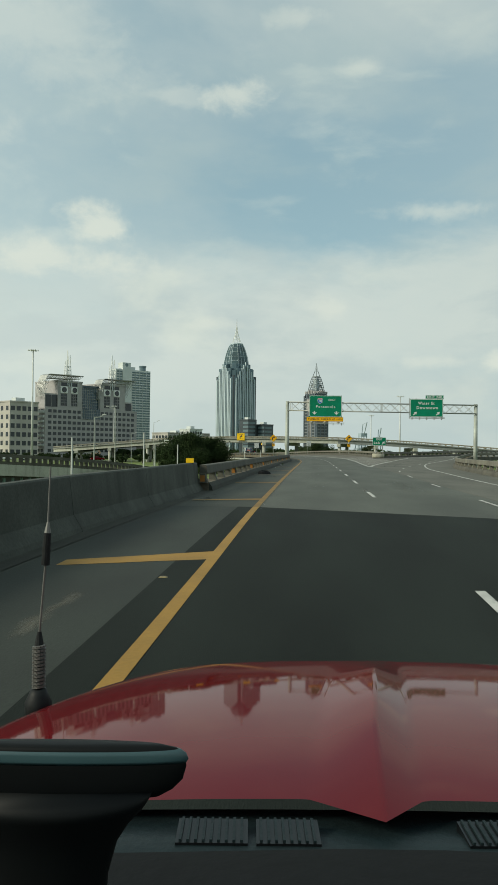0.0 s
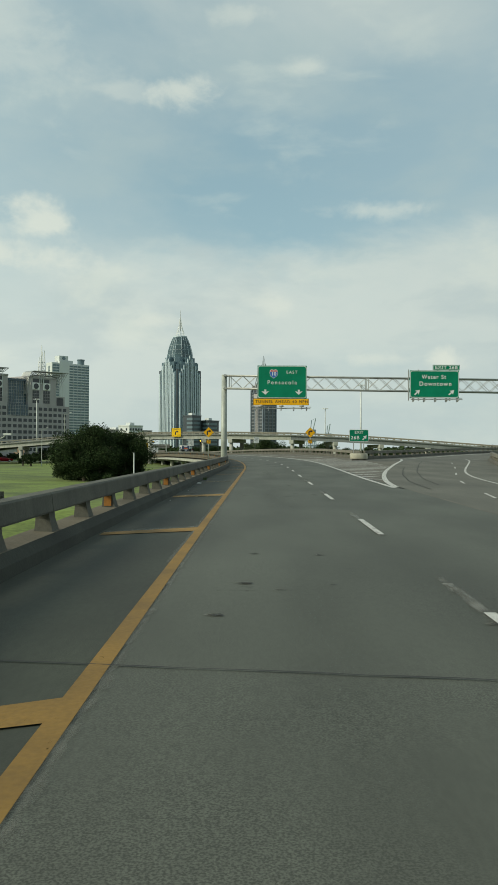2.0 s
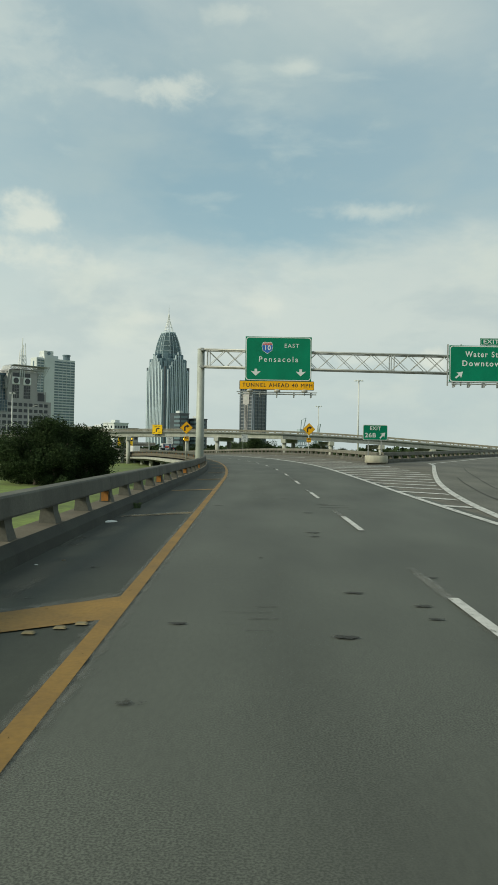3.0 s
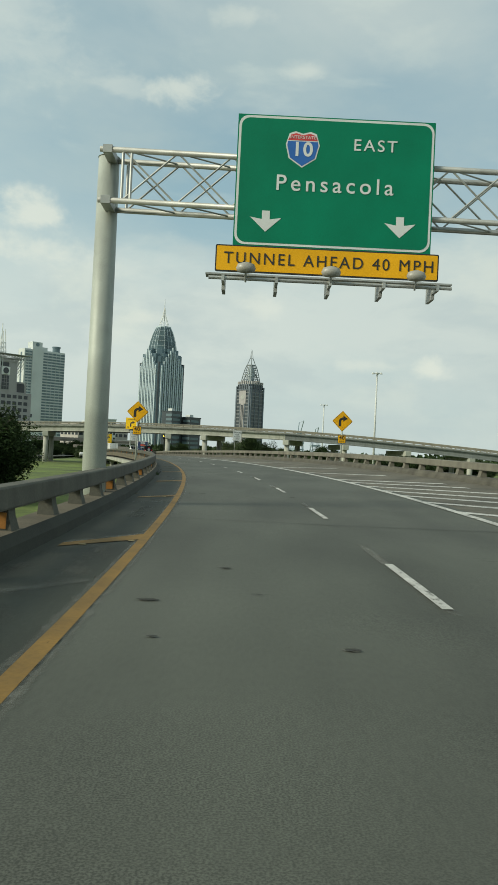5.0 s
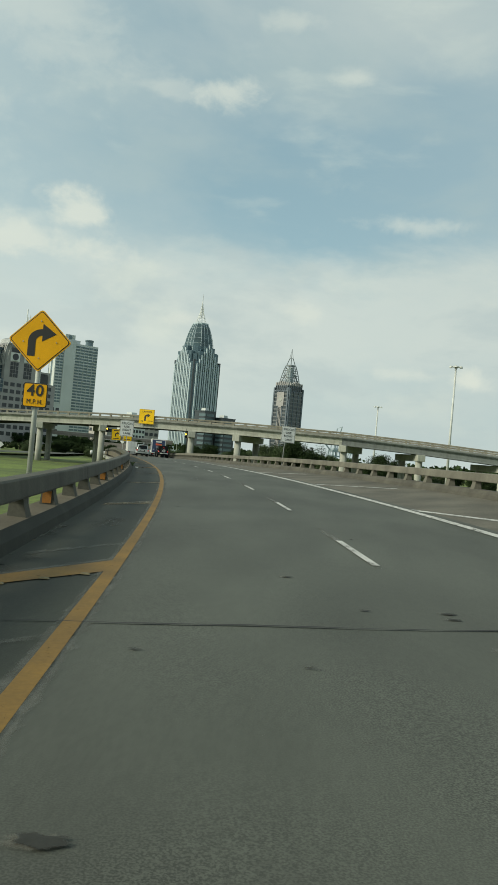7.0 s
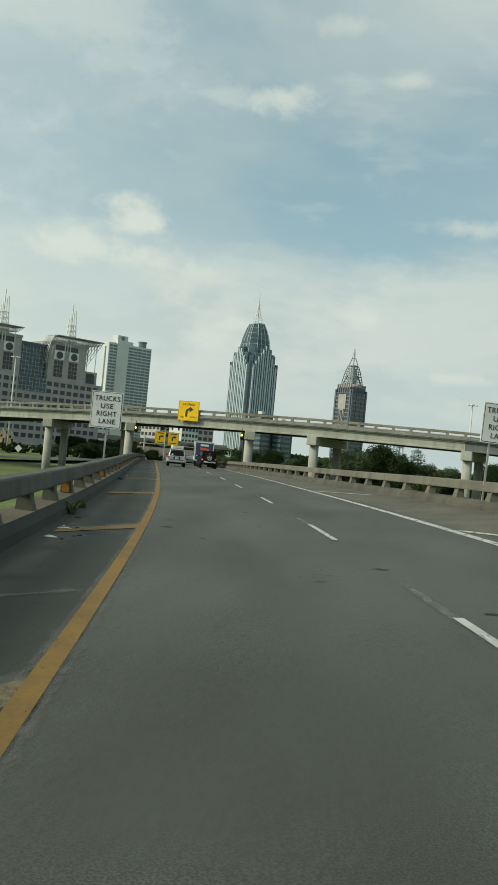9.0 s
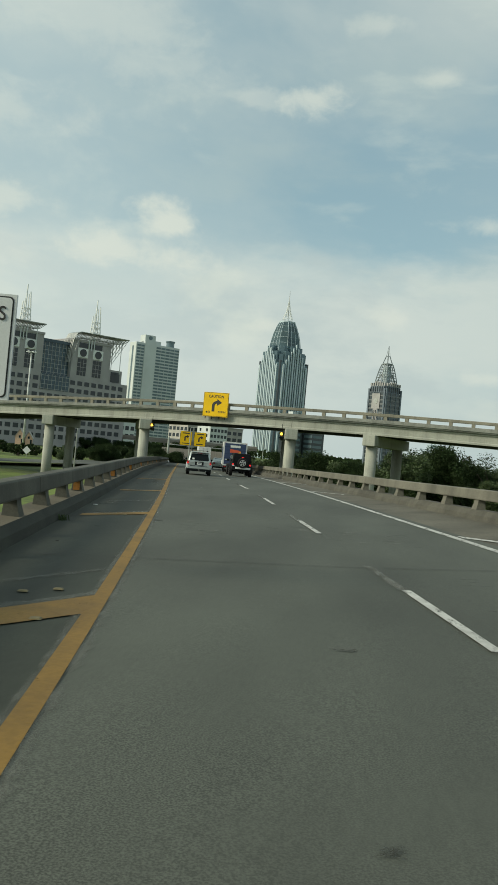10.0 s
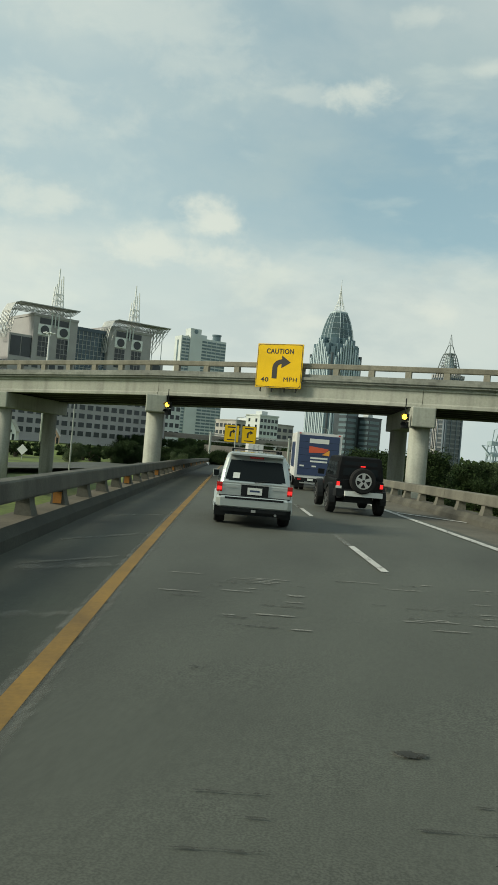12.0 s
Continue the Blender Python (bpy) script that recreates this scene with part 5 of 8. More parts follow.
# twin warning signs over the descent
tw = thing("sign_gantry", pose(-51.05, 398, 0, 0, 0, 13), "steel frame carrying two yellow warning signs over the road", "gantry")
for x in (-6, 10):
    part("column", tube(B(), (x, 0.3, -6), (x, 0.3, 3.6), 0.22, n=12), POLE, tw)
part("beam", box(B(), -6, 10, 0.15, 0.45, 2.9, 3.2), STEEL, tw)
part("beam", box(B(), -6, 10, 0.15, 0.45, 1.6, 1.8), STEEL, tw)
for x in (-1.75, 1.75):
    t = thing("warning_sign", pose(-51.05 + x * math.cos(radians(13)), 398 + x * math.sin(radians(13)) - 0.1, 3.55, 0, 0, 13), "yellow rectangular curve warning sign above the lanes", "road sign", "twin warning signs")
    panel(t, 2.95, 3.5, SBRIGHT, SBLACK, r=0.15, rim=0.06)
    a = bent_arrow(t, 0.0, 0.1, 1.6, SBLACK)
    part("text_bar", box(B(), -0.9, 0.9, -0.02, -0.008, 1.15, 1.4), SBLACK, t)
    part("text_bar", box(B(), -0.9, 0.9, -0.02, -0.008, -1.35, -1.15), SBLACK, t)

# ---- light masts ----


def high_mast(x, y, z, heads=6, r=0.28):
    t = thing("high_mast_light", pose(x, y, GZ - 0.5), "tall grey steel high-mast light with a ring of floodlights", "light mast", "high masts")
    h = z - GZ + 0.5
    part("mast", tube(B(), (0, 0, 0), (0, 0, h - 0.3), r * 1.1, r * 0.65, 14), MASTW, t, smooth=True)
    part("ring", tube(B(), (0, 0, h - 0.5), (0, 0, h - 0.35), 0.8, n=14), MASTW, t)
    for i in range(heads):
        a = 2 * math.pi * i / heads + 0.3
        bm = tube(B(), (math.cos(a) * 0.8, math.sin(a) * 0.8, h - 0.45), (math.cos(a) * 1.15, math.sin(a) * 1.15, h - 0.4), 0.05, n=6)
        tube(bm, (math.cos(a) * 1.2, math.sin(a) * 1.2, h - 0.62), (math.cos(a) * 1.2, math.sin(a) * 1.2, h - 0.28), 0.36, 0.16, 10)
        part("floodlight", bm, MASTW, t)
    return t


high_mast(34.65, 311.8, 23.6)
high_mast(29.9, 400.3, 20.2)
high_mast(-75.9, 215, 28.9)
high_mast(-105.5, 420, 25.0)


def street_lamp(x, y, h, arm=1.6, turn=0, z0=GZ):
    t = thing("street_lamp", pose(x, y, z0, 0, 0, turn), "slim grey street lamp with a curved arm", "street lamp", "street lamps")
    part("pole", tube(B(), (0, 0, 0), (0, 0, h), 0.1, 0.06, 10), POLE, t)
    bm = B()
    prev = Vector((0, 0, h))
    for i in range(1, 6):
        a = radians(90 * i / 5)
        q = Vector((arm * math.sin(a) * 0.8, 0, h + 0.5 * (1 - math.cos(a)) * 0.8))
        tube(bm, prev, q, 0.04, n=6)
        prev = q
    part("arm", bm, POLE, t)
    part("head", loft(B(), [[(prev.x + x_, y_ * 0.13, prev.z + z_) for y_, z_ in ((-1, 0), (1, 0), (0.6, 0.12), (-0.6, 0.12))] for x_ in (-0.1, 0.5)]), POLE, t)
    return t


for x, y, h, turn in ((-31, 118, 9.5, 0), (-36, 150, 12.5, 180), (-19, 104, 5.6, 0), (-46, 235, 13, 0), (-52, 320, 8, 180), (-40, 345, 8.5, 0), (-59, 262, 10, 0), (-36, 420, 10, 180)):
    street_lamp(x, y, h, turn=turn)

# ---- city ----
GRID = 47.0


def shared(ob0, parent, m):
    ob = ob0.copy()
    scene.collection.objects.link(ob)
    ob.parent = parent
    ob.matrix_basis = m
    return ob


def square(r, z, a=0.0):
    return [(r * sx, r * sy, z) for sx, sy in ((-1, -1), (1, -1), (1, 1), (-1, 1))]


def chamfer(r, c, z):
    return [(r - c, -r, z), (r, -r + c, z), (r, r - c, z), (r - c, r, z), (-r + c, r, z), (-r, r - c, z), (-r, -r + c, z), (-r + c, -r, z)]


def great_tower():
    t = thing("skyscraper", pose(-101.7, 1044, 0, 0, 0, GRID - 4), "tall blue-grey glass tower with pale fins, domed crown and spire", "skyscraper")
    a = 19.5
    base = GZ - 1.5
    part("shaft", loft(B(), [chamfer(a, 3.2, base), chamfer(a, 3.2, 97)]), TW_GLASS, t)
    part("upper_shaft", loft(B(), [chamfer(a - 2.6, 3.0, 97), chamfer(a - 2.6, 3.0, 106)]), TW_GLASS, t)
    part("shoulder", loft(B(), [chamfer(a - 4.8, 3.0, 106), chamfer(a - 4.8, 3.0, 115)]), TW_GLASS, t)
    # dark notches at the corners
    for sx, sy in ((-1, -1), (1, -1), (1, 1), (-1, 1)):
        c = a - 1.9
        part("corner_notch", box(B(), sx * c - 1.2, sx * c + 1.2, sy * c - 1.2, sy * c + 1.2, base, 99), TW_DARK, t)
    fins = {}
    n = 11
    for k in range(4):
        for i in range(n):
            u = -14.9 + 29.8 * i / (n - 1)
            h = (95, 100, 105, 109, 113, 117)[5 - abs(i - 5)]
            w = 0.46 if i % 2 else 0.92
            d = a + 0.35 - (0, 0, 0.0, 0.0, 0.0, 0.0)[5 - abs(i - 5)]
            if (h, w) not in fins:
                bm = B()
                loft(bm, [[(-w, -0.95, z), (w, -0.95, z), (w, 0.6, z), (-w, 0.6, z)] for z in (base, h - 2)] + [[(-w * 0.8, -0.7, h), (w * 0.8, -0.7, h), (w * 0.8, 0.6, h), (-w * 0.8, 0.6, h)]])
                fins[(h, w)] = part("fin", bm, TW_STONE, t)
                fins[(h, w)].matrix_basis = pose(0, 0, 0, 0, 0, 90 * k) @ Matrix.Translation((u, -d, 0))
            else:
                shared(fins[(h, w)], t, pose(0, 0, 0, 0, 0, 90 * k) @ Matrix.Translation((u, -d, 0)))
    bm = B()
    for i in range(26):
        z = 2 + 3.7 * i
        for k in range(4):
            box(bm, -15.2, 15.2, -a - 0.12, -a + 0.1, z, z + 0.8, pose(0, 0, 0, 0, 0, 90 * k))
    part("spandrel", bm, TW_DARK, t, kind="stuff")
    # stepped caps behind the fins
    for u in (-9.5, 9.5):
        for k in range(4):
            part("step_block", box(B(), u - 3.2, u + 3.2, -a + 0.4, -a + 5, 97, 109, pose(0, 0, 0, 0, 0, 90 * k)), TW_GLASS, t)
    for k in range(4):
        part("step_block", box(B(), -5, 5, -a + 0.4, -a + 6, 97, 115, pose(0, 0, 0, 0, 0, 90 * k)), TW_GLASS, t)
    prof = [(14.9, 106), (14.6, 113), (14.0, 119), (13.0, 125), (11.5, 131), (9.6, 137), (7.4, 142)]
    dome = part("dome", loft(B(), [chamfer(r, r * 0.42, z) for r, z in prof]), mat("dome glass", (0.085, 0.13, 0.14), 0.25, 0.3, scale=0.1, vary=0.35, bump=0), t)
    bm = B()
    for k in range(4):
        m = pose(0, 0, 0, 0, 0, 90 * k)
        for f in (-0.56, -0.2, 0.2, 0.56):
            for (r0, z0), (r1, z1) in zip(prof, prof[1:]):
                tube(bm, m @ Vector((f * r0, -r0 - 0.1, z0)), m @ Vector((f * r1, -r1 - 0.1, z1)), 0.27, n=5)
        for r, z in prof[1:]:
            tube(bm, m @ Vector((-0.58 * r, -r - 0.1, z)), m @ Vector((0.58 * r, -r - 0.1, z)), 0.13, n=5)
            tube(bm, m @ Vector((0.58 * r, -r - 0.1, z)), m @ Vector((r + 0.1, -0.58 * r, z)), 0.18, n=5)
    part("dome_rib", bm, TW_STONE, dome)
    part("crown_ring", loft(B(), [chamfer(7.6, 3.1, 141.6), chamfer(7.6, 3.1, 143.0)]), TW_STONE, t)
    bm = B()
    for k in range(8):
        c0, s0 = math.cos(math.pi * k / 4), math.sin(math.pi * k / 4)
        tube(bm, (6.4 * c0, 6.4 * s0, 142.8), (1.9 * c0, 1.9 * s0, 156), 0.26, n=5)
        tube(bm, (1.9 * c0, 1.9 * s0, 156), (0.5 * c0, 0.5 * s0, 166), 0.2, n=5)
    for z, r in ((146, 5.3), (149.5, 4.1), (153, 2.9), (156, 1.9), (160, 1.4)):
        for k in range(8):
            tube(bm, (r * math.cos(math.pi * k / 4), r * math.sin(math.pi * k / 4), z), (r * math.cos(math.pi * (k + 1) / 4), r * math.sin(math.pi * (k + 1) / 4), z), 0.18, n=5)
    sp = part("spire_lattice", bm, WHITEM, t)
    part("needle", tube(B(), (0, 0, 150), (0, 0, 176.5), 0.75, 0.12, 10), STEEL, sp)


great_tower()


def small_tower():
    t = thing("skyscraper", pose(3.6, 838, 0, 0, 0, GRID - 1), "slender dark glass tower with pale piers and open arched crown", "skyscraper")
    a = 9.3
    base = GZ - 1.5
    part("shaft", loft(B(), [chamfer(a, 1.6, base), chamfer(a, 1.6, 57)]), TW_DARK, t)
    bm = B()
    for i in range(17):
        for k in range(4):
            box(bm, -a + 1.6, a - 1.6, -a - 0.08, -a + 0.1, 1 + 3.3 * i, 2.1 + 3.3 * i, pose(0, 0, 0, 0, 0, 90 * k))
    part("spandrel", bm, mat("slate spandrel", (0.16, 0.17, 0.18), 0.5, vary=0.15, bump=0), t, kind="stuff")
    for k in range(4):
        m = pose(0, 0, 0, 0, 0, 90 * k)
        for u in (-8.2, 8.2):
            part("pier", box(B(), u - 0.7, u + 0.7, -a - 0.5, -a + 0.3, base, 60, m), SLATE, t)
        for u in (-2.9, 2.9):
            part("pier", box(B(), u - 0.35, u + 0.35, -a - 0.35, -a + 0.3, base, 57, m), SLATE, t)
    # pale panel with a round emblem on the west face
    m = pose(0, 0, 0, 0, 0, -90)
    pn = part("emblem_panel", box(B(), -4.2, 4.2, -a - 0.55, -a - 0.3, 44, 56, m), GRANITE, t, "pale panel with a round emblem")
    part("emblem", tube(B(), m @ Vector((0, -a - 0.56, 50)), m @ Vector((0, -a - 0.7, 50)), 2.3, n=20), STEEL, pn)
    part("panel_stripe", box(B(), -2.0, 2.0, -a - 0.5, -a - 0.3, base, 44, m), GRANITE, t)
    for u in (-0.8, 0.8):
        part("panel_window", box(B(), u - 0.45, u + 0.45, -a - 0.62, -a - 0.45, 10, 43, m), WINDOW, t)
    # battlement level
    part("upper_block", loft(B(), [chamfer(a - 0.6, 1.8, 57), chamfer(a - 0.6, 1.8, 62.5)]), SLATE, t)
    for k in range(4):
        m = pose(0, 0, 0, 0, 0, 90 * k)
        for u in (-7, -4.7, -2.4, 0, 2.4, 4.7, 7):
            part("merlon", box(B(), u - 0.6, u + 0.6, -a + 0.2, -a + 1.4, 62, 64.5 + (0 if abs(u) > 3 else 1.0), m), GRANITE, t)
            part("niche", box(B(), u - 0.5, u + 0.5, -a + 0.3, -a + 0.9, 57.6, 61.5, m), WINDOW, t)
    prof = [(6.3, 62), (5.9, 66), (5.1, 71), (4.1, 76), (3.0, 80)]
    bm = B()
    for k in range(4):
        m = pose(0, 0, 0, 0, 0, 90 * k)
        for f in (-1.0, -0.5, 0.0, 0.5):
            for (r0, z0), (r1, z1) in zip(prof, prof[1:]):
                tube(bm, m @ Vector((f * r0, -r0, z0)), m @ Vector((f * r1, -r1, z1)), 0.42 if f == -1 else 0.26, n=5)
        for i in range(9):
            z = 63 + 2.1 * i
            r = float(np.interp(z, [p[1] for p in prof], [p[0] for p in prof]))
            tube(bm, m @ Vector((-r, -r, z)), m @ Vector((r, -r, z)), 0.2, n=5)
        tube(bm, m @ Vector((-6.3, -6.4, 62)), m @ Vector((-0.4, -5.4, 72)), 0.4, n=5)
        tube(bm, m @ Vector((6.3, -6.4, 62)), m @ Vector((0.4, -5.4, 72)), 0.4, n=5)
    LATT = mat("grey crown steel", (0.22, 0.25, 0.26), 0.5, 0.2, vary=0.15, bump=0)
    crown_ = part("crown_lattice", bm, LATT, t)
    part("crown_core", loft(B(), [chamfer(3.0, 1, 62), chamfer(2.2, 0.8, 78)]), TW_STONE, crown_)
    part("crown_ring", loft(B(), [chamfer(3.4, 1.0, 79.7), chamfer(3.4, 1.0, 80.6)]), LATT, t)
    bm = B()
    for sx, sy in ((-1, -1), (1, -1), (1, 1), (-1, 1)):
        tube(bm, (2.6 * sx, 2.6 * sy, 80.5), (1.0 * sx, 1.0 * sy, 86.5), 0.36, n=5)
        tube(bm, (1.0 * sx, 1.0 * sy, 86.5), (0.1 * sx, 0.1 * sy, 94.7), 0.2, 0.08, 5)
        tube(bm, (1.0 * sx, 1.0 * sy, 86.5), (-1.0 * sy, 1.0 * sx, 86.5), 0.15, n=5)
    tube(bm, (0, 0, 84), (0, 0, 94.7), 0.5, 0.1, 8)
    part("spire", bm, LATT, t)


small_tower()


def hotel():
    # origin at the near corner; x along the banded front, y along the narrow white side
    w, d, top = 53.0, 14.0, 106.0
    c = Vector((-217.3, 1045.4, 0)) - Vector((math.cos(radians(GRID - 2)), math.sin(radians(GRID - 2)), 0)) * w
    t = thing("hotel_tower", pose(c.x, c.y, 0, 0, 0, GRID - 2), "pale concrete hotel tower with horizontal glass bands and rooftop drum", "high-rise")
    part("body", box(B(), 0, w, 0, d, GZ - 2, top), HOTELW, t)
    for x0, x1 in ((1.2, 9.4), (24.2, w - 0.6)):
        band = part("window_band", box(B(), x0, x1, -0.35, 0.02, 8, 9.85), HOTELG, t)
        for i in range(1, 29):
            shared(band, t, Matrix.Translation((0, 0, 3.35 * i)))
    for u in (5.3, 30, 35.5, 41, 46.5):
        part("mullion", box(B(), u - 0.2, u + 0.2, -0.5, 0.02, 6, top - 1), HOTELW, t)
    part("core_fin", box(B(), 9.8, 23.8, -1.0, 3, GZ - 2, top + 2), HOTELW, t)
    part("side_strip", box(B(), -0.25, 0.02, d * 0.4, d * 0.6, 6, top - 4), HOTELG, t)
    pent = part("penthouse", box(B(), 10.5, 23.0, 1, 12, top + 1.9, top + 9), HOTELW, t)
    part("emblem", tube(B(), (16.8, 0.95, top + 6), (16.8, 0.6, top + 6), 2.2, n=20), HOTELG, pent)
    part("penthouse_step", box(B(), 23, 31, 3, 12, top - 1, top + 4), HOTELW, t)
    part("drum", tube(B(), (45, 7, top - 1), (45, 7, top + 5.5), 4.4, n=18), HOTELG, t)
    part("drum_cap", tube(B(), (45, 7, top + 5.5), (45, 7, top + 7), 5.0, n=18), HOTELG, t)


hotel()


def plaza():
    # x along the front from the outer corner of the first block's visor, z up; front faces -y
    u = math.degrees(math.atan2(39.3, 31.2))
    t = thing("government_building", pose(-168.5, 574.2, 0, 0, 0, u), "grey granite government building with twin blocks, glass link and canopy roofs", "office building")
    base = GZ - 1.5
    f = 2.0                      # front wall behind the visor's tip
    part("lower_block", box(B(), -20, 52, f, f + 34, base, 31), GRANITE, t)
    part("lower_block", box(B(), -31, -20, f, f + 12, base, 31), GRANITE, t)
    part("glass_link", box(B(), 0.5, 16.8, f + 2.2, f + 30, 31, 47), CURTAIN, t)
    part("glass_link_lower", box(B(), 0.5, 16.8, f - 0.25, f + 0.5, 23.2, 31), CURTAIN, t)
    part("link_roof", box(B(), 0.5, 16.8, f + 1.6, f + 30, 47, 48.6), CURTAIN, t)
    bm = B()
    for i in range(9):
        box(bm, 0.7 + 1.98 * i - 0.09, 0.7 + 1.98 * i + 0.09, f - 0.4, f - 0.2, 23.2, 31)
        box(bm, 0.7 + 1.98 * i - 0.09, 0.7 + 1.98 * i + 0.09, f + 2.0, f + 2.3, 31, 47)
    for i in range(11):
        z = 23.65 + 2.15 * i
        box(bm, 0.5, 16.8, (f - 0.38) if z < 31 else f + 2.05, (f - 0.2) if z < 31 else f + 2.25, z - 0.08, z + 0.08)
    part("link_mullion", bm, STEEL, t, kind="stuff")
    win = None
    for x0, x1, c0 in ((-20.5, 0.5, -15.4), (16.8, 40, 23.0)):
        blk = part("upper_block", box(B(), x0, x1, f, f + 30, 31, 50), GRANITE, t)
        part("parapet", box(B(), x0 - 0.3, x1 + 0.3, f - 0.3, f + 30, 49.9, 51), GRANITE, blk)
        for i, cx in enumerate((c0, c0 + 9.0)):
            wdt = 2.6
            tall = part("tall_window", box(B(), cx - wdt, cx + wdt, f - 0.12, f + 0.3, 32.5, 41.2), WINDOW, t)
            bm = B()
            for q in (-0.8, 0.8):
                box(bm, cx + q - 0.08, cx + q + 0.08, f - 0.22, f - 0.1, 32.5, 41.2)
            for q in range(1, 4):
                box(bm, cx - wdt, cx + wdt, f - 0.22, f - 0.1, 32.5 + 2.17 * q - 0.08, 32.5 + 2.17 * q + 0.08)
            part("window_bar", bm, GRANITE, tall)
            if i < 2:
                fr = part("disc_panel", box(B(), cx - 3.0, cx + 3.0, f - 0.4, f + 0.2, 41.8, 46.6), WHITEM, t)
                part("disc", tube(B(), (cx, f - 0.7, 44.2), (cx, f - 0.4, 44.2), 1.95, n=24), WINDOW, fr)
                part("top_window", box(B(), c0 - 2.4 + 6.9 * i, c0 + 4.4 + 6.9 * i, f - 0.12, f + 0.3, 46.9, 49.4), WINDOW, t)
        for i in range(3):
            part("roof_post", box(B(), c0 + 2.8 + i * 1.6, c0 + 3.3 + i * 1.6, f - 0.5, f - 0.1, 45.8, 52.3), HOTELW, t)
    side_block = part("upper_block", box(B(), 40, 48.5, f + 1, f + 26, 31, 38), GRANITE, t)
    part("tall_window", box(B(), 41.5, 47, f + 0.85, f + 1.2, 31.5, 37), WINDOW, t)
    part("upper_block", box(B(), -30.7, -20, f + 1, f + 11.5, 31, 41), GRANITE, t)
    for x in (-30.0, -25.0):
        part("tall_window", box(B(), x, x + 4.6, f + 0.85, f + 1.2, 31.5, 40), WINDOW, t)
    # small windows
    for r in range(8):
        z = 0.0 + 4.05 * r
        for i in range(27):
            x = -56 + 4.15 * i
            if x < -29 or (-1.0 < x < 18.2 and r > 5) or x > 50:
                continue
            m = Matrix.Translation((x, f, z))
            if win is None:
                win = part("window", box(B(), -1.4, 1.4, -0.08, 0.25, -1.1, 1.1), WINDOW, t)
                win.matrix_basis = m
                win_s = part("window_sill", box(B(), -1.45, 1.45, -0.2, -0.05, -1.27, -1.11), GRANITE, win)
            else:
                shared(win, t, m)
        for i in range(2):
            shared(win, t, pose(-31, f + 3.4 + 4.3 * i, z, 0, 0, -90))
    # left end face louvres
    for i in range(8):
        part("louvre", box(B(), -31.8, -31.0, f + 0.5, f + 8, 3 + 3.4 * i, 4.6 + 3.4 * i), HOTELW, t)
    # canopy roofs: a flat visor on a space frame, bowed down at one end and raking back at the other
    for x0, x1, xb in ((-33.3, 0.5, 0.5), (15.0, 50.0, 40.0)):
        ln = x1 - x0
        bm = B()
        rows = []
        for i in range(13):
            q = i / 12
            if q < 0.32:
                a = q / 0.32
                x = x0 + 5.0 * (1 - math.cos(a * math.pi / 2))
                z = 38.5 + 16.0 * math.sin(a * math.pi / 2)
            else:
                x = x0 + 5 + (ln - 5) * (q - 0.32) / 0.68
                z = 54.5 + 0.5 * (q - 0.32)
            rows.append((x, z))
        can = part("canopy", loft(bm, [[(x, 0.5, z), (x, 10, z), (x, 10, z + 0.35), (x, 0.5, z + 0.35)] for x, z in rows[2:]]), STEEL, t, "grey steel canopy roof on an open truss")
        bm = B()
        for y in [0.9 + 1.5 * i for i in range(7)]:
            for (xa, za), (xb_, zb) in zip(rows[:4], rows[1:4]):
                tube(bm, (xa, y, za), (xb_, y, zb), 0.2, n=5)
        for xa, za in rows[:4]:
            tube(bm, (xa, 0.9, za), (xa, 9.9, za), 0.16, n=5)
        for y in (0.9, 3.7, 6.6, 9.6):
            low = []
            for i, (x, z) in enumerate(rows):
                low.append((x + (2.0 if i < 4 else 0), max(z - 2.6 + (0 if i > 3 else 0.8), 41)))
            low[-1] = (rows[-1][0] - 0.5, rows[-1][1] - 0.3)
            for i in range(12):
                tube(bm, (low[i][0], y, low[i][1]), (low[i + 1][0], y, low[i + 1][1]), 0.16, n=5)
                tube(bm, (rows[i][0], y, rows[i][1]), (low[i + 1][0], y, low[i + 1][1]), 0.1, n=4)
                tube(bm, (rows[i + 1][0], y, rows[i + 1][1]), (low[i][0], y, low[i][1]), 0.1, n=4)
            # raking struts from the outer tip down to the block
            if x1 - xb > 5:
                for k in range(5):
                    tube(bm, (x1 - 0.8 - 1.9 * k, y, 54.3), (xb, y, 40.6 + 2.2 * k), 0.13, n=5)
                for k in range(1, 5):
                    q = k / 5
                    tube(bm, (xb + (x1 - xb) * q, y, 54.3), (xb + (x1 - xb) * q, y, 40.6 + 13.7 * q), 0.1, n=5)
        part("space_frame", bm, STEEL, can)
        for y in (1.0, 9.5):
            part("prop", tube(B(), (x1 - 4.5, y, 54), (x1 - 4.5, y, 36), 0.2, n=6), HOTELW, can)
        # white lattice masts
        xm = x1 - (5.5 if x0 < 0 else 14)
        ms = part("mast", tube(B(), (xm, 14, 52), (xm + 0.4, 14, 75), 0.45, 0.3, 8), WHITEM, t, "white lattice roof mast")
        bm = B()
        legs = [(-2.3, -1.6, 67.5), (2.5, -1.6, 71.5), (-2.3, 1.6, 66.5), (2.5, 1.6, 70.5)]

        def leg_at(k, z):
            dx, dy, hh = legs[k]
            f = 1 - 0.42 * (z - 52) / (hh - 52)
            return (xm + 0.4 + dx * f, 14 + dy * f, z)
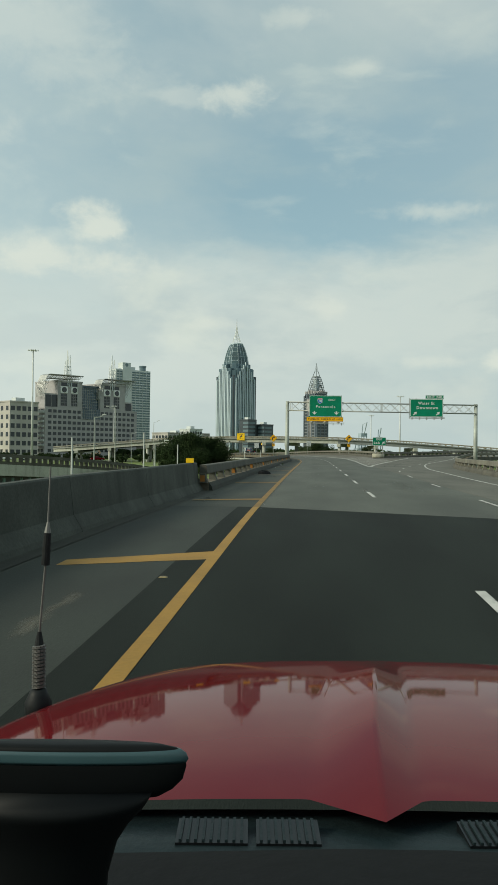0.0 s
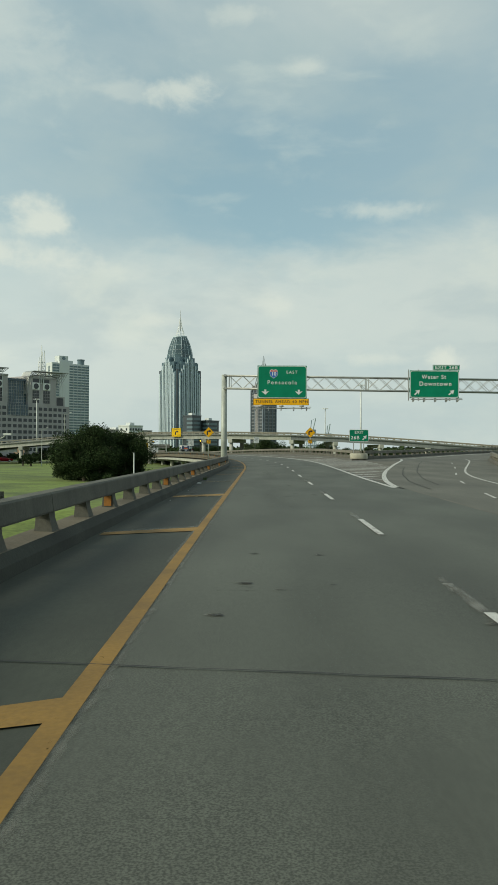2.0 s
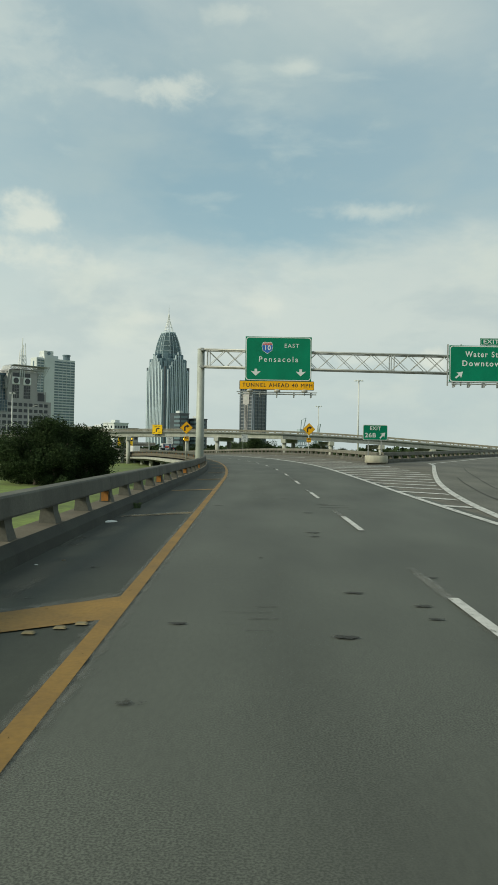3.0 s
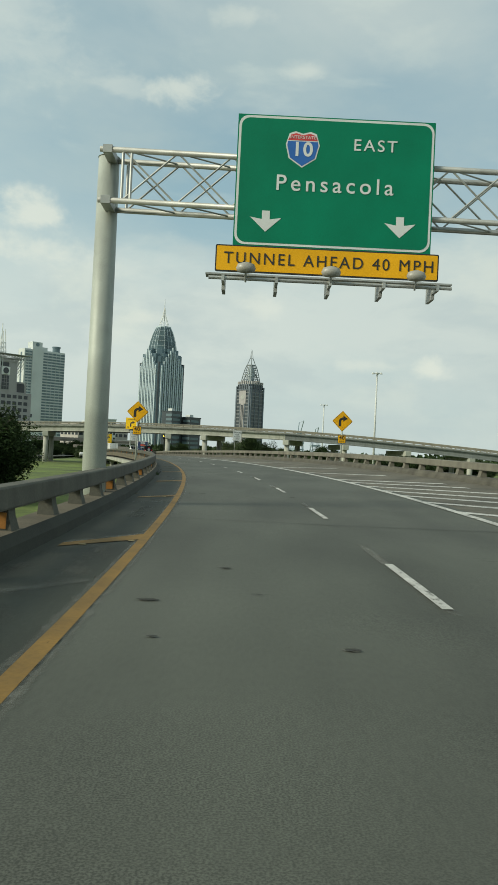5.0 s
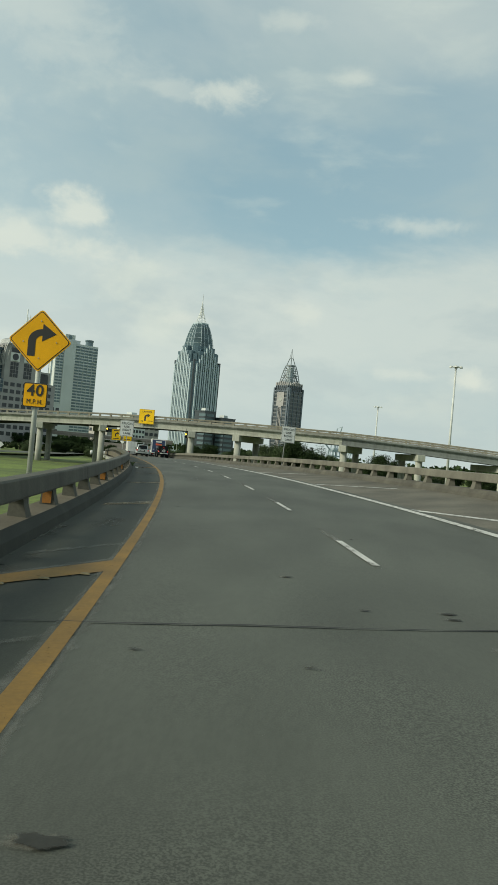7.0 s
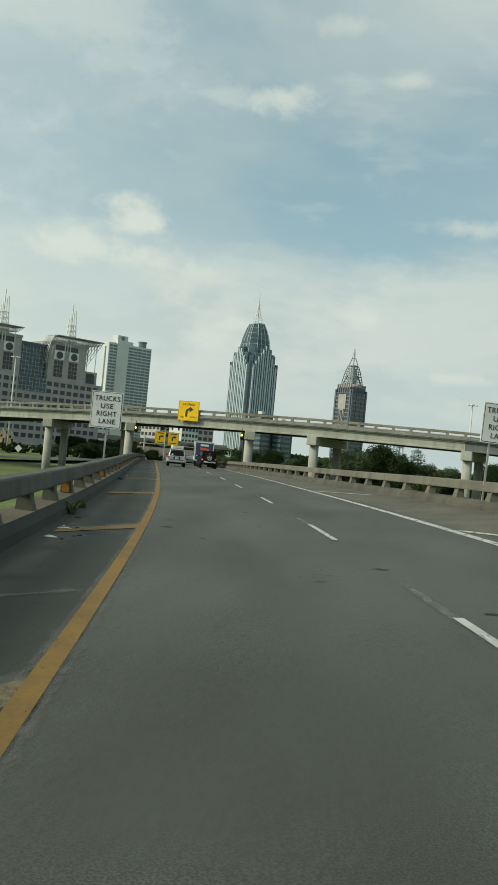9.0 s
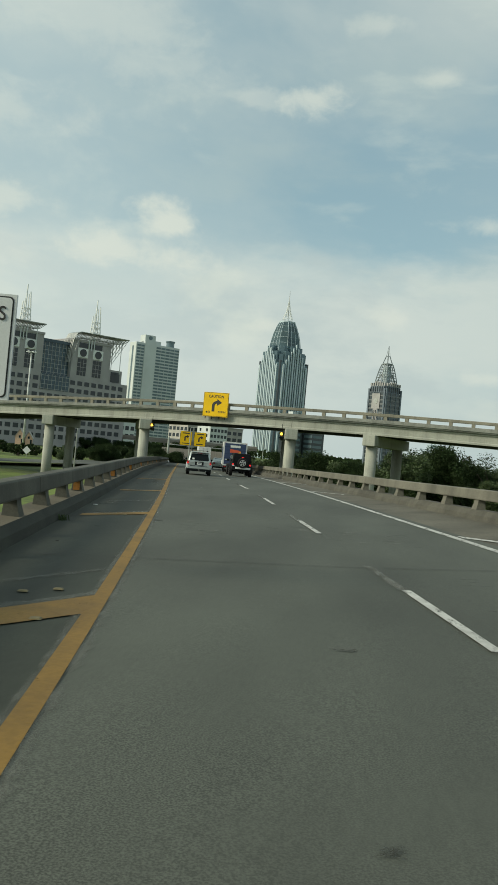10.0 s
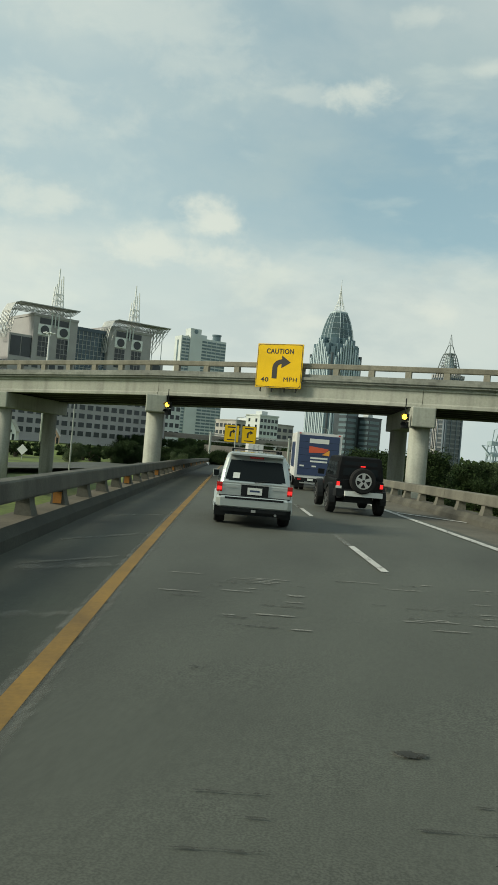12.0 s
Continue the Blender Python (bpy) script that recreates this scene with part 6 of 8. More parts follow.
        for k, (dx, dy, hh) in enumerate(legs):
            tube(bm, leg_at(k, 52), leg_at(k, hh), 0.42, 0.3, 6)
            nx = (k + 1) % 2 + (k // 2) * 2
            for z in range(54, 66, 3):
                tube(bm, leg_at(k, z), leg_at(nx, z), 0.2, n=5)
                tube(bm, leg_at(k, z), leg_at(nx, z + 3 if z < 63 else z), 0.13, n=5)
                if k < 2:
                    tube(bm, leg_at(k, z), leg_at(k + 2, z), 0.2, n=5)
        part("mast_lattice", bm, WHITEM, ms)


plaza()


def block(x, y, w, d, h, turn, material, label, rows=0, cols=0, roof=True, base=GZ - 2, wm=None):
    t = thing("building", pose(x, y, 0, 0, 0, turn), label, "building", "city blocks")
    part("wall", box(B(), -w / 2, w / 2, -d / 2, d / 2, base, h), material, t)
    if roof:
        part("roof", box(B(), -w / 2 - 0.4, w / 2 + 0.4, -d / 2 - 0.4, d / 2 + 0.4, h, h + 0.9), material, t)
        part("roof_unit", box(B(), -w * 0.2, w * 0.12, -d * 0.2, d * 0.2, h + 0.85, h + 3.4), HOTELW, t)
    w0 = None
    for r in range(rows):
        z = h - (h - base) * (r + 0.7) / (rows + 0.4)
        for c in range(cols):
            xx = -w / 2 + w * (c + 0.5) / cols
            for k, (px, py, a, ext) in enumerate(((xx, -d / 2, 0, w), (-d / 2, 0, 0, d))[:1]):
                m = pose(px, py, z)
                if w0 is None:
                    ww, hh = w / cols * 0.34, (h - base) / (rows + 0.4) * 0.26
                    w0 = part("window", box(B(), -ww, ww, -0.1, 0.2, -hh, hh), wm or WINDOW, t)
                    w0.matrix_basis = m
                else:
                    shared(w0, t, m)
            if c < max(2, cols // 2):
                shared(w0, t, pose(-w / 2, -d / 2 + d * (c + 0.5) / max(2, cols // 2), z, 0, 0, -90))
    return t


block(-54, 880, 15, 15, 30, GRID, TW_DARK, "dark banded glass office block beside the tall tower", 8, 1, wm=HOTELG)
block(-71, 872, 13, 14, 35, GRID, TW_DARK, "dark glass office tower base with pale bands", 9, 1, wm=HOTELG)
block(-215, 760, 30, 18, 22, GRID, HOTELW, "white low city block with a roof plant", 4, 6)
block(-196, 800, 14, 14, 27, GRID, HOTELW, "narrow white building with small windows", 5, 3)
block(-204, 540, 22, 14, 33, GRID + 4, ANNEX, "white terraced civic annex with deep window strips", 6, 5)
block(-258, 470, 26, 26, 42, GRID + 4, ANNEX, "pale concrete civic block with terraces", 7, 4)
block(-150, 900, 60, 30, 20, GRID, CITY, "brownish masonry city block", 4, 10)
block(-117, 760, 15, 16, 21, GRID, HOTELW, "white corner building with rows of windows", 6, 5)
fb = thing("far_bridge", pose(-108, 640, 0, 0, 0, 14), "pinkish concrete bridge deck above the tunnel approach", "bridge")
part("deck", box(B(), -40, 40, -5, 5, 2.0, 3.4), PINK, fb)
part("parapet", box(B(), -40, 40, -5.3, -5, 3.0, 4.5), PINK, fb)
for x in (-36, -24, -12, 0, 12, 24, 36):
    part("pier", box(B(), x - 0.6, x + 0.6, -4, 4, GZ - 3, 2.0), PINK, fb)
block(-64, 470, 26, 8, 0.5, 13, PINK, "pinkish concrete tunnel portal wall", 0, 0, roof=False, base=-8)


def gable_house(x, y, w, eave, peak, wall_m, label):
    # steep little gable towards the motorway, with a window, door and roof slabs
    t = thing("house", pose(x, y, GZ, 0, 0, 18), label, "house")
    h = w / 2
    part("wall", slab(B(), [(-h, 0), (h, 0), (h, eave), (0, peak), (-h, eave)], 0, w * 1.6), wall_m, t)
    for sx in (-1, 1):
        part("roof", slab(B(), [(sx * (h + 0.35), eave - 0.42), (0, peak + 0.02), (0, peak + 0.28), (sx * (h + 0.35), eave - 0.16)], -0.3, w * 1.6 + 0.3), CITY if wall_m is TERRA else BRIDGE, t)
    wn = part("window", box(B(), -0.35, 0.35, -0.06, 0.1, eave * 0.8, eave * 0.8 + 0.9), WINDOW, t)
    part("window_sill", box(B(), -0.45, 0.45, -0.14, 0.05, eave * 0.8 - 0.12, eave * 0.8), HOTELW, wn)
    part("door", box(B(), 0.5, 1.2, -0.06, 0.1, 0, 2.0), WINDOW, t)


gable_house(-132.6, 477, 3.0, 3.0, 5.6, TERRA, "small orange gabled house behind the hedge")
gable_house(-130.0, 479, 2.2, 2.8, 4.7, TERRA, "narrow orange gabled house beside a larger one")
gable_house(-143.5, 475, 3.4, 3.0, 6.4, HOTELW, "small white gabled house behind the hedge")


def crane(x, y, h, turn):
    t = thing("port_crane", pose(x, y, GZ - 1, 0, 0, turn), "distant pale blue harbour crane with raised boom", "crane", "harbour cranes")
    for sx in (-6, 6):
        for sy in (-7, 7):
            part("leg", tube(B(), (sx, sy, 0), (sx * 0.7, sy * 0.7, h * 0.6), 0.7, n=6), CRANE, t)
    part("portal", box(B(), -6, 6, -7, 7, h * 0.36, h * 0.42), CRANE, t)
    part("machine_house", box(B(), -5, 5, -6, 6, h * 0.58, h * 0.68), CRANE, t)
    part("boom", tube(B(), (0, -4, h * 0.6), (0, -16, h), 0.8, n=6), CRANE, t)
    part("mast", tube(B(), (0, 4, h * 0.6), (0, 0, h * 0.95), 0.7, n=6), CRANE, t)
    part("stay", tube(B(), (0, 0, h * 0.95), (0, -16, h), 0.25, n=5), CRANE, t)


crane(78, 1250, 52, 20)
crane(104, 1270, 44, 10)
crane(66, 1100, 26, -60)

# low ramps left of the motorway
lr = tagged(new("side_ramp"), "lower concrete ramp bridge with open railing beside the motorway", "ramp", kind="structure")
lp = [(Vector(p), None) for p in fine([(-62, 44, 1.35), (-42, 57, 1.3), (-27, 68, 1.0), (-18.5, 80, 0.2), (-14.5, 94, -1.0)], 6)]
lp = [(p, Vector((-(lp[min(i + 1, len(lp) - 1)][0] - lp[max(i - 1, 0)][0]).y, (lp[min(i + 1, len(lp) - 1)][0] - lp[max(i - 1, 0)][0]).x, 0)).normalized()) for i, (p, _) in enumerate(lp)]
part("deck", sweep(B(), lp, [(0, -0.9), (0, -1.9), (8, -1.9), (8, -0.9)]), BRIDGE, lr)
part("rail", sweep(B(), lp, [(0, -0.28), (0, 0), (0.3, 0), (0.3, -0.28)]), RAIL, lr)
part("rail_kerb", sweep(B(), lp, [(0, -0.92), (0, -0.65), (0.3, -0.65), (0.3, -0.92)]), RAIL, lr)
for i in range(0, len(lp) * 4 - 4):
    p, n_ = lp[i // 4]
    q = lp[i // 4 + 1][0]
    c = p.lerp(q, (i % 4) / 4)
    part("rail_post", box(B(), c.x - 0.15, c.x + 0.15, c.y + 0.02, c.y + 0.28, c.z - 0.66, c.z - 0.27), RAIL, lr)
# added dark wall that stands in for the shade under the ramp
part("shade_wall", sweep(B(), lp[14:], [(1.6, -1.88), (1.6, -7), (2.2, -7), (2.2, -1.88)]), KERB_SHADE, lr)
# ramp girders, coloured dark as the shade below the deck
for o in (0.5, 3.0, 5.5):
    part("girder", sweep(B(), lp, [(o, -1.9), (o, -2.6), (o + 0.4, -2.6), (o + 0.4, -1.9)]), GIRD_SHADE, lr)
part("green_wall", sweep(B(), lp[:17], [(0.6, -1.85), (0.6, -6), (0.9, -6), (0.9, -1.85)]), GREENPILE, lr)
for i in range(48):
    p, n_ = lp[i // 3]
    c = p.lerp(lp[i // 3 + 1][0], (i % 3) / 3) + n_ * 0.5
    part("wall_rib", tube(B(), (c.x, c.y, -1.2), (c.x, c.y, -6), 0.14, n=6), GREENPILE, lr)
for i in (3, 9, 15, 20):
    p, n_ = lp[i]
    part("pier", tube(B(), (p.x + n_.x * 4, p.y + n_.y * 4, p.z - 1.85), (p.x + n_.x * 4, p.y + n_.y * 4, GZ - 5), 0.5, n=16), BRIDGE, lr)
# low service road on the grass
bm = B()
sp = fine([(-160, 235, 0), (-110, 262, 0), (-74, 290, 0), (-58, 330, 0), (-60, 400, 0)], 6)
rows = []
for i, p in enumerate(sp):
    d = (sp[min(i + 1, len(sp) - 1)] - sp[max(i - 1, 0)]).normalized()
    nrm = Vector((-d.y, d.x, 0))
    rows.append([p - nrm * 4 + Vector((0, 0, GZ + 0.62)), p + nrm * 4 + Vector((0, 0, GZ + 0.62))])
loft(bm, rows, closed=False)
tagged(part("road", bm, CONC), "grey service road across the grass below", "road", kind="structure")

# ---- trees ----


def crown_mesh(seed, rx, ry, rz, clumps, leaves, size):
    rnd = random.Random(seed)
    vs, fs = [], []
    # a few large lobes of uneven reach carry the clumps
    lobes = []
    for k in range(11):
        th, ph, q = 2 * math.pi * k / 11 * 2.6 + rnd.uniform(-0.4, 0.4), math.acos(rnd.uniform(-0.75, 1)), rnd.uniform(0.45, 0.85)
        lobes.append((rx * q * math.sin(ph) * math.cos(th), ry * q * math.sin(ph) * math.sin(th), rz * q * math.cos(ph) * rnd.uniform(0.75, 1.1)))
    for c in range(clumps):
        lx, ly, lz = lobes[c % 11]
        cx, cy, cz = lx + rnd.gauss(0, 0.17) * rx, ly + rnd.gauss(0, 0.17) * ry, lz + rnd.gauss(0, 0.15) * rz
        if c % 4 == 0:
            cx, cy, cz = rnd.gauss(0, 0.33) * rx, rnd.gauss(0, 0.33) * ry, rnd.uniform(-0.95, 0.3) * rz
        r = rnd.uniform(0.16, 0.36) * min(rx, rz)
        for _ in range(leaves):
            v = Vector((rnd.gauss(0, 1), rnd.gauss(0, 1), rnd.gauss(0, 0.75))).normalized() * r * rnd.uniform(0.5, 1.08)
            p = Vector((cx, cy, cz)) + v
            a = Vector((rnd.gauss(0, 1), rnd.gauss(0, 1), rnd.gauss(0, 0.6))).normalized()
            b = a.cross(Vector((rnd.gauss(0, 1), rnd.gauss(0, 1), rnd.gauss(0, 1)))).normalized()
            s = size * rnd.uniform(0.6, 1.4)
            k = len(vs)
            nrm = a.cross(b) * s * 0.18
            vs += [p - a * s, p - b * s * 0.5 + nrm, p + a * s, p + b * s * 0.5 + nrm]
            fs += [(k, k + 1, k + 2), (k, k + 2, k + 3)]
    me = bpy.data.meshes.new("crown")
    me.from_pydata([tuple(v) for v in vs], [], fs)
    return me


def make_tree(seed, h, rx, rz, leaf, m, label, clumps=46, leaves=120, size=0.26):
    t = thing("tree", m, label, "tree", "trees")
    rnd = random.Random(seed)
    cz = h - rz
    bm = tube(B(), (0, 0, -0.4), (0.1, 0, h * 0.3), 0.34, 0.24, 10)
    tube(bm, (0.1, 0, h * 0.3), (0.0, 0.1, cz + rz * 0.3), 0.24, 0.08, 8)
    for i in range(7):
        a = rnd.uniform(0, 6.28)
        z0 = rnd.uniform(0.25, 0.6) * h
        tube(bm, (0.05, 0, z0), (rx * 0.7 * math.cos(a), rx * 0.7 * math.sin(a), min(z0 + rnd.uniform(0.15, 0.35) * h, h - 0.8)), 0.12, 0.04, 6)
    part("trunk", bm, BARK, t)
    me = crown_mesh(seed, rx, rx, rz, clumps, leaves, size)
    me.materials.append(leaf)
    ob = new("crown", me)
    ob.parent = t
    ob.matrix_basis = Matrix.Translation((0, 0, cz))
    return t


oak = make_tree(1, 8.8, 5.0, 4.4, LEAF, pose(-26.2, 168, GZ), "dark leafy live oak on the grass", clumps=170, leaves=300, size=0.13)
oak2 = make_tree(2, 8.0, 4.4, 3.8, LEAF, pose(-20.5, 171, GZ), "dark leafy live oak on the grass", clumps=150, leaves=280, size=0.13)
light = make_tree(3, 7.4, 3.8, 3.5, LEAF2, pose(-3, 318, GZ), "bright green young tree behind the barrier", clumps=80, leaves=280, size=0.13)
bush = make_tree(4, 3.4, 2.6, 1.5, LEAF, pose(-58, 275, GZ + 0.3), "low dark green bush on the grass", clumps=30, leaves=130, size=0.15)
rt = random.Random(11)
for x, y, s in ((-21.3, 178.5, 0.85), (-27, 186, 1.0), (-23.6, 166.5, 0.78), (-29.0, 171, 0.8)):
    copy_thing(oak if s > 0.9 else oak2, pose(x, y, GZ, 0, 0, rt.uniform(0, 360)) @ Matrix.Scale(s, 4))
for k in range(49):
    x = -24 + 2.05 * k + rt.uniform(-1.2, 1.2)
    y = 322 + rt.uniform(-6, 18) + 0.15 * x
    s = rt.uniform(0.85, 1.2)
    copy_thing((light, light, oak2, light, oak)[k % 5], pose(x, y, GZ - 0.6, 0, 0, rt.uniform(0, 360)) @ Matrix.Scale(s * (0.74 if x < -4 else 0.9 if x < 12 else 0.76), 4))
for k in range(88):
    x = -178 + 1.5 * k + rt.uniform(-1.5, 1.5)
    y = 372 - 0.12 * (x + 100) + rt.uniform(-14, 14)
    copy_thing((oak2, light, oak2)[k % 3] if x > -68 else bush, pose(x, y, GZ - 0.3, 0, 0, rt.uniform(0, 360)) @ Matrix.Scale((0.48 if x > -68 else 0.85) * rt.uniform(0.8, 1.2), 4))
for x, y, s in ((-62, 262, 1.0), (-66, 268, 0.8), (-55, 290, 0.9), (-80, 285, 1.1), (-70, 300, 1.2), (-92, 300, 1.1)):
    copy_thing(bush, pose(x, y, GZ + 0.2, 0, 0, rt.uniform(0, 360)) @ Matrix.Scale(s, 4))
for k in range(16):
    x = -152 + 5.6 * k + rt.uniform(-1.5, 1.5)
    copy_thing((oak, oak2)[k % 2], pose(x, 604 + 0.25 * (x + 108) + rt.uniform(-6, 6), GZ - 2.2, 0, 0, rt.uniform(0, 360)) @ Matrix.Scale(rt.uniform(0.75, 1.0), 4))
# far woods along the horizon
rnd = random.Random(21)
vs, fs = [], []
for k in range(9000):
    x = rnd.uniform(-700, 900)
    y = rnd.uniform(560, 640) + 0.05 * abs(x) + (320 if -260 < x < 80 else 0)
    hgt = 6.5 + 3.5 * noise.noise(Vector((x * 0.02, y * 0.02, 3))) + 2.5 * noise.noise(Vector((x * 0.08, 0, 9)))
    p = Vector((x, y, GZ + max(1, hgt) * math.sqrt(rnd.random())))
    a = Vector((rnd.gauss(0, 1), rnd.gauss(0, 0.4), rnd.gauss(0, 1))).normalized() * rnd.uniform(1.0, 2.2)
    b = a.cross(Vector((rnd.gauss(0, 0.4), 1, rnd.gauss(0, 0.4)))).normalized() * rnd.uniform(0.8, 1.6)
    i = len(vs)
    vs += [tuple(p - a), tuple(p - b), tuple(p + a), tuple(p + b)]
    fs.append((i, i + 1, i + 2, i + 3))
me = bpy.data.meshes.new("far_woods")
me.from_pydata(vs, [], fs)
me.materials.append(LEAF)
tagged(new("far_woods", me), "distant dark green tree line on the horizon", "woods", kind="stuff")

# ---- vehicles ----


def on_spot(x, y, turn=0.0):
    """A pose on the road's surface above a place in the plan."""
    s = float(min(range(_S0, _S1), key=lambda q: (at(q, 0).x - x) ** 2 + (at(q, 0).y - y) ** 2))
    for _ in range(3):
        h = heading(s)
        s += (x - at(s, 0).x) * -math.sin(h) + (y - at(s, 0).y) * math.cos(h)
    h = heading(s)
    return on_road(s, (x - at(s, 0).x) * math.cos(h) + (y - at(s, 0).y) * math.sin(h), turn)


def rounded(x0, x1, y0, y1, z, c):
    return [(x0 + c, y0, z), (x1 - c, y0, z), (x1, y0 + c, z), (x1, y1 - c, z), (x1 - c, y1, z), (x0 + c, y1, z), (x0, y1 - c, z), (x0, y0 + c, z)]


def wheel(parent, x, y, r, w, side, rim=CHROME, rim_r=0.62, spokes=6):
    """A tyre with its rim, the axle along x; side +1 shows its face to +x."""
    bm = B()
    prof = [(-0.5, 0.66), (-0.5, 0.90), (-0.40, 0.985), (-0.2, 1.0), (0.2, 1.0), (0.40, 0.985), (0.5, 0.90), (0.5, 0.66)]
    loft(bm, [[(x + w * a, y + r * b * math.cos(2 * math.pi * i / 26), r + r * b * math.sin(2 * math.pi * i / 26)) for i in range(26)] for a, b in prof])
    ty = part("wheel", bm, RUBBER, parent, smooth=False)
    bm = B()
    f = x + side * w * 0.46
    tube(bm, (f - side * 0.06, y, r), (f - side * 0.04, y, r), r * rim_r, n=24)
    n = 24
    loft(bm, [[(f + side * d, y + r * q * math.cos(2 * math.pi * i / n), r + r * q * math.sin(2 * math.pi * i / n)) for i in range(n)] for d, q in ((-0.05, rim_r), (0.012, rim_r), (0.012, rim_r * 0.88), (-0.05, rim_r * 0.86))])
    for i in range(spokes):
        a = 2 * math.pi * i / spokes
        c, s = math.cos(a), math.sin(a)
        pts = [(rim_r * 0.2, -0.10), (rim_r * 0.9, -0.075), (rim_r * 0.9, 0.075), (rim_r * 0.2, 0.10)]
        loft(bm, [[(f + side * d, y + r * (p * c - q * s), r + r * (p * s + q * c)) for p, q in pts] for d in (-0.045, 0.006)])
    tube(bm, (f - side * 0.04, y, r), (f + side * 0.02, y, r), r * 0.17, n=14)
    part("rim", bm, rim, ty, "alloy rim" if rim is CHROME else "")
    bm = tube(B(), (f - side * 0.075, y, r), (f - side * 0.065, y, r), r * rim_r * 0.95, n=20)
    part("brake_shadow", bm, PLASTIC, ty)
    return ty


def face_panel(name, quad, u0, u1, v0, v1, material, parent, out=0.008, thick=0.006, n=1, label=""):
    """A thin plate laid on a quad (bottom left, bottom right, top right, top left), between shares u across and v up."""
    a, b, c, d = (Vector(p) for p in quad)
    nr = (b - a).cross(d - a).normalized()

    def pt(u, v):
        return a.lerp(b, u).lerp(d.lerp(c, u), v)
    us = u0 if isinstance(u0, tuple) else (u0, u0)
    ue = u1 if isinstance(u1, tuple) else (u1, u1)
    ring = [pt(us[0], v0), pt(ue[0], v0), pt(ue[1], v1), pt(us[1], v1)]
    return part(name, loft(B(), [[p + nr * (out - thick * 2) for p in ring], [p + nr * out for p in ring]]), material, parent, label)


def arch(parent, x, y, r, w, material, side):
    """A wheel-arch flare."""
    bm = B()
    rows = []
    for d, q in ((0, 1.0), (side * w, 1.02), (side * w, 1.16), (0, 1.22)):
        rows.append([(x + d, y + r * q * math.cos(radians(a)), r * 0.98 + r * q * math.sin(radians(a))) for a in range(-8, 189, 14)])
    loft(bm, rows + [rows[0]], closed=False)
    return part("fender_flare", bm, material, parent)


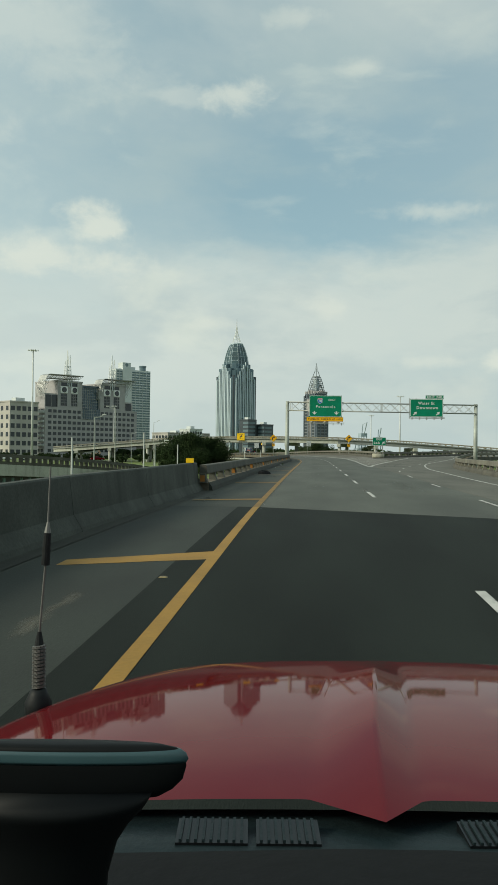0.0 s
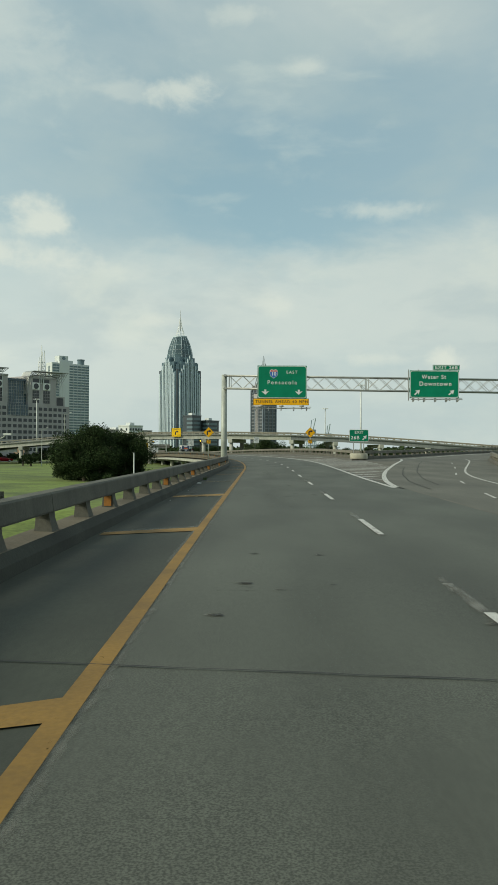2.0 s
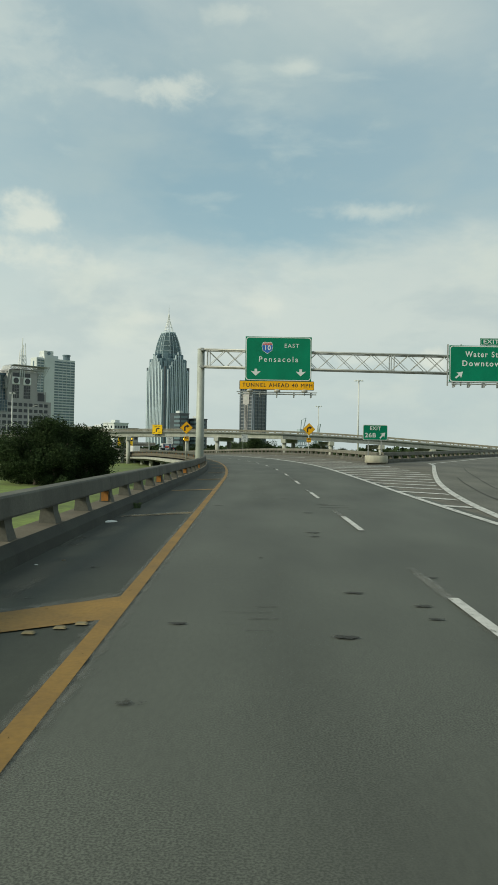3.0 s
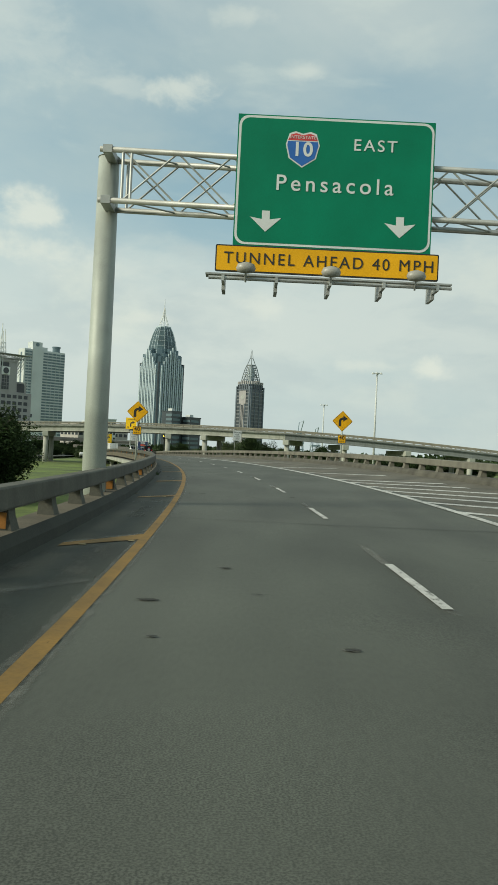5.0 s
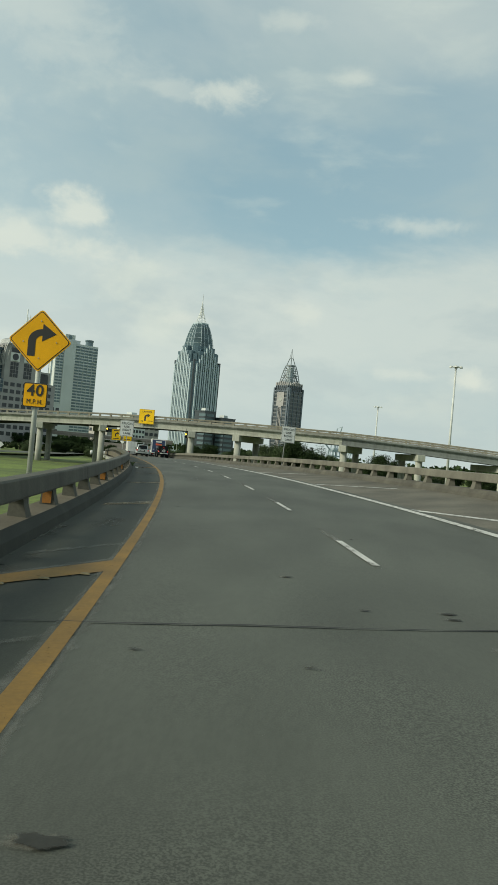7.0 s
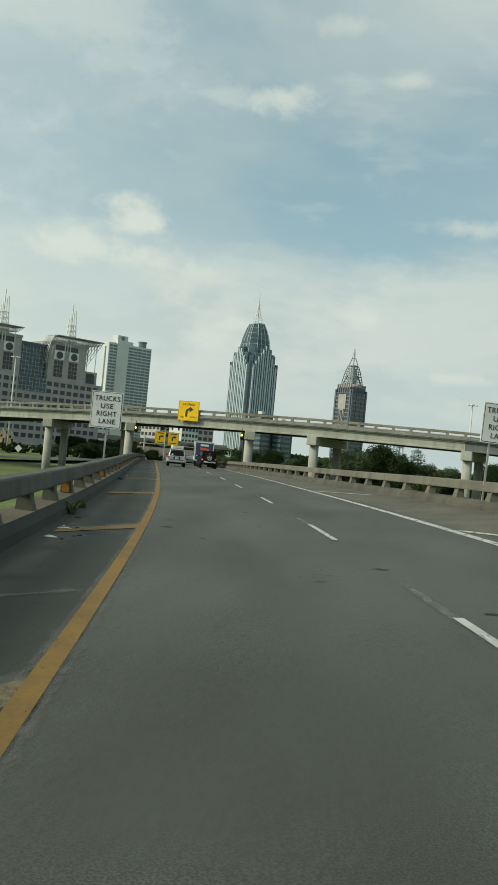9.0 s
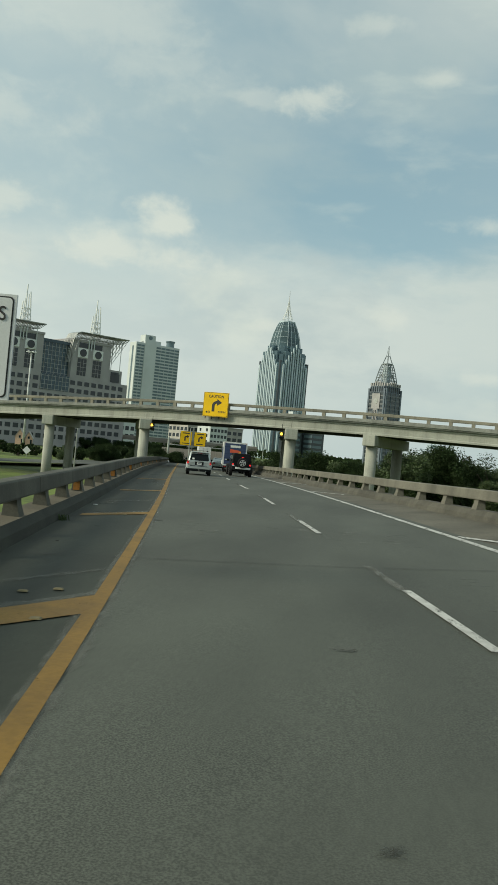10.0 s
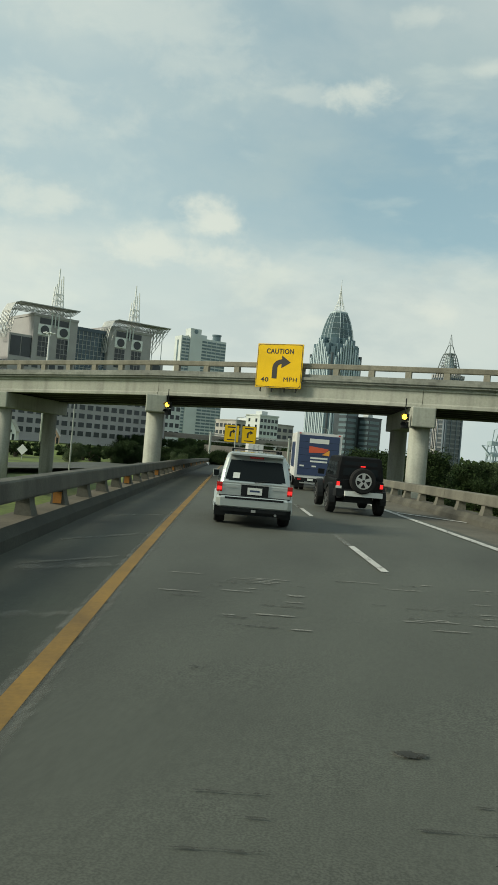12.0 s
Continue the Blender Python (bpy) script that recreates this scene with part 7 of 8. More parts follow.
def suv():
    t = thing("sport_utility_vehicle", on_spot(-20.05, 259.5, 0.0) @ Matrix.Diagonal((1.0, 1.0, 0.97, 1.0)), "silver older sport utility vehicle with tinted windows and roof rack", "car")
    # body shell by cross sections: y, half width, floor, belt
    sec = [(0.03, 0.80, 0.52, 0.98), (0.10, 0.845, 0.46, 1.02), (0.5, 0.86, 0.42, 1.03), (1.0, 0.865, 0.42, 1.03), (2.4, 0.865, 0.40, 1.02), (3.2, 0.86, 0.40, 1.01), (3.5, 0.85, 0.42, 1.00), (4.2, 0.80, 0.45, 0.94), (4.5, 0.70, 0.50, 0.82), (4.56, 0.6, 0.55, 0.75)]
    bm = loft(B(), [[(-w, y, zb + 0.10), (-w * 0.93, y, zb), (w * 0.93, y, zb), (w, y, zb + 0.10), (w * 1.005, y, zb + 0.30), (w * 0.985, y, zt - 0.1), (w * 0.94, y, zt), (-w * 0.94, y, zt), (-w * 0.985, y, zt - 0.1), (-w * 1.005, y, zb + 0.30)] for y, w, zb, zt in sec])
    soften(part("body", bm, SILVER, t), 0.06, 4)
    lev = [(1.0, 0.805, 0.05, 3.10), (1.30, 0.765, 0.16, 2.85), (1.58, 0.70, 0.30, 2.45), (1.69, 0.655, 0.37, 2.30), (1.735, 0.58, 0.48, 2.12)]
    gh = part("cabin", loft(B(), [rounded(-w, w, y0, y1, z, 0.07) for z, w, y0, y1 in lev]), SILVER, t)
    soften(gh, 0.025, 2)
    rear = [(-0.78, 0.045, 1.0), (0.78, 0.045, 1.0), (0.70, 0.285, 1.58), (-0.70, 0.285, 1.58)]
    face_panel("rear_window", rear, (0.055, 0.085), (0.945, 0.915), 0.15, 0.93, GLASSD, t, out=0.012)
    face_panel("window_trim", rear, (0.10, 0.12), (0.90, 0.88), 0.11, 0.15, GLASSD, t, out=0.012)
    face_panel("sticker", rear, 0.16, 0.26, 0.20, 0.42, PLATE, t, out=0.018, label="small white rear window sticker")
    for sd in (-1, 1):
        q = [(sd * 0.807, 3.05, 1.0), (sd * 0.807, 0.10, 1.0), (sd * 0.70, 0.34, 1.58), (sd * 0.70, 2.43, 1.58)]
        if sd > 0:
            q = [q[1], q[0], q[3], q[2]]
        for a, b in (((0.03, 0.06), (0.31, 0.30)), ((0.355, 0.345), (0.63, 0.62)), ((0.67, 0.66), (0.955, 0.95))):
            if sd > 0:
                a, b = (1 - b[0], 1 - b[1]), (1 - a[0], 1 - a[1])
            face_panel("side_window", q, a, b, 0.10, 0.93, GLASSD, t, out=0.014)
        part("door_seam", box(B(), sd * 0.868 - 0.004, sd * 0.868 + 0.004, 1.33, 1.345, 0.55, 0.98), PLASTIC, t)
        part("door_seam", box(B(), sd * 0.868 - 0.004, sd * 0.868 + 0.004, 2.30, 2.315, 0.55, 0.98), PLASTIC, t)
        for y in (1.45, 2.42):
            part("door_handle", box(B(), sd * 0.868 - 0.02, sd * 0.868 + 0.02, y, y + 0.16, 0.88, 0.92), SILVER, t)
        mir = part("mirror", loft(B(), [rounded(sd * 0.86, sd * 1.02, 2.72, 2.86, z, 0.03) if sd > 0 else rounded(-1.02, -0.86, 2.72, 2.86, z, 0.03) for z in (1.02, 1.2)]), SILVER, t)
        part("mirror_glass", box(B(), sd * 0.94 - 0.07, sd * 0.94 + 0.07, 2.705, 2.718, 1.03, 1.19), GLASSD, mir)
        part("side_step", tube(B(), (sd * 0.90, 1.35, 0.40), (sd * 0.90, 3.05, 0.40), 0.06, n=10), CHROME, t)
        lamp = part("tail_lamp", loft(B(), [[(sd * 0.735, 0.02, z), (sd * 0.855, 0.04, z), (sd * 0.868, 0.26, z), (sd * 0.75, 0.2, z)] for z in (0.79, 1.01)]), TAILD, t, "red and amber tail lamp")
        part("brake_light", box(B(), sd * 0.795 - 0.05, sd * 0.795 + 0.05, 0.005, 0.03, 0.83, 0.91), TAILR, lamp, "lit red brake light")
        part("turn_lamp", box(B(), sd * 0.795 - 0.05, sd * 0.795 + 0.05, 0.008, 0.03, 0.95, 0.98), TAILD, lamp)
        for y in (0.95, 3.72):
            wheel(t, sd * 0.76, y, 0.365, 0.25, sd)
            arch(t, sd * 0.84, y, 0.37, 0.075, SILVER, sd)
        part("mud_flap", box(B(), sd * 0.76 - 0.13, sd * 0.76 + 0.13, 0.50, 0.52, 0.20, 0.48), PLASTIC, t)
        part("roof_rail", tube(B(), (sd * 0.56, 0.6, 1.80), (sd * 0.56, 2.1, 1.79), 0.022, n=8), PLASTIC, t)
        for y in (0.7, 1.4, 2.0):
            part("rail_foot", box(B(), sd * 0.56 - 0.025, sd * 0.56 + 0.025, y, y + 0.1, 1.70, 1.79), PLASTIC, t)
    for y in (0.95, 1.85):
        part("roof_bar", box(B(), -0.56, 0.56, y, y + 0.06, 1.785, 1.805), PLASTIC, t)
    part("bumper", loft(B(), [rounded(-0.86 + d, 0.86 - d, -0.10 + d, 0.5, z, 0.10) for z, d in ((0.44, 0.05), (0.48, 0), (0.66, 0), (0.71, 0.03))]), SILVER, t)
    part("bumper_pad", box(B(), -0.66, 0.66, -0.108, 0.0, 0.645, 0.69), PLASTIC, t)
    part("underbody", box(B(), -0.70, 0.70, 0.05, 4.2, 0.28, 0.46), PLASTIC, t)
    part("hitch", box(B(), -0.05, 0.05, -0.08, 0.1, 0.36, 0.42), STEEL, t)
    rec = part("plate_recess", box(B(), -0.31, 0.31, 0.005, 0.06, 0.73, 0.98), PLASTIC, t)
    pl = part("number_plate", box(B(), -0.165, 0.165, -0.008, 0.01, 0.765, 0.925), PLATE, t, "white number plate with dark bars")
    part("plate_bar", box(B(), -0.11, 0.11, -0.012, -0.006, 0.83, 0.87), TRUCKB, pl)
    part("tailgate_handle", box(B(), -0.33, 0.33, 0.0, 0.03, 0.985, 1.005), CHROME, t)
    part("bumper_step", box(B(), -0.80, 0.80, -0.06, 0.05, 0.705, 0.722), PLASTIC, t)
    part("bumper_slot", box(B(), -0.74, 0.74, -0.07, 0.1, 0.36, 0.445), PLASTIC, t)
    for sd in (-1, 1):
        part("badge_bar", box(B(), sd * 0.52 - 0.12, sd * 0.52 + 0.12, 0.012, 0.03, 0.90, 0.925), STEEL, t)
    part("tailgate_seam", box(B(), -0.68, 0.68, 0.012, 0.035, 0.715, 0.725), PLASTIC, t)
    part("wiper", tube(B(), (-0.02, 0.02, 1.06), (0.30, 0.05, 1.10), 0.012, n=6), PLASTIC, t)
    part("spoiler", loft(B(), [rounded(-0.62, 0.62, 0.14, 0.52, z, 0.05) for z in (1.66, 1.70)]), SILVER, t)
    part("high_brake_light", box(B(), -0.16, 0.16, 0.25, 0.3, 1.60, 1.645), TAILD, t)
    part("exhaust", tube(B(), (0.5, -0.05, 0.33), (0.5, 0.4, 0.33), 0.03, n=8), STEEL, t)


suv()


def jeep():
    t = thing("off_road_vehicle", on_spot(-18.2, 267.2, 1.0), "black boxy off-road vehicle with hardtop and rear spare wheel", "car")
    bm = loft(B(), [[(-w, y, 0.62), (w, y, 0.62), (w, y, zt - 0.03), (w - 0.03, y, zt), (-w + 0.03, y, zt), (-w, y, zt - 0.03)] for y, w, zt in ((0.06, 0.76, 1.12), (2.6, 0.77, 1.12), (2.7, 0.74, 1.10), (4.0, 0.62, 1.04), (4.05, 0.6, 1.0))])
    soften(part("body", bm, BLACKP, t), 0.025)
    top = part("hardtop", loft(B(), [rounded(-w, w, y0, y1, z, 0.06) for z, w, y0, y1 in ((1.12, 0.76, 0.06, 2.62), (1.55, 0.715, 0.10, 2.42), (1.80, 0.665, 0.15, 2.22), (1.845, 0.60, 0.22, 2.1))]), SOFTTOP, t)
    rear = [(-0.75, 0.06, 1.12), (0.75, 0.06, 1.12), (0.675, 0.14, 1.78), (-0.675, 0.14, 1.78)]
    face_panel("rear_window", rear, 0.12, 0.88, 0.18, 0.86, GLASSD, t, out=0.01)
    for sd in (-1, 1):
        q = [(-0.76, 2.55, 1.13), (-0.76, 0.12, 1.13), (-0.68, 0.2, 1.74), (-0.68, 2.25, 1.74)]
        if sd > 0:
            q = [(-x, y, z) for x, y, z in (q[1], q[0], q[3], q[2])]
        for a, b in ((0.04, 0.30), (0.35, 0.62), (0.67, 0.95)):
            face_panel("side_window", q, *( (a, b) if sd < 0 else (1 - b, 1 - a)), 0.12, 0.86, GLASSD, t, out=0.012)
        lamp = part("tail_lamp", box(B(), sd * 0.69 - 0.065, sd * 0.69 + 0.065, 0.0, 0.07, 0.86, 1.06), PLASTIC, t)
        part("brake_light", box(B(), sd * 0.69 - 0.05, sd * 0.69 + 0.05, -0.008, 0.01, 0.89, 1.03), TAILR, lamp, "lit red brake light")
        for y in (0.72, 3.55):
            wheel(t, sd * 0.79, y, 0.41, 0.27, sd, rim_r=0.58, spokes=5)
            arch(t, sd * 0.72, y, 0.44, 0.20, PLASTIC, sd)
        part("mirror", box(B(), sd * 0.92 - 0.11, sd * 0.92 + 0.11, 2.5, 2.6, 1.15, 1.33), PLASTIC, t)
    part("bumper", loft(B(), [rounded(-0.82, 0.82, -0.14, 0.2, z, 0.06) for z in (0.58, 0.80)]), PLASTIC, t)
    part("bumper_plate", loft(B(), [rounded(-0.50, 0.72, -0.175, -0.12, z, 0.02) for z in (0.60, 0.76)]), PLATE, t, "silver bumper cover")
    part("underbody", box(B(), -0.45, 0.45, 0.1, 4.0, 0.40, 0.62), PLASTIC, t)
    part("axle", tube(B(), (-0.7, 0.72, 0.41), (0.7, 0.72, 0.41), 0.06, n=8), PLASTIC, t)
    part("number_plate", box(B(), -0.76, -0.58, -0.02, 0.02, 0.82, 0.90), PLATE, t)
    sp = part("spare_wheel", loft(B(), [[(0.05 + 0.41 * b * math.cos(2 * math.pi * i / 28), -0.30 + 0.28 * a, 1.10 + 0.41 * b * math.sin(2 * math.pi * i / 28)) for i in range(28)] for a, b in ((0, 0.62), (0, 0.88), (0.15, 0.99), (0.85, 0.99), (1, 0.88), (1, 0.4))]), RUBBER, t, "spare wheel with alloy rim")
    bm = B()
    n = 24
    loft(bm, [[(0.05 + 0.41 * q * math.cos(2 * math.pi * i / n), y, 1.10 + 0.41 * q * math.sin(2 * math.pi * i / n)) for i in range(n)] for y, q in ((-0.25, 0.62), (-0.315, 0.62), (-0.315, 0.54), (-0.26, 0.52))])
    for k in range(5):
        a = math.pi / 2 + 2 * math.pi * k / 5
        c, s = math.cos(a), math.sin(a)
        loft(bm, [[(0.05 + 0.41 * (p * c - q * s), y, 1.10 + 0.41 * (p * s + q * c)) for p, q in ((0.1, -0.10), (0.56, -0.13), (0.56, 0.13), (0.1, 0.10))] for y in (-0.27, -0.312)])
    part("rim", bm, CHROME, sp)
    part("rim_back", tube(B(), (0.05, -0.24, 1.10), (0.05, -0.22, 1.10), 0.26, n=20), PLASTIC, sp)
    part("high_brake_light", box(B(), -0.02, 0.12, -0.06, 0.0, 1.53, 1.57), TAILR, t)
    part("light_stalk", box(B(), 0.02, 0.08, -0.05, 0.02, 1.10, 1.55), PLASTIC, t)


jeep()


def box_truck():
    t = thing("rental_truck", on_spot(-21.6, 284.3, -1.5), "white box truck with navy rear door carrying printed shapes", "truck")
    z0, z1, ln, w = 0.72, 3.12, 5.2, 1.20
    soften(part("cargo_box", box(B(), -w, w, 0, ln, z0, z1), TRUCKW, t), 0.03)
    fr = part("door_frame", loft(B(), [[(-w - 0.01, y, z0 - 0.02), (w + 0.01, y, z0 - 0.02), (w + 0.01, y, z1 + 0.02), (-w - 0.01, y, z1 + 0.02)] for y in (-0.04, 0.03)]), TRUCKW, t)
    door = part("roller_door", box(B(), -w + 0.12, w - 0.12, -0.065, -0.02, z0 + 0.12, z1 - 0.12), TRUCKB, t, "navy roller door with printed shapes")
    for i in range(1, 6):
        zz = z0 + 0.12 + (z1 - z0 - 0.24) * i / 6
        part("door_seam", box(B(), -w + 0.13, w - 0.13, -0.069, -0.06, zz - 0.006, zz + 0.006), PLASTIC, door)
    # printed wordmark as a plain bar, flag shapes, and text bars
    part("wordmark_bar", box(B(), -0.52, 0.52, -0.074, -0.066, 2.58, 2.82), PLATE, door, "white wordmark as a plain bar")
    part("print_shape", slab(B(), [(-0.52, 2.42), (0.55, 2.30), (0.35, 2.10), (-0.52, 2.05)], -0.074, -0.066), FLAG_R, door)
    part("print_shape", slab(B(), [(0.18, 1.98), (0.58, 2.26), (0.58, 1.95)], -0.076, -0.066), FLAG_Y, door)
    part("text_bar", box(B(), -0.42, 0.50, -0.074, -0.066, 1.74, 1.83), PLATE, door)
    part("text_bar", box(B(), -0.42, 0.50, -0.074, -0.066, 1.56, 1.65), PLATE, door)
    for x in (-0.85, -0.2, 0.85):
        part("label_bar", box(B(), x - 0.12, x + 0.12, -0.074, -0.066, 1.30, 1.38), PLATE, door)
    part("side_panel", box(B(), -w - 0.012, -w - 0.002, 1.2, 4.4, 1.2, 2.6), TRUCKB, t)
    part("bumper", box(B(), -1.1, 1.1, -0.16, 0.1, 0.52, 0.70), PLASTIC, t)
    part("step", box(B(), -0.9, 0.9, -0.22, 0.0, 0.40, 0.46), STEEL, t)
    part("number_plate", box(B(), -0.5, -0.2, -0.175, -0.16, 0.55, 0.67), PLATE, t)
    part("frame_rail", box(B(), -0.45, 0.45, 0.2, 6.2, 0.48, 0.72), PLASTIC, t)
    for sd in (-1, 1):
        part("tail_lamp", box(B(), sd * 0.95 - 0.09, sd * 0.95 + 0.09, -0.175, -0.15, 0.56, 0.66), TAILD, t)
        part("marker_lamp", box(B(), sd * 1.05 - 0.05, sd * 1.05 + 0.05, -0.06, -0.03, z1 - 0.08, z1 - 0.02), TAILD, t)
        part("mud_flap", box(B(), sd * 0.88 - 0.28, sd * 0.88 + 0.28, 0.62, 0.64, 0.15, 0.55), PLASTIC, t)
        wheel(t, sd * 0.98, 1.2, 0.42, 0.24, sd, PLATE, 0.55, 5)
        wheel(t, sd * 0.70, 1.2, 0.42, 0.24, sd, PLATE, 0.55, 5)
        wheel(t, sd * 0.90, 5.6, 0.42, 0.26, sd, PLATE, 0.55, 5)
    part("cab", loft(B(), [rounded(-1.0, 1.0, ln + 0.1, y1, z, 0.12) for z, y1 in ((0.5, 7.3), (1.2, 7.3), (1.35, 6.6), (1.95, 6.0))]), TRUCKW, t)


box_truck()


def sedan(m, paint, label, group=""):
    t = thing("sedan_car", m, label, "car", group)
    sec = [(0.0, 0.70, 0.48, 0.86), (0.08, 0.82, 0.36, 0.96), (0.6, 0.90, 0.30, 1.0), (1.3, 0.92, 0.28, 1.0), (3.6, 0.92, 0.28, 0.98), (4.6, 0.88, 0.30, 0.90), (5.1, 0.78, 0.36, 0.78), (5.2, 0.66, 0.44, 0.70)]
    bm = loft(B(), [[(-w, y, zb + 0.12), (-w * 0.9, y, zb), (w * 0.9, y, zb), (w, y, zb + 0.12), (w, y, zt - 0.14), (w * 0.92, y, zt), (-w * 0.92, y, zt), (-w, y, zt - 0.14)] for y, w, zb, zt in sec])
    soften(part("body", bm, paint, t), 0.04, 3)
    soften(part("cabin", loft(B(), [rounded(-w, w, y0, y1, z, 0.1) for z, w, y0, y1 in ((0.96, 0.80, 0.95, 3.75), (1.22, 0.70, 1.35, 3.2), (1.40, 0.60, 1.75, 2.85), (1.44, 0.5, 1.95, 2.7))]), paint, t), 0.03)
    rear = [(-0.77, 0.98, 0.97), (0.77, 0.98, 0.97), (0.60, 1.72, 1.39), (-0.60, 1.72, 1.39)]
    face_panel("rear_window", rear, 0.07, 0.93, 0.08, 0.92, GLASSD, t, out=0.015)
    for sd in (-1, 1):
        q = [(-0.795, 3.5, 0.98), (-0.795, 1.15, 0.98), (-0.615, 1.85, 1.37), (-0.615, 2.85, 1.37)]
        if sd > 0:
            q = [(-x, y, z) for x, y, z in (q[1], q[0], q[3], q[2])]
        for a, b in ((0.04, 0.47), (0.52, 0.95)):
            face_panel("side_window", q, *((a, b) if sd < 0 else (1 - b, 1 - a)), 0.08, 0.92, GLASSD, t, out=0.02)
        part("tail_lamp", box(B(), sd * 0.66 - 0.15, sd * 0.66 + 0.15, -0.01, 0.1, 0.70, 0.86), TAILD, t)
        part("mirror", box(B(), sd * 0.97 - 0.09, sd * 0.97 + 0.09, 3.3, 3.42, 0.98, 1.1), paint, t)
        for y in (1.05, 4.0):
            wheel(t, sd * 0.80, y, 0.33, 0.21, sd, CHROME, 0.62, 7)
    part("bumper", loft(B(), [rounded(-0.84, 0.84, -0.06, 0.4, z, 0.1) for z in (0.40, 0.58)]), paint, t)
    part("number_plate", box(B(), -0.155, 0.155, -0.035, 0.0, 0.68, 0.82), PLATE, t)
    part("underbody", box(B(), -0.7, 0.7, 0.2, 4.9, 0.20, 0.36), PLASTIC, t)
    return t


sedan(on_road(s_of(303), 5.3, 1.0), SAGE, "pale silver-green sedan with tinted windows on the descending lane")


def semi():
    t = thing("semi_trailer", on_road(s_of(372), 5.4, 1.0), "white box semi-trailer with rear doors on the descending lane", "truck")
    w, z0, z1, ln = 1.29, 1.15, 4.0, 13.5
    part("trailer_box", box(B(), -w, w, 0, ln, z0, z1), TRUCKW, t)
    for sd in (-1, 1):
        d = part("rear_door", box(B(), 0.02 if sd > 0 else -w + 0.05, w - 0.05 if sd > 0 else -0.02, -0.04, 0.0, z0 + 0.08, z1 - 0.1), TRUCKW, t)
        part("lock_rod", tube(B(), (sd * 0.4, -0.06, z0 + 0.1), (sd * 0.4, -0.06, z1 - 0.12), 0.022, n=6), STEEL, d)
        for i in range(4):
            part("hinge", box(B(), sd * w - 0.08, sd * w + 0.01, -0.07, -0.03, z0 + 0.4 + 0.65 * i, z0 + 0.5 + 0.65 * i), STEEL, d)
        part("tail_lamp", box(B(), sd * 1.0 - 0.15, sd * 1.0 + 0.15, -0.05, 0.02, z0 - 0.14, z0 - 0.04), TAILD, t)
        for y in (1.2, 2.5):
            wheel(t, sd * 1.05, y, 0.5, 0.28, sd, PLATE, 0.55, 5)
            wheel(t, sd * 0.74, y, 0.5, 0.28, sd, PLATE, 0.55, 5)
        for y in (11.6, 12.9, 16.3):
            wheel(t, sd * 1.05, y, 0.5, 0.3, sd, PLATE, 0.55, 5)
        part("mud_flap", box(B(), sd * 0.9 - 0.3, sd * 0.9 + 0.3, 0.45, 0.47, 0.25, 0.95), PLASTIC, t)
    part("rear_guard", box(B(), -1.1, 1.1, 0.0, 0.12, 0.5, 0.62), STEEL, t)
    part("guard_post", box(B(), -0.6, 0.6, 0.02, 0.1, 0.6, 1.15), STEEL, t)
    part("chassis", box(B(), -0.5, 0.5, 0.3, 17, 0.85, 1.15), PLASTIC, t)
    part("tractor_cab", loft(B(), [rounded(-1.15, 1.15, 14.3, y1, z, 0.15) for z, y1 in ((0.7, 17.2), (1.8, 17.0), (2.0, 16.0), (3.6, 15.7))]), TRUCKW, t)


semi()
# parked and passing cars on the low roads
paints = [("white hatchback-like sedan parked by the low road", TRUCKW), ("small red sedan on the low road", REDP), ("grey sedan parked on the low road", SILVER)]
for x, y, a, k in ((-79, 283.5, 60, 1), (-99, 268, 60, 2), (-106, 264, 60, 0), (-122, 254, 62, 0), (-135, 247, 62, 2)):
    sedan(pose(x, y, GZ + 0.66, 0, 0, -a), paints[k][1], paints[k][0], "cars on the low road")


def tanker(x, y, z, turn):
    t = thing("white_trailer", pose(x, y, z, 0, 0, turn) @ Matrix.Scale(0.55, 4), "small white trailer standing beyond the barrier", "trailer")
    part("tank", loft(B(), [[(4.0 * f, 1.1 * math.cos(radians(a)), 1.6 + 1.1 * math.sin(radians(a))) for a in range(0, 360, 20)] for f in (-1, -0.95, 0.95, 1)]), TRUCKW, t, smooth=True)
    part("chassis", box(B(), -3.8, 3.8, -0.5, 0.5, 0.4, 0.7), PLASTIC, t)
    for xx in (-3, -1.8, 2.8):
        part("wheel", tube(B(), (xx, -1.0, 0.45), (xx, 1.0, 0.45), 0.45, n=14), RUBBER, t)


tanker(-47.5, 352, -2.9, 20)


def diamond_sign(x, y, z):
    t = thing("diamond_sign", pose(x, y, z, 0, 0, 8), "pale diamond sign on a thin post in the grass", "road sign")
    part("board", slab(B(), [(0, -0.8), (0.8, 0), (0, 0.8), (-0.8, 0)], 0, 0.03), SWHITE, t)
    part("post", tube(B(), (0, 0.06, -2.6), (0, 0.06, 0.4), 0.04, n=8), STEEL, t)


diamond_sign(-72.2, 347.9, -1.9)
sp_ = thing("small_sign", pose(-72.0, 395, -1.9, 0, 0, 12), "small white rectangular sign on a post", "road sign")
part("board", box(B(), -0.55, 0.55, 0, 0.03, -0.85, 0.85), SWHITE, sp_)
part("post", tube(B(), (0, 0.06, -4.0), (0, 0.06, 0.4), 0.04, n=8), STEEL, sp_)

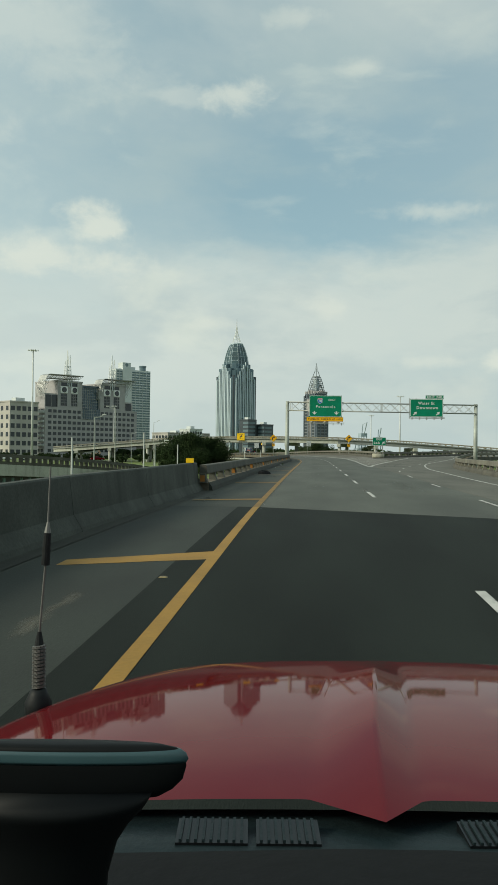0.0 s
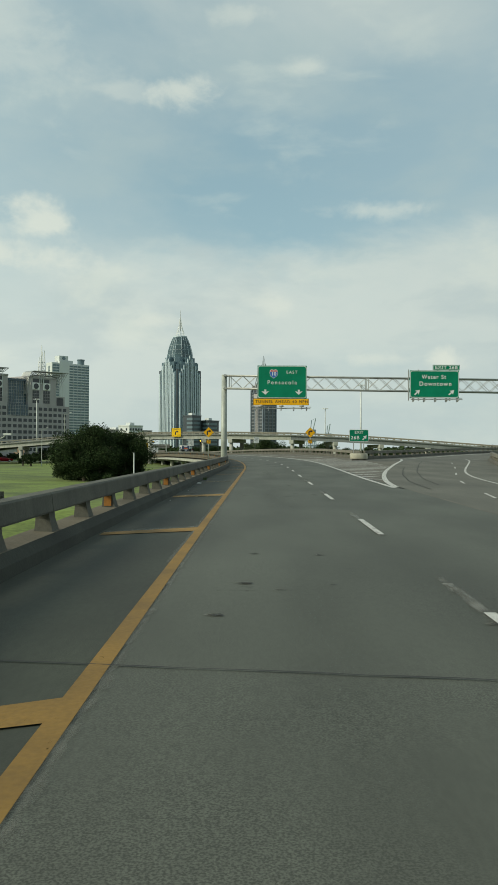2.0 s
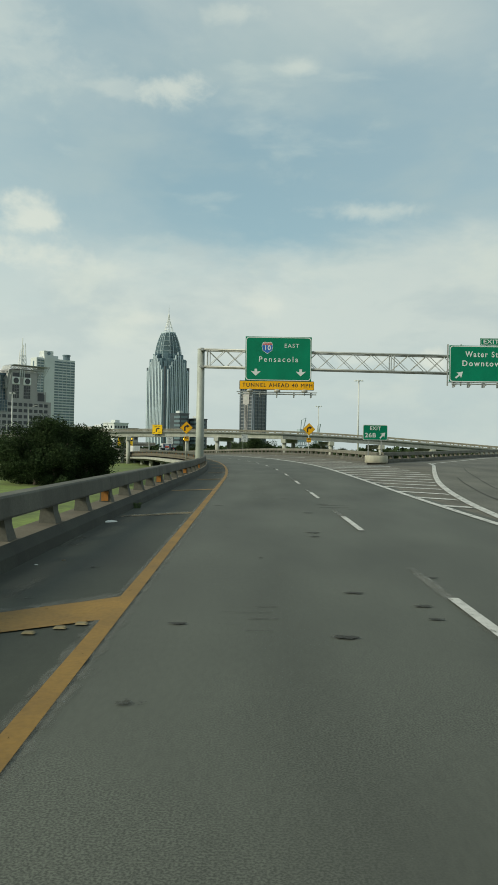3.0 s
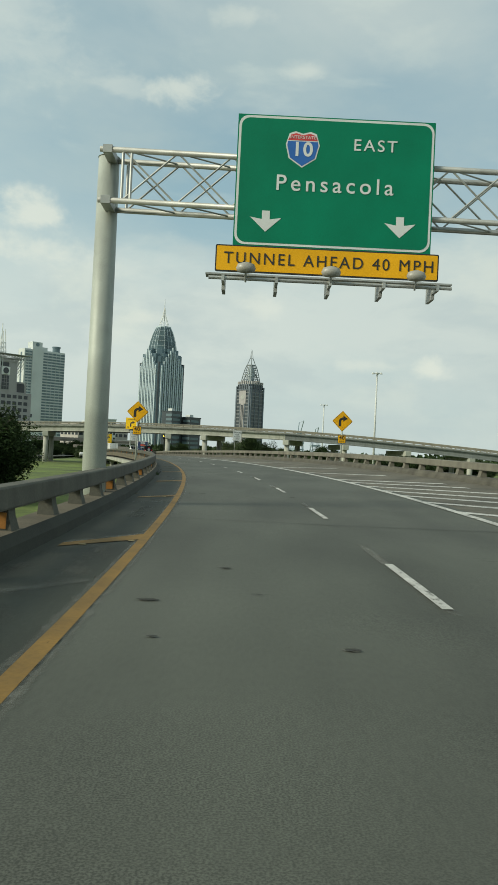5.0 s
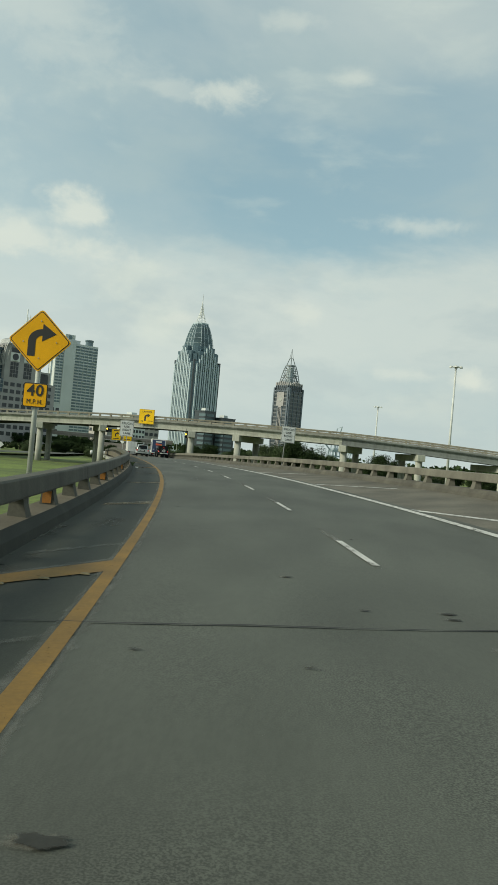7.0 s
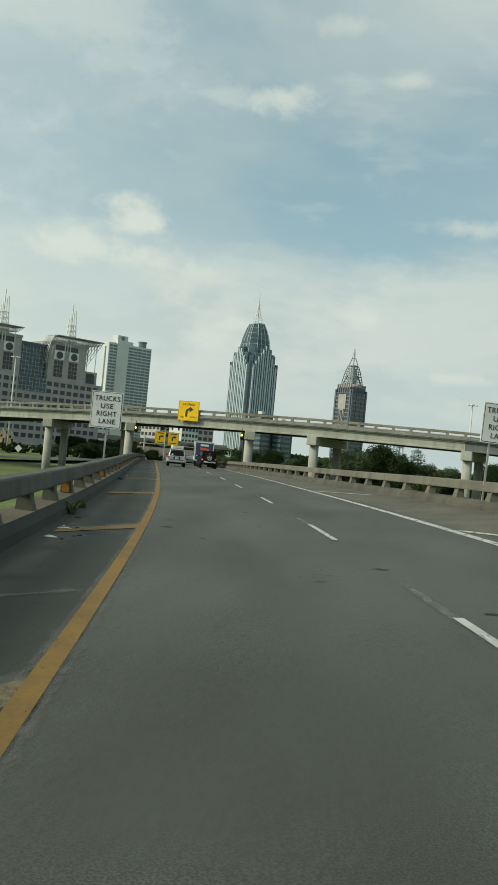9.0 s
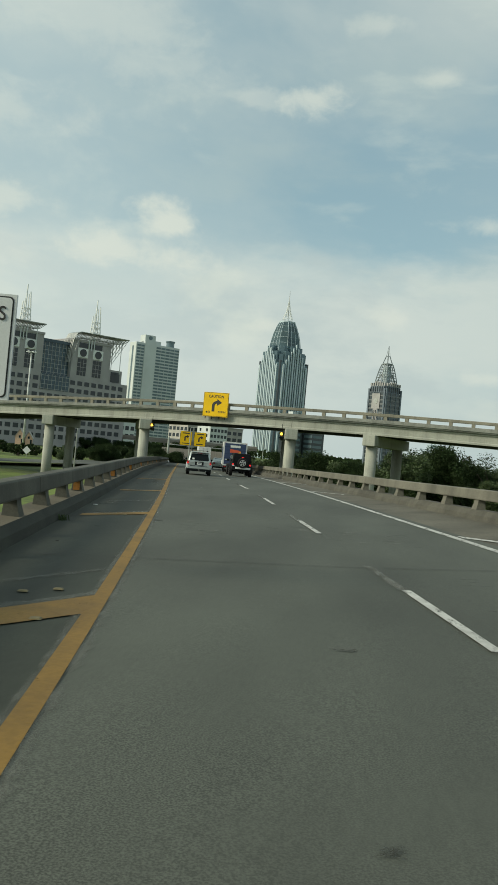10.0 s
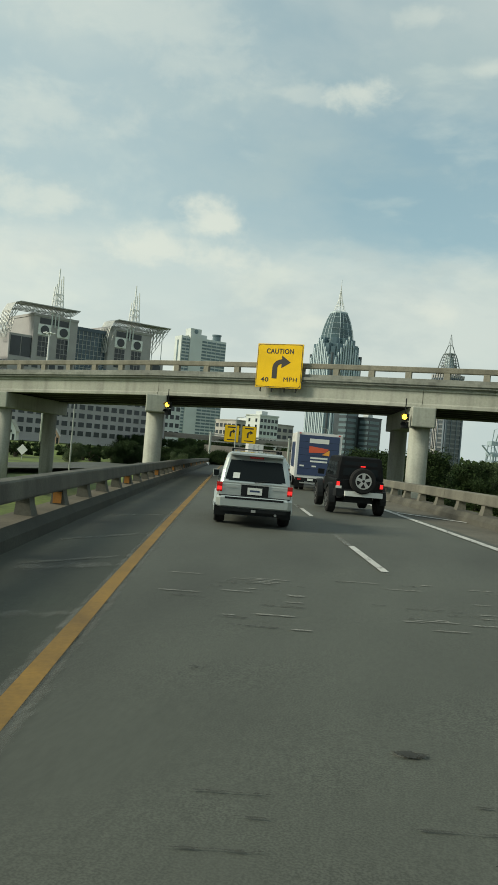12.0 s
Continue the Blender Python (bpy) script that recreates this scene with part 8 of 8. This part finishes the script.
# ---- the red car whose bonnet fills the foreground at the start ----
EX, EY, EZ = 1.44, 3.072, 1.438
COWL = mat("dark blue-grey cowl plastic", (0.010, 0.019, 0.022), 0.5, scale=6, vary=0.35, bump=0.2, fine=60)
COWL.node_tree.nodes["Principled BSDF"].inputs["Specular IOR Level"].default_value = 0.2
GREYS = mat("dull spring steel", (0.16, 0.16, 0.15), 0.5, 0.5, vary=0.25, bump=0)
car = thing("red_pickup_front", pose(EX, EY, EZ, 0, 0, 4.67), "glossy red car front with raised bonnet crease, dark cowl and aerial", "car")
CX, LEAN = 0.165, 0.158


def bonnet_z(y):
    q = (y - 1.0) / 1.12
    return -0.438 - 0.05 * q - 0.072 * q * q


def bonnet_half(v):
    return 0.78 * max(0.0, 1 - v ** 2.5) ** 0.2


rows = []
for i in range(49):
    v = 1 - (1 - i / 48) ** 1.9
    w = bonnet_half(v * 0.9995)
    y = 1.0 + 1.16 * v
    row = []
    for j in range(97):
        f = -1 + j / 48
        x = math.copysign(abs(f) ** 1.25, f) * w
        # a peaked ridge: steep bright side to the right, broad flank to the left
        side = 0.062 if x > 0 else 0.085 + 0.03 * v
        peak = max(0.0, 1 - abs(x) / side)
        lift = (0.007 + 0.016 * min(1.0, 2.5 * v)) * peak * min(1.0, (1 - v) * 3.2)
        back = 0.075 * peak * max(0.0, 1 - i / 7)
        # a shallow swage beside the ridge, and the roll-off towards the wings and nose
        edge = 0.05 * (abs(x) / 0.68) ** 3 + 0.05 * max(0.0, abs(f) - 0.97) / 0.03
        nose = 0.012 * max(0.0, (v - 0.965) / 0.035) ** 2
        row.append((CX + x + LEAN * (y - 1.0), y - back, bonnet_z(y) - edge - nose + lift))
    rows.append(row)
hood = part("bonnet", loft(B(), rows, closed=False), REDP, car, "glossy red bonnet", smooth=True)
lip = []
for d, out in ((0.012, 0.0), (0.05, 0.012), (0.20, 0.02)):
    ring = []
    for k in range(41):
        f = -1 + k / 20
        v = max(0.0, 1 - abs(f * 0.985) ** 5) ** 0.4
        y = 1.0 + 1.16 * v
        x = f * 0.78
        ring.append((CX + x + LEAN * (y - 1.0) + out * f, y + out * (1 - abs(f)), bonnet_z(y) - 0.05 * (abs(x) / 0.68) ** 3 - d - 0.03))
    lip.append(ring)
part("front_lip", loft(B(), lip, closed=False), REDP, car, smooth=True)
for sd in (-1, 1):
    rws = []
    for k in range(7):
        y = 0.95 + 0.13 * k
        w, z = 0.785 - 0.006 * k, bonnet_z(y) - 0.09
        x0 = CX + LEAN * (y - 1.0)
        rws.append([(x0 + sd * (w - 0.01), y, z - 0.015), (x0 + sd * (w + 0.045), y, z - 0.035), (x0 + sd * (w + 0.085), y, z - 0.13), (x0 + sd * (w + 0.095), y, z - 0.52)])
    part("fender", loft(B(), rws, closed=False), REDP, car, smooth=True)
    wheel(car, CX + 0.1 + sd * 0.74, 1.62, 0.36, 0.24, sd)
for o in [c for c in car.children if c.name.startswith("wheel")]:
    o.location.z = -EZ - 0.25
part("cowl", loft(B(), [[(CX + x, y + 0.03 * math.cos(x * 2.2) - 0.03, z) for x in [-0.8 + 0.1 * k for k in range(17)]] for y, z in ((1.06, -0.478), (0.99, -0.466), (0.93, -0.452), (0.90, -0.450), (0.87, -0.455))], closed=False), COWL, car, smooth=True)
# louvred intakes in the cowl
for x0, n_ in ((-0.075, 9), (0.018, 8), (0.262, 8)):
    part("vent_recess", box(B(), x0 - 0.004, x0 + 0.0088 * n_, 0.905, 0.965, -0.462, -0.4475), BLACKP, car)
    for i in range(n_):
        part("vent_slat", box(B(), x0 + 0.0088 * i, x0 + 0.0088 * i + 0.0032, 0.907, 0.963, -0.4475, -0.4445), COWL, car)
part("dashboard", loft(B(), [[(CX + x, y, z + 0.004 * math.cos(9 * x)) for x in [-0.78 + 0.12 * k for k in range(14)]] for y, z in ((-0.02, -0.56), (0.06, -0.45), (0.3, -0.425), (0.6, -0.43), (0.84, -0.437), (0.885, -0.446))], closed=False), SOFTTOP, car, smooth=True)
# windscreen phone mount on the dash
MOUNT = mat("black mount rubber", (0.004, 0.005, 0.0055), 0.5, vary=0.3, bump=0)
MOUNT.node_tree.nodes["Principled BSDF"].inputs["Specular IOR Level"].default_value = 0.15
mnt = thing("phone_mount", pose(EX, EY, EZ, 0, 0, 4.67) @ pose(-0.078, 0.325, -0.1212), "dark round suction mount standing on the dashboard", "phone mount")
part("disc", loft(B(), [[(r * math.cos(2 * math.pi * i / 96), r * 0.11 * math.sin(2 * math.pi * i / 96), z) for i in range(96)] for r, z in ((0.02, 0.0008), (0.044, 0.0004), (0.050, -0.0008), (0.0532, -0.0035), (0.0540, -0.008), (0.0525, -0.0135), (0.0485, -0.0175), (0.043, -0.0205))]), MOUNT, mnt, smooth=True)
part("rim", loft(B(), [[(r * math.cos(2 * math.pi * i / 96), r * 0.11 * math.sin(2 * math.pi * i / 96), z) for i in range(96)] for r, z in ((0.0515, -0.0012), (0.0538, -0.0028), (0.0548, -0.0052), (0.0540, -0.0066), (0.0525, -0.0060))]), mat("teal-grey rubber rim", (0.035, 0.075, 0.085), 0.35, vary=0.2, bump=0), mnt, "teal-grey rubber rim", smooth=True)
part("stem", loft(B(), [[(-0.003 + r * math.cos(2 * math.pi * i / 32), r * 0.5 * math.sin(2 * math.pi * i / 32), z) for i in range(32)] for r, z in ((0.044, -0.018), (0.0405, -0.024), (0.034, -0.031), (0.029, -0.039), (0.0255, -0.052), (0.0235, -0.10), (0.0235, -0.30))]), MOUNT, mnt, smooth=True)
# aerial on the fender
ant = thing("car_aerial", pose(EX - 0.632, EY + 1.80, EZ - 0.602), "black whip aerial with a steel spring base on the fender", "aerial")
part("base", loft(B(), [[(r * math.cos(2 * math.pi * i / 20), r * math.sin(2 * math.pi * i / 20), z) for i in range(20)] for r, z in ((0.03, -0.03), (0.031, 0.012), (0.022, 0.03), (0.018, 0.042))]), PLASTIC, ant, smooth=True)
bm = B()
prev = None
for i in range(145):
    a = 2 * math.pi * i / 12
    p = Vector((0.0125 * math.cos(a), 0.0125 * math.sin(a), 0.042 + 0.10 * i / 144))
    if prev:
        tube(bm, prev, p, 0.0042, n=5, caps=False)
    prev = p
part("spring", bm, GREYS, ant)
part("tip_cone", tube(B(), (0, 0, 0.14), (0, 0, 0.175), 0.012, 0.005, 10), PLASTIC, ant)
part("whip", tube(B(), (0, 0, 0.17), (0.012, 0, 0.33), 0.0028, n=8), GREYS, ant)
part("sleeve", tube(B(), (0.012, 0, 0.33), (0.016, 0, 0.405), 0.010, 0.009, 12), PLASTIC, ant)
part("sleeve_tip", tube(B(), (0.016, 0, 0.405), (0.017, 0, 0.43), 0.008, 0.003, 10), GREYS, ant)
part("whip", tube(B(), (0.017, 0, 0.43), (0.021, 0, 0.56), 0.0025, 0.0018, 8), GREYS, ant)

# litter on the shoulder
rl = random.Random(8)
bits = [(53.0, -1.5, 0.27, 0), (84.5, -1.8, 0.10, 1), (200.4, -1.45, 0.07, 1)]
bits += [(rl.uniform(198.5, 202.5), rl.uniform(-1.6, -1.0), rl.uniform(0.03, 0.07), (0, 2, 0, 1)[k % 4]) for k in range(14)]
bits += [(rl.uniform(60, 250), rl.uniform(-1.75, -1.3), rl.uniform(0.02, 0.05), k % 3) for k in range(22)]
for s, off, sz, kind_ in bits:
    bm = B()
    ring = [(sz * math.cos(a) * rl.uniform(0.7, 1.4) * 1.4, sz * math.sin(a) * rl.uniform(0.5, 1.1)) for a in [2 * math.pi * i / 10 for i in range(10)]]
    hgt = 0.2 if sz > 0.2 else sz * 0.35
    loft(bm, [[(x * f, y * f, hgt * z * rl.uniform(0.7, 1.3)) for x, y in ring] for f, z in ((1.0, 0.05), (0.85, 0.6), (0.4, 1.0))])
    o = part("litter", bm, (RUBBER, PLATE, LEDGE)[kind_])
    o.matrix_basis = on_road(s, off, rl.uniform(0, 180))
    tagged(o, "crumpled black tyre scrap lying by the kerb" if sz > 0.2 else ("small black rubber scrap on the shoulder", "small pale litter scrap on the shoulder", "small brown debris on the shoulder")[kind_], "litter", "" if sz > 0.2 else "shoulder litter")


def weed(s, off, h):
    vs, fs = [], []
    for k in range(70):
        a, lean, ln = rl.uniform(0, 6.28), rl.uniform(0.1, 0.9), h * rl.uniform(0.4, 1.0)
        x0, y0 = rl.gauss(0, 0.05), rl.gauss(0, 0.07)
        dx, dy = math.cos(a) * lean * ln, math.sin(a) * lean * ln
        i = len(vs)
        vs += [(x0 - 0.008, y0, 0), (x0 + 0.008, y0, 0), (x0 + dx * 0.5 + 0.007, y0 + dy * 0.5, ln * 0.7), (x0 + dx, y0 + dy, ln * 0.85)]
        fs += [(i, i + 1, i + 2), (i, i + 2, i + 3)]
    me = bpy.data.meshes.new("weed")
    me.from_pydata(vs, [], fs)
    me.materials.append(LEAF2)
    o = new("weed", me)
    o.matrix_basis = on_road(s, off)
    tagged(o, "small green weed tuft growing at the kerb", "weed", "kerb weeds")


for s, h in ((203.4, 0.36), (205.2, 0.22), (88.6, 0.2), (150.5, 0.18), (222, 0.16)):
    weed(s, left_side(s) + 0.04, h)
for s, off in ((13.4, -0.42), (74.4, -0.29), (74.22, -0.45), (74.0, -0.68), (73.8, -1.05), (120.6, -0.3), (119.9, -1.0), (132.2, -0.5), (131.75, -0.95), (143.25, -0.33), (142.8, -0.75), (156.1, -0.35), (155.6, -0.75), (155.1, -1.15), (212.6, -0.55), (212.2, -0.95), (213.9, -0.95), (214.15, -0.6), (235.2, -0.45), (234.9, -0.75), (224.3, -0.7), (246.6, -0.9), (246.2, -1.3)):
    o = part("road_stud", loft(B(), [rounded(-0.06 * f, 0.06 * f, -0.045 * f, 0.045 * f, z, 0.01) for f, z in ((1, 0.012), (0.75, 0.026))]), STUD)
    o.matrix_basis = on_road(s, off)
    tagged(o, "yellow raised road stud on the shoulder", "road stud", "road studs")
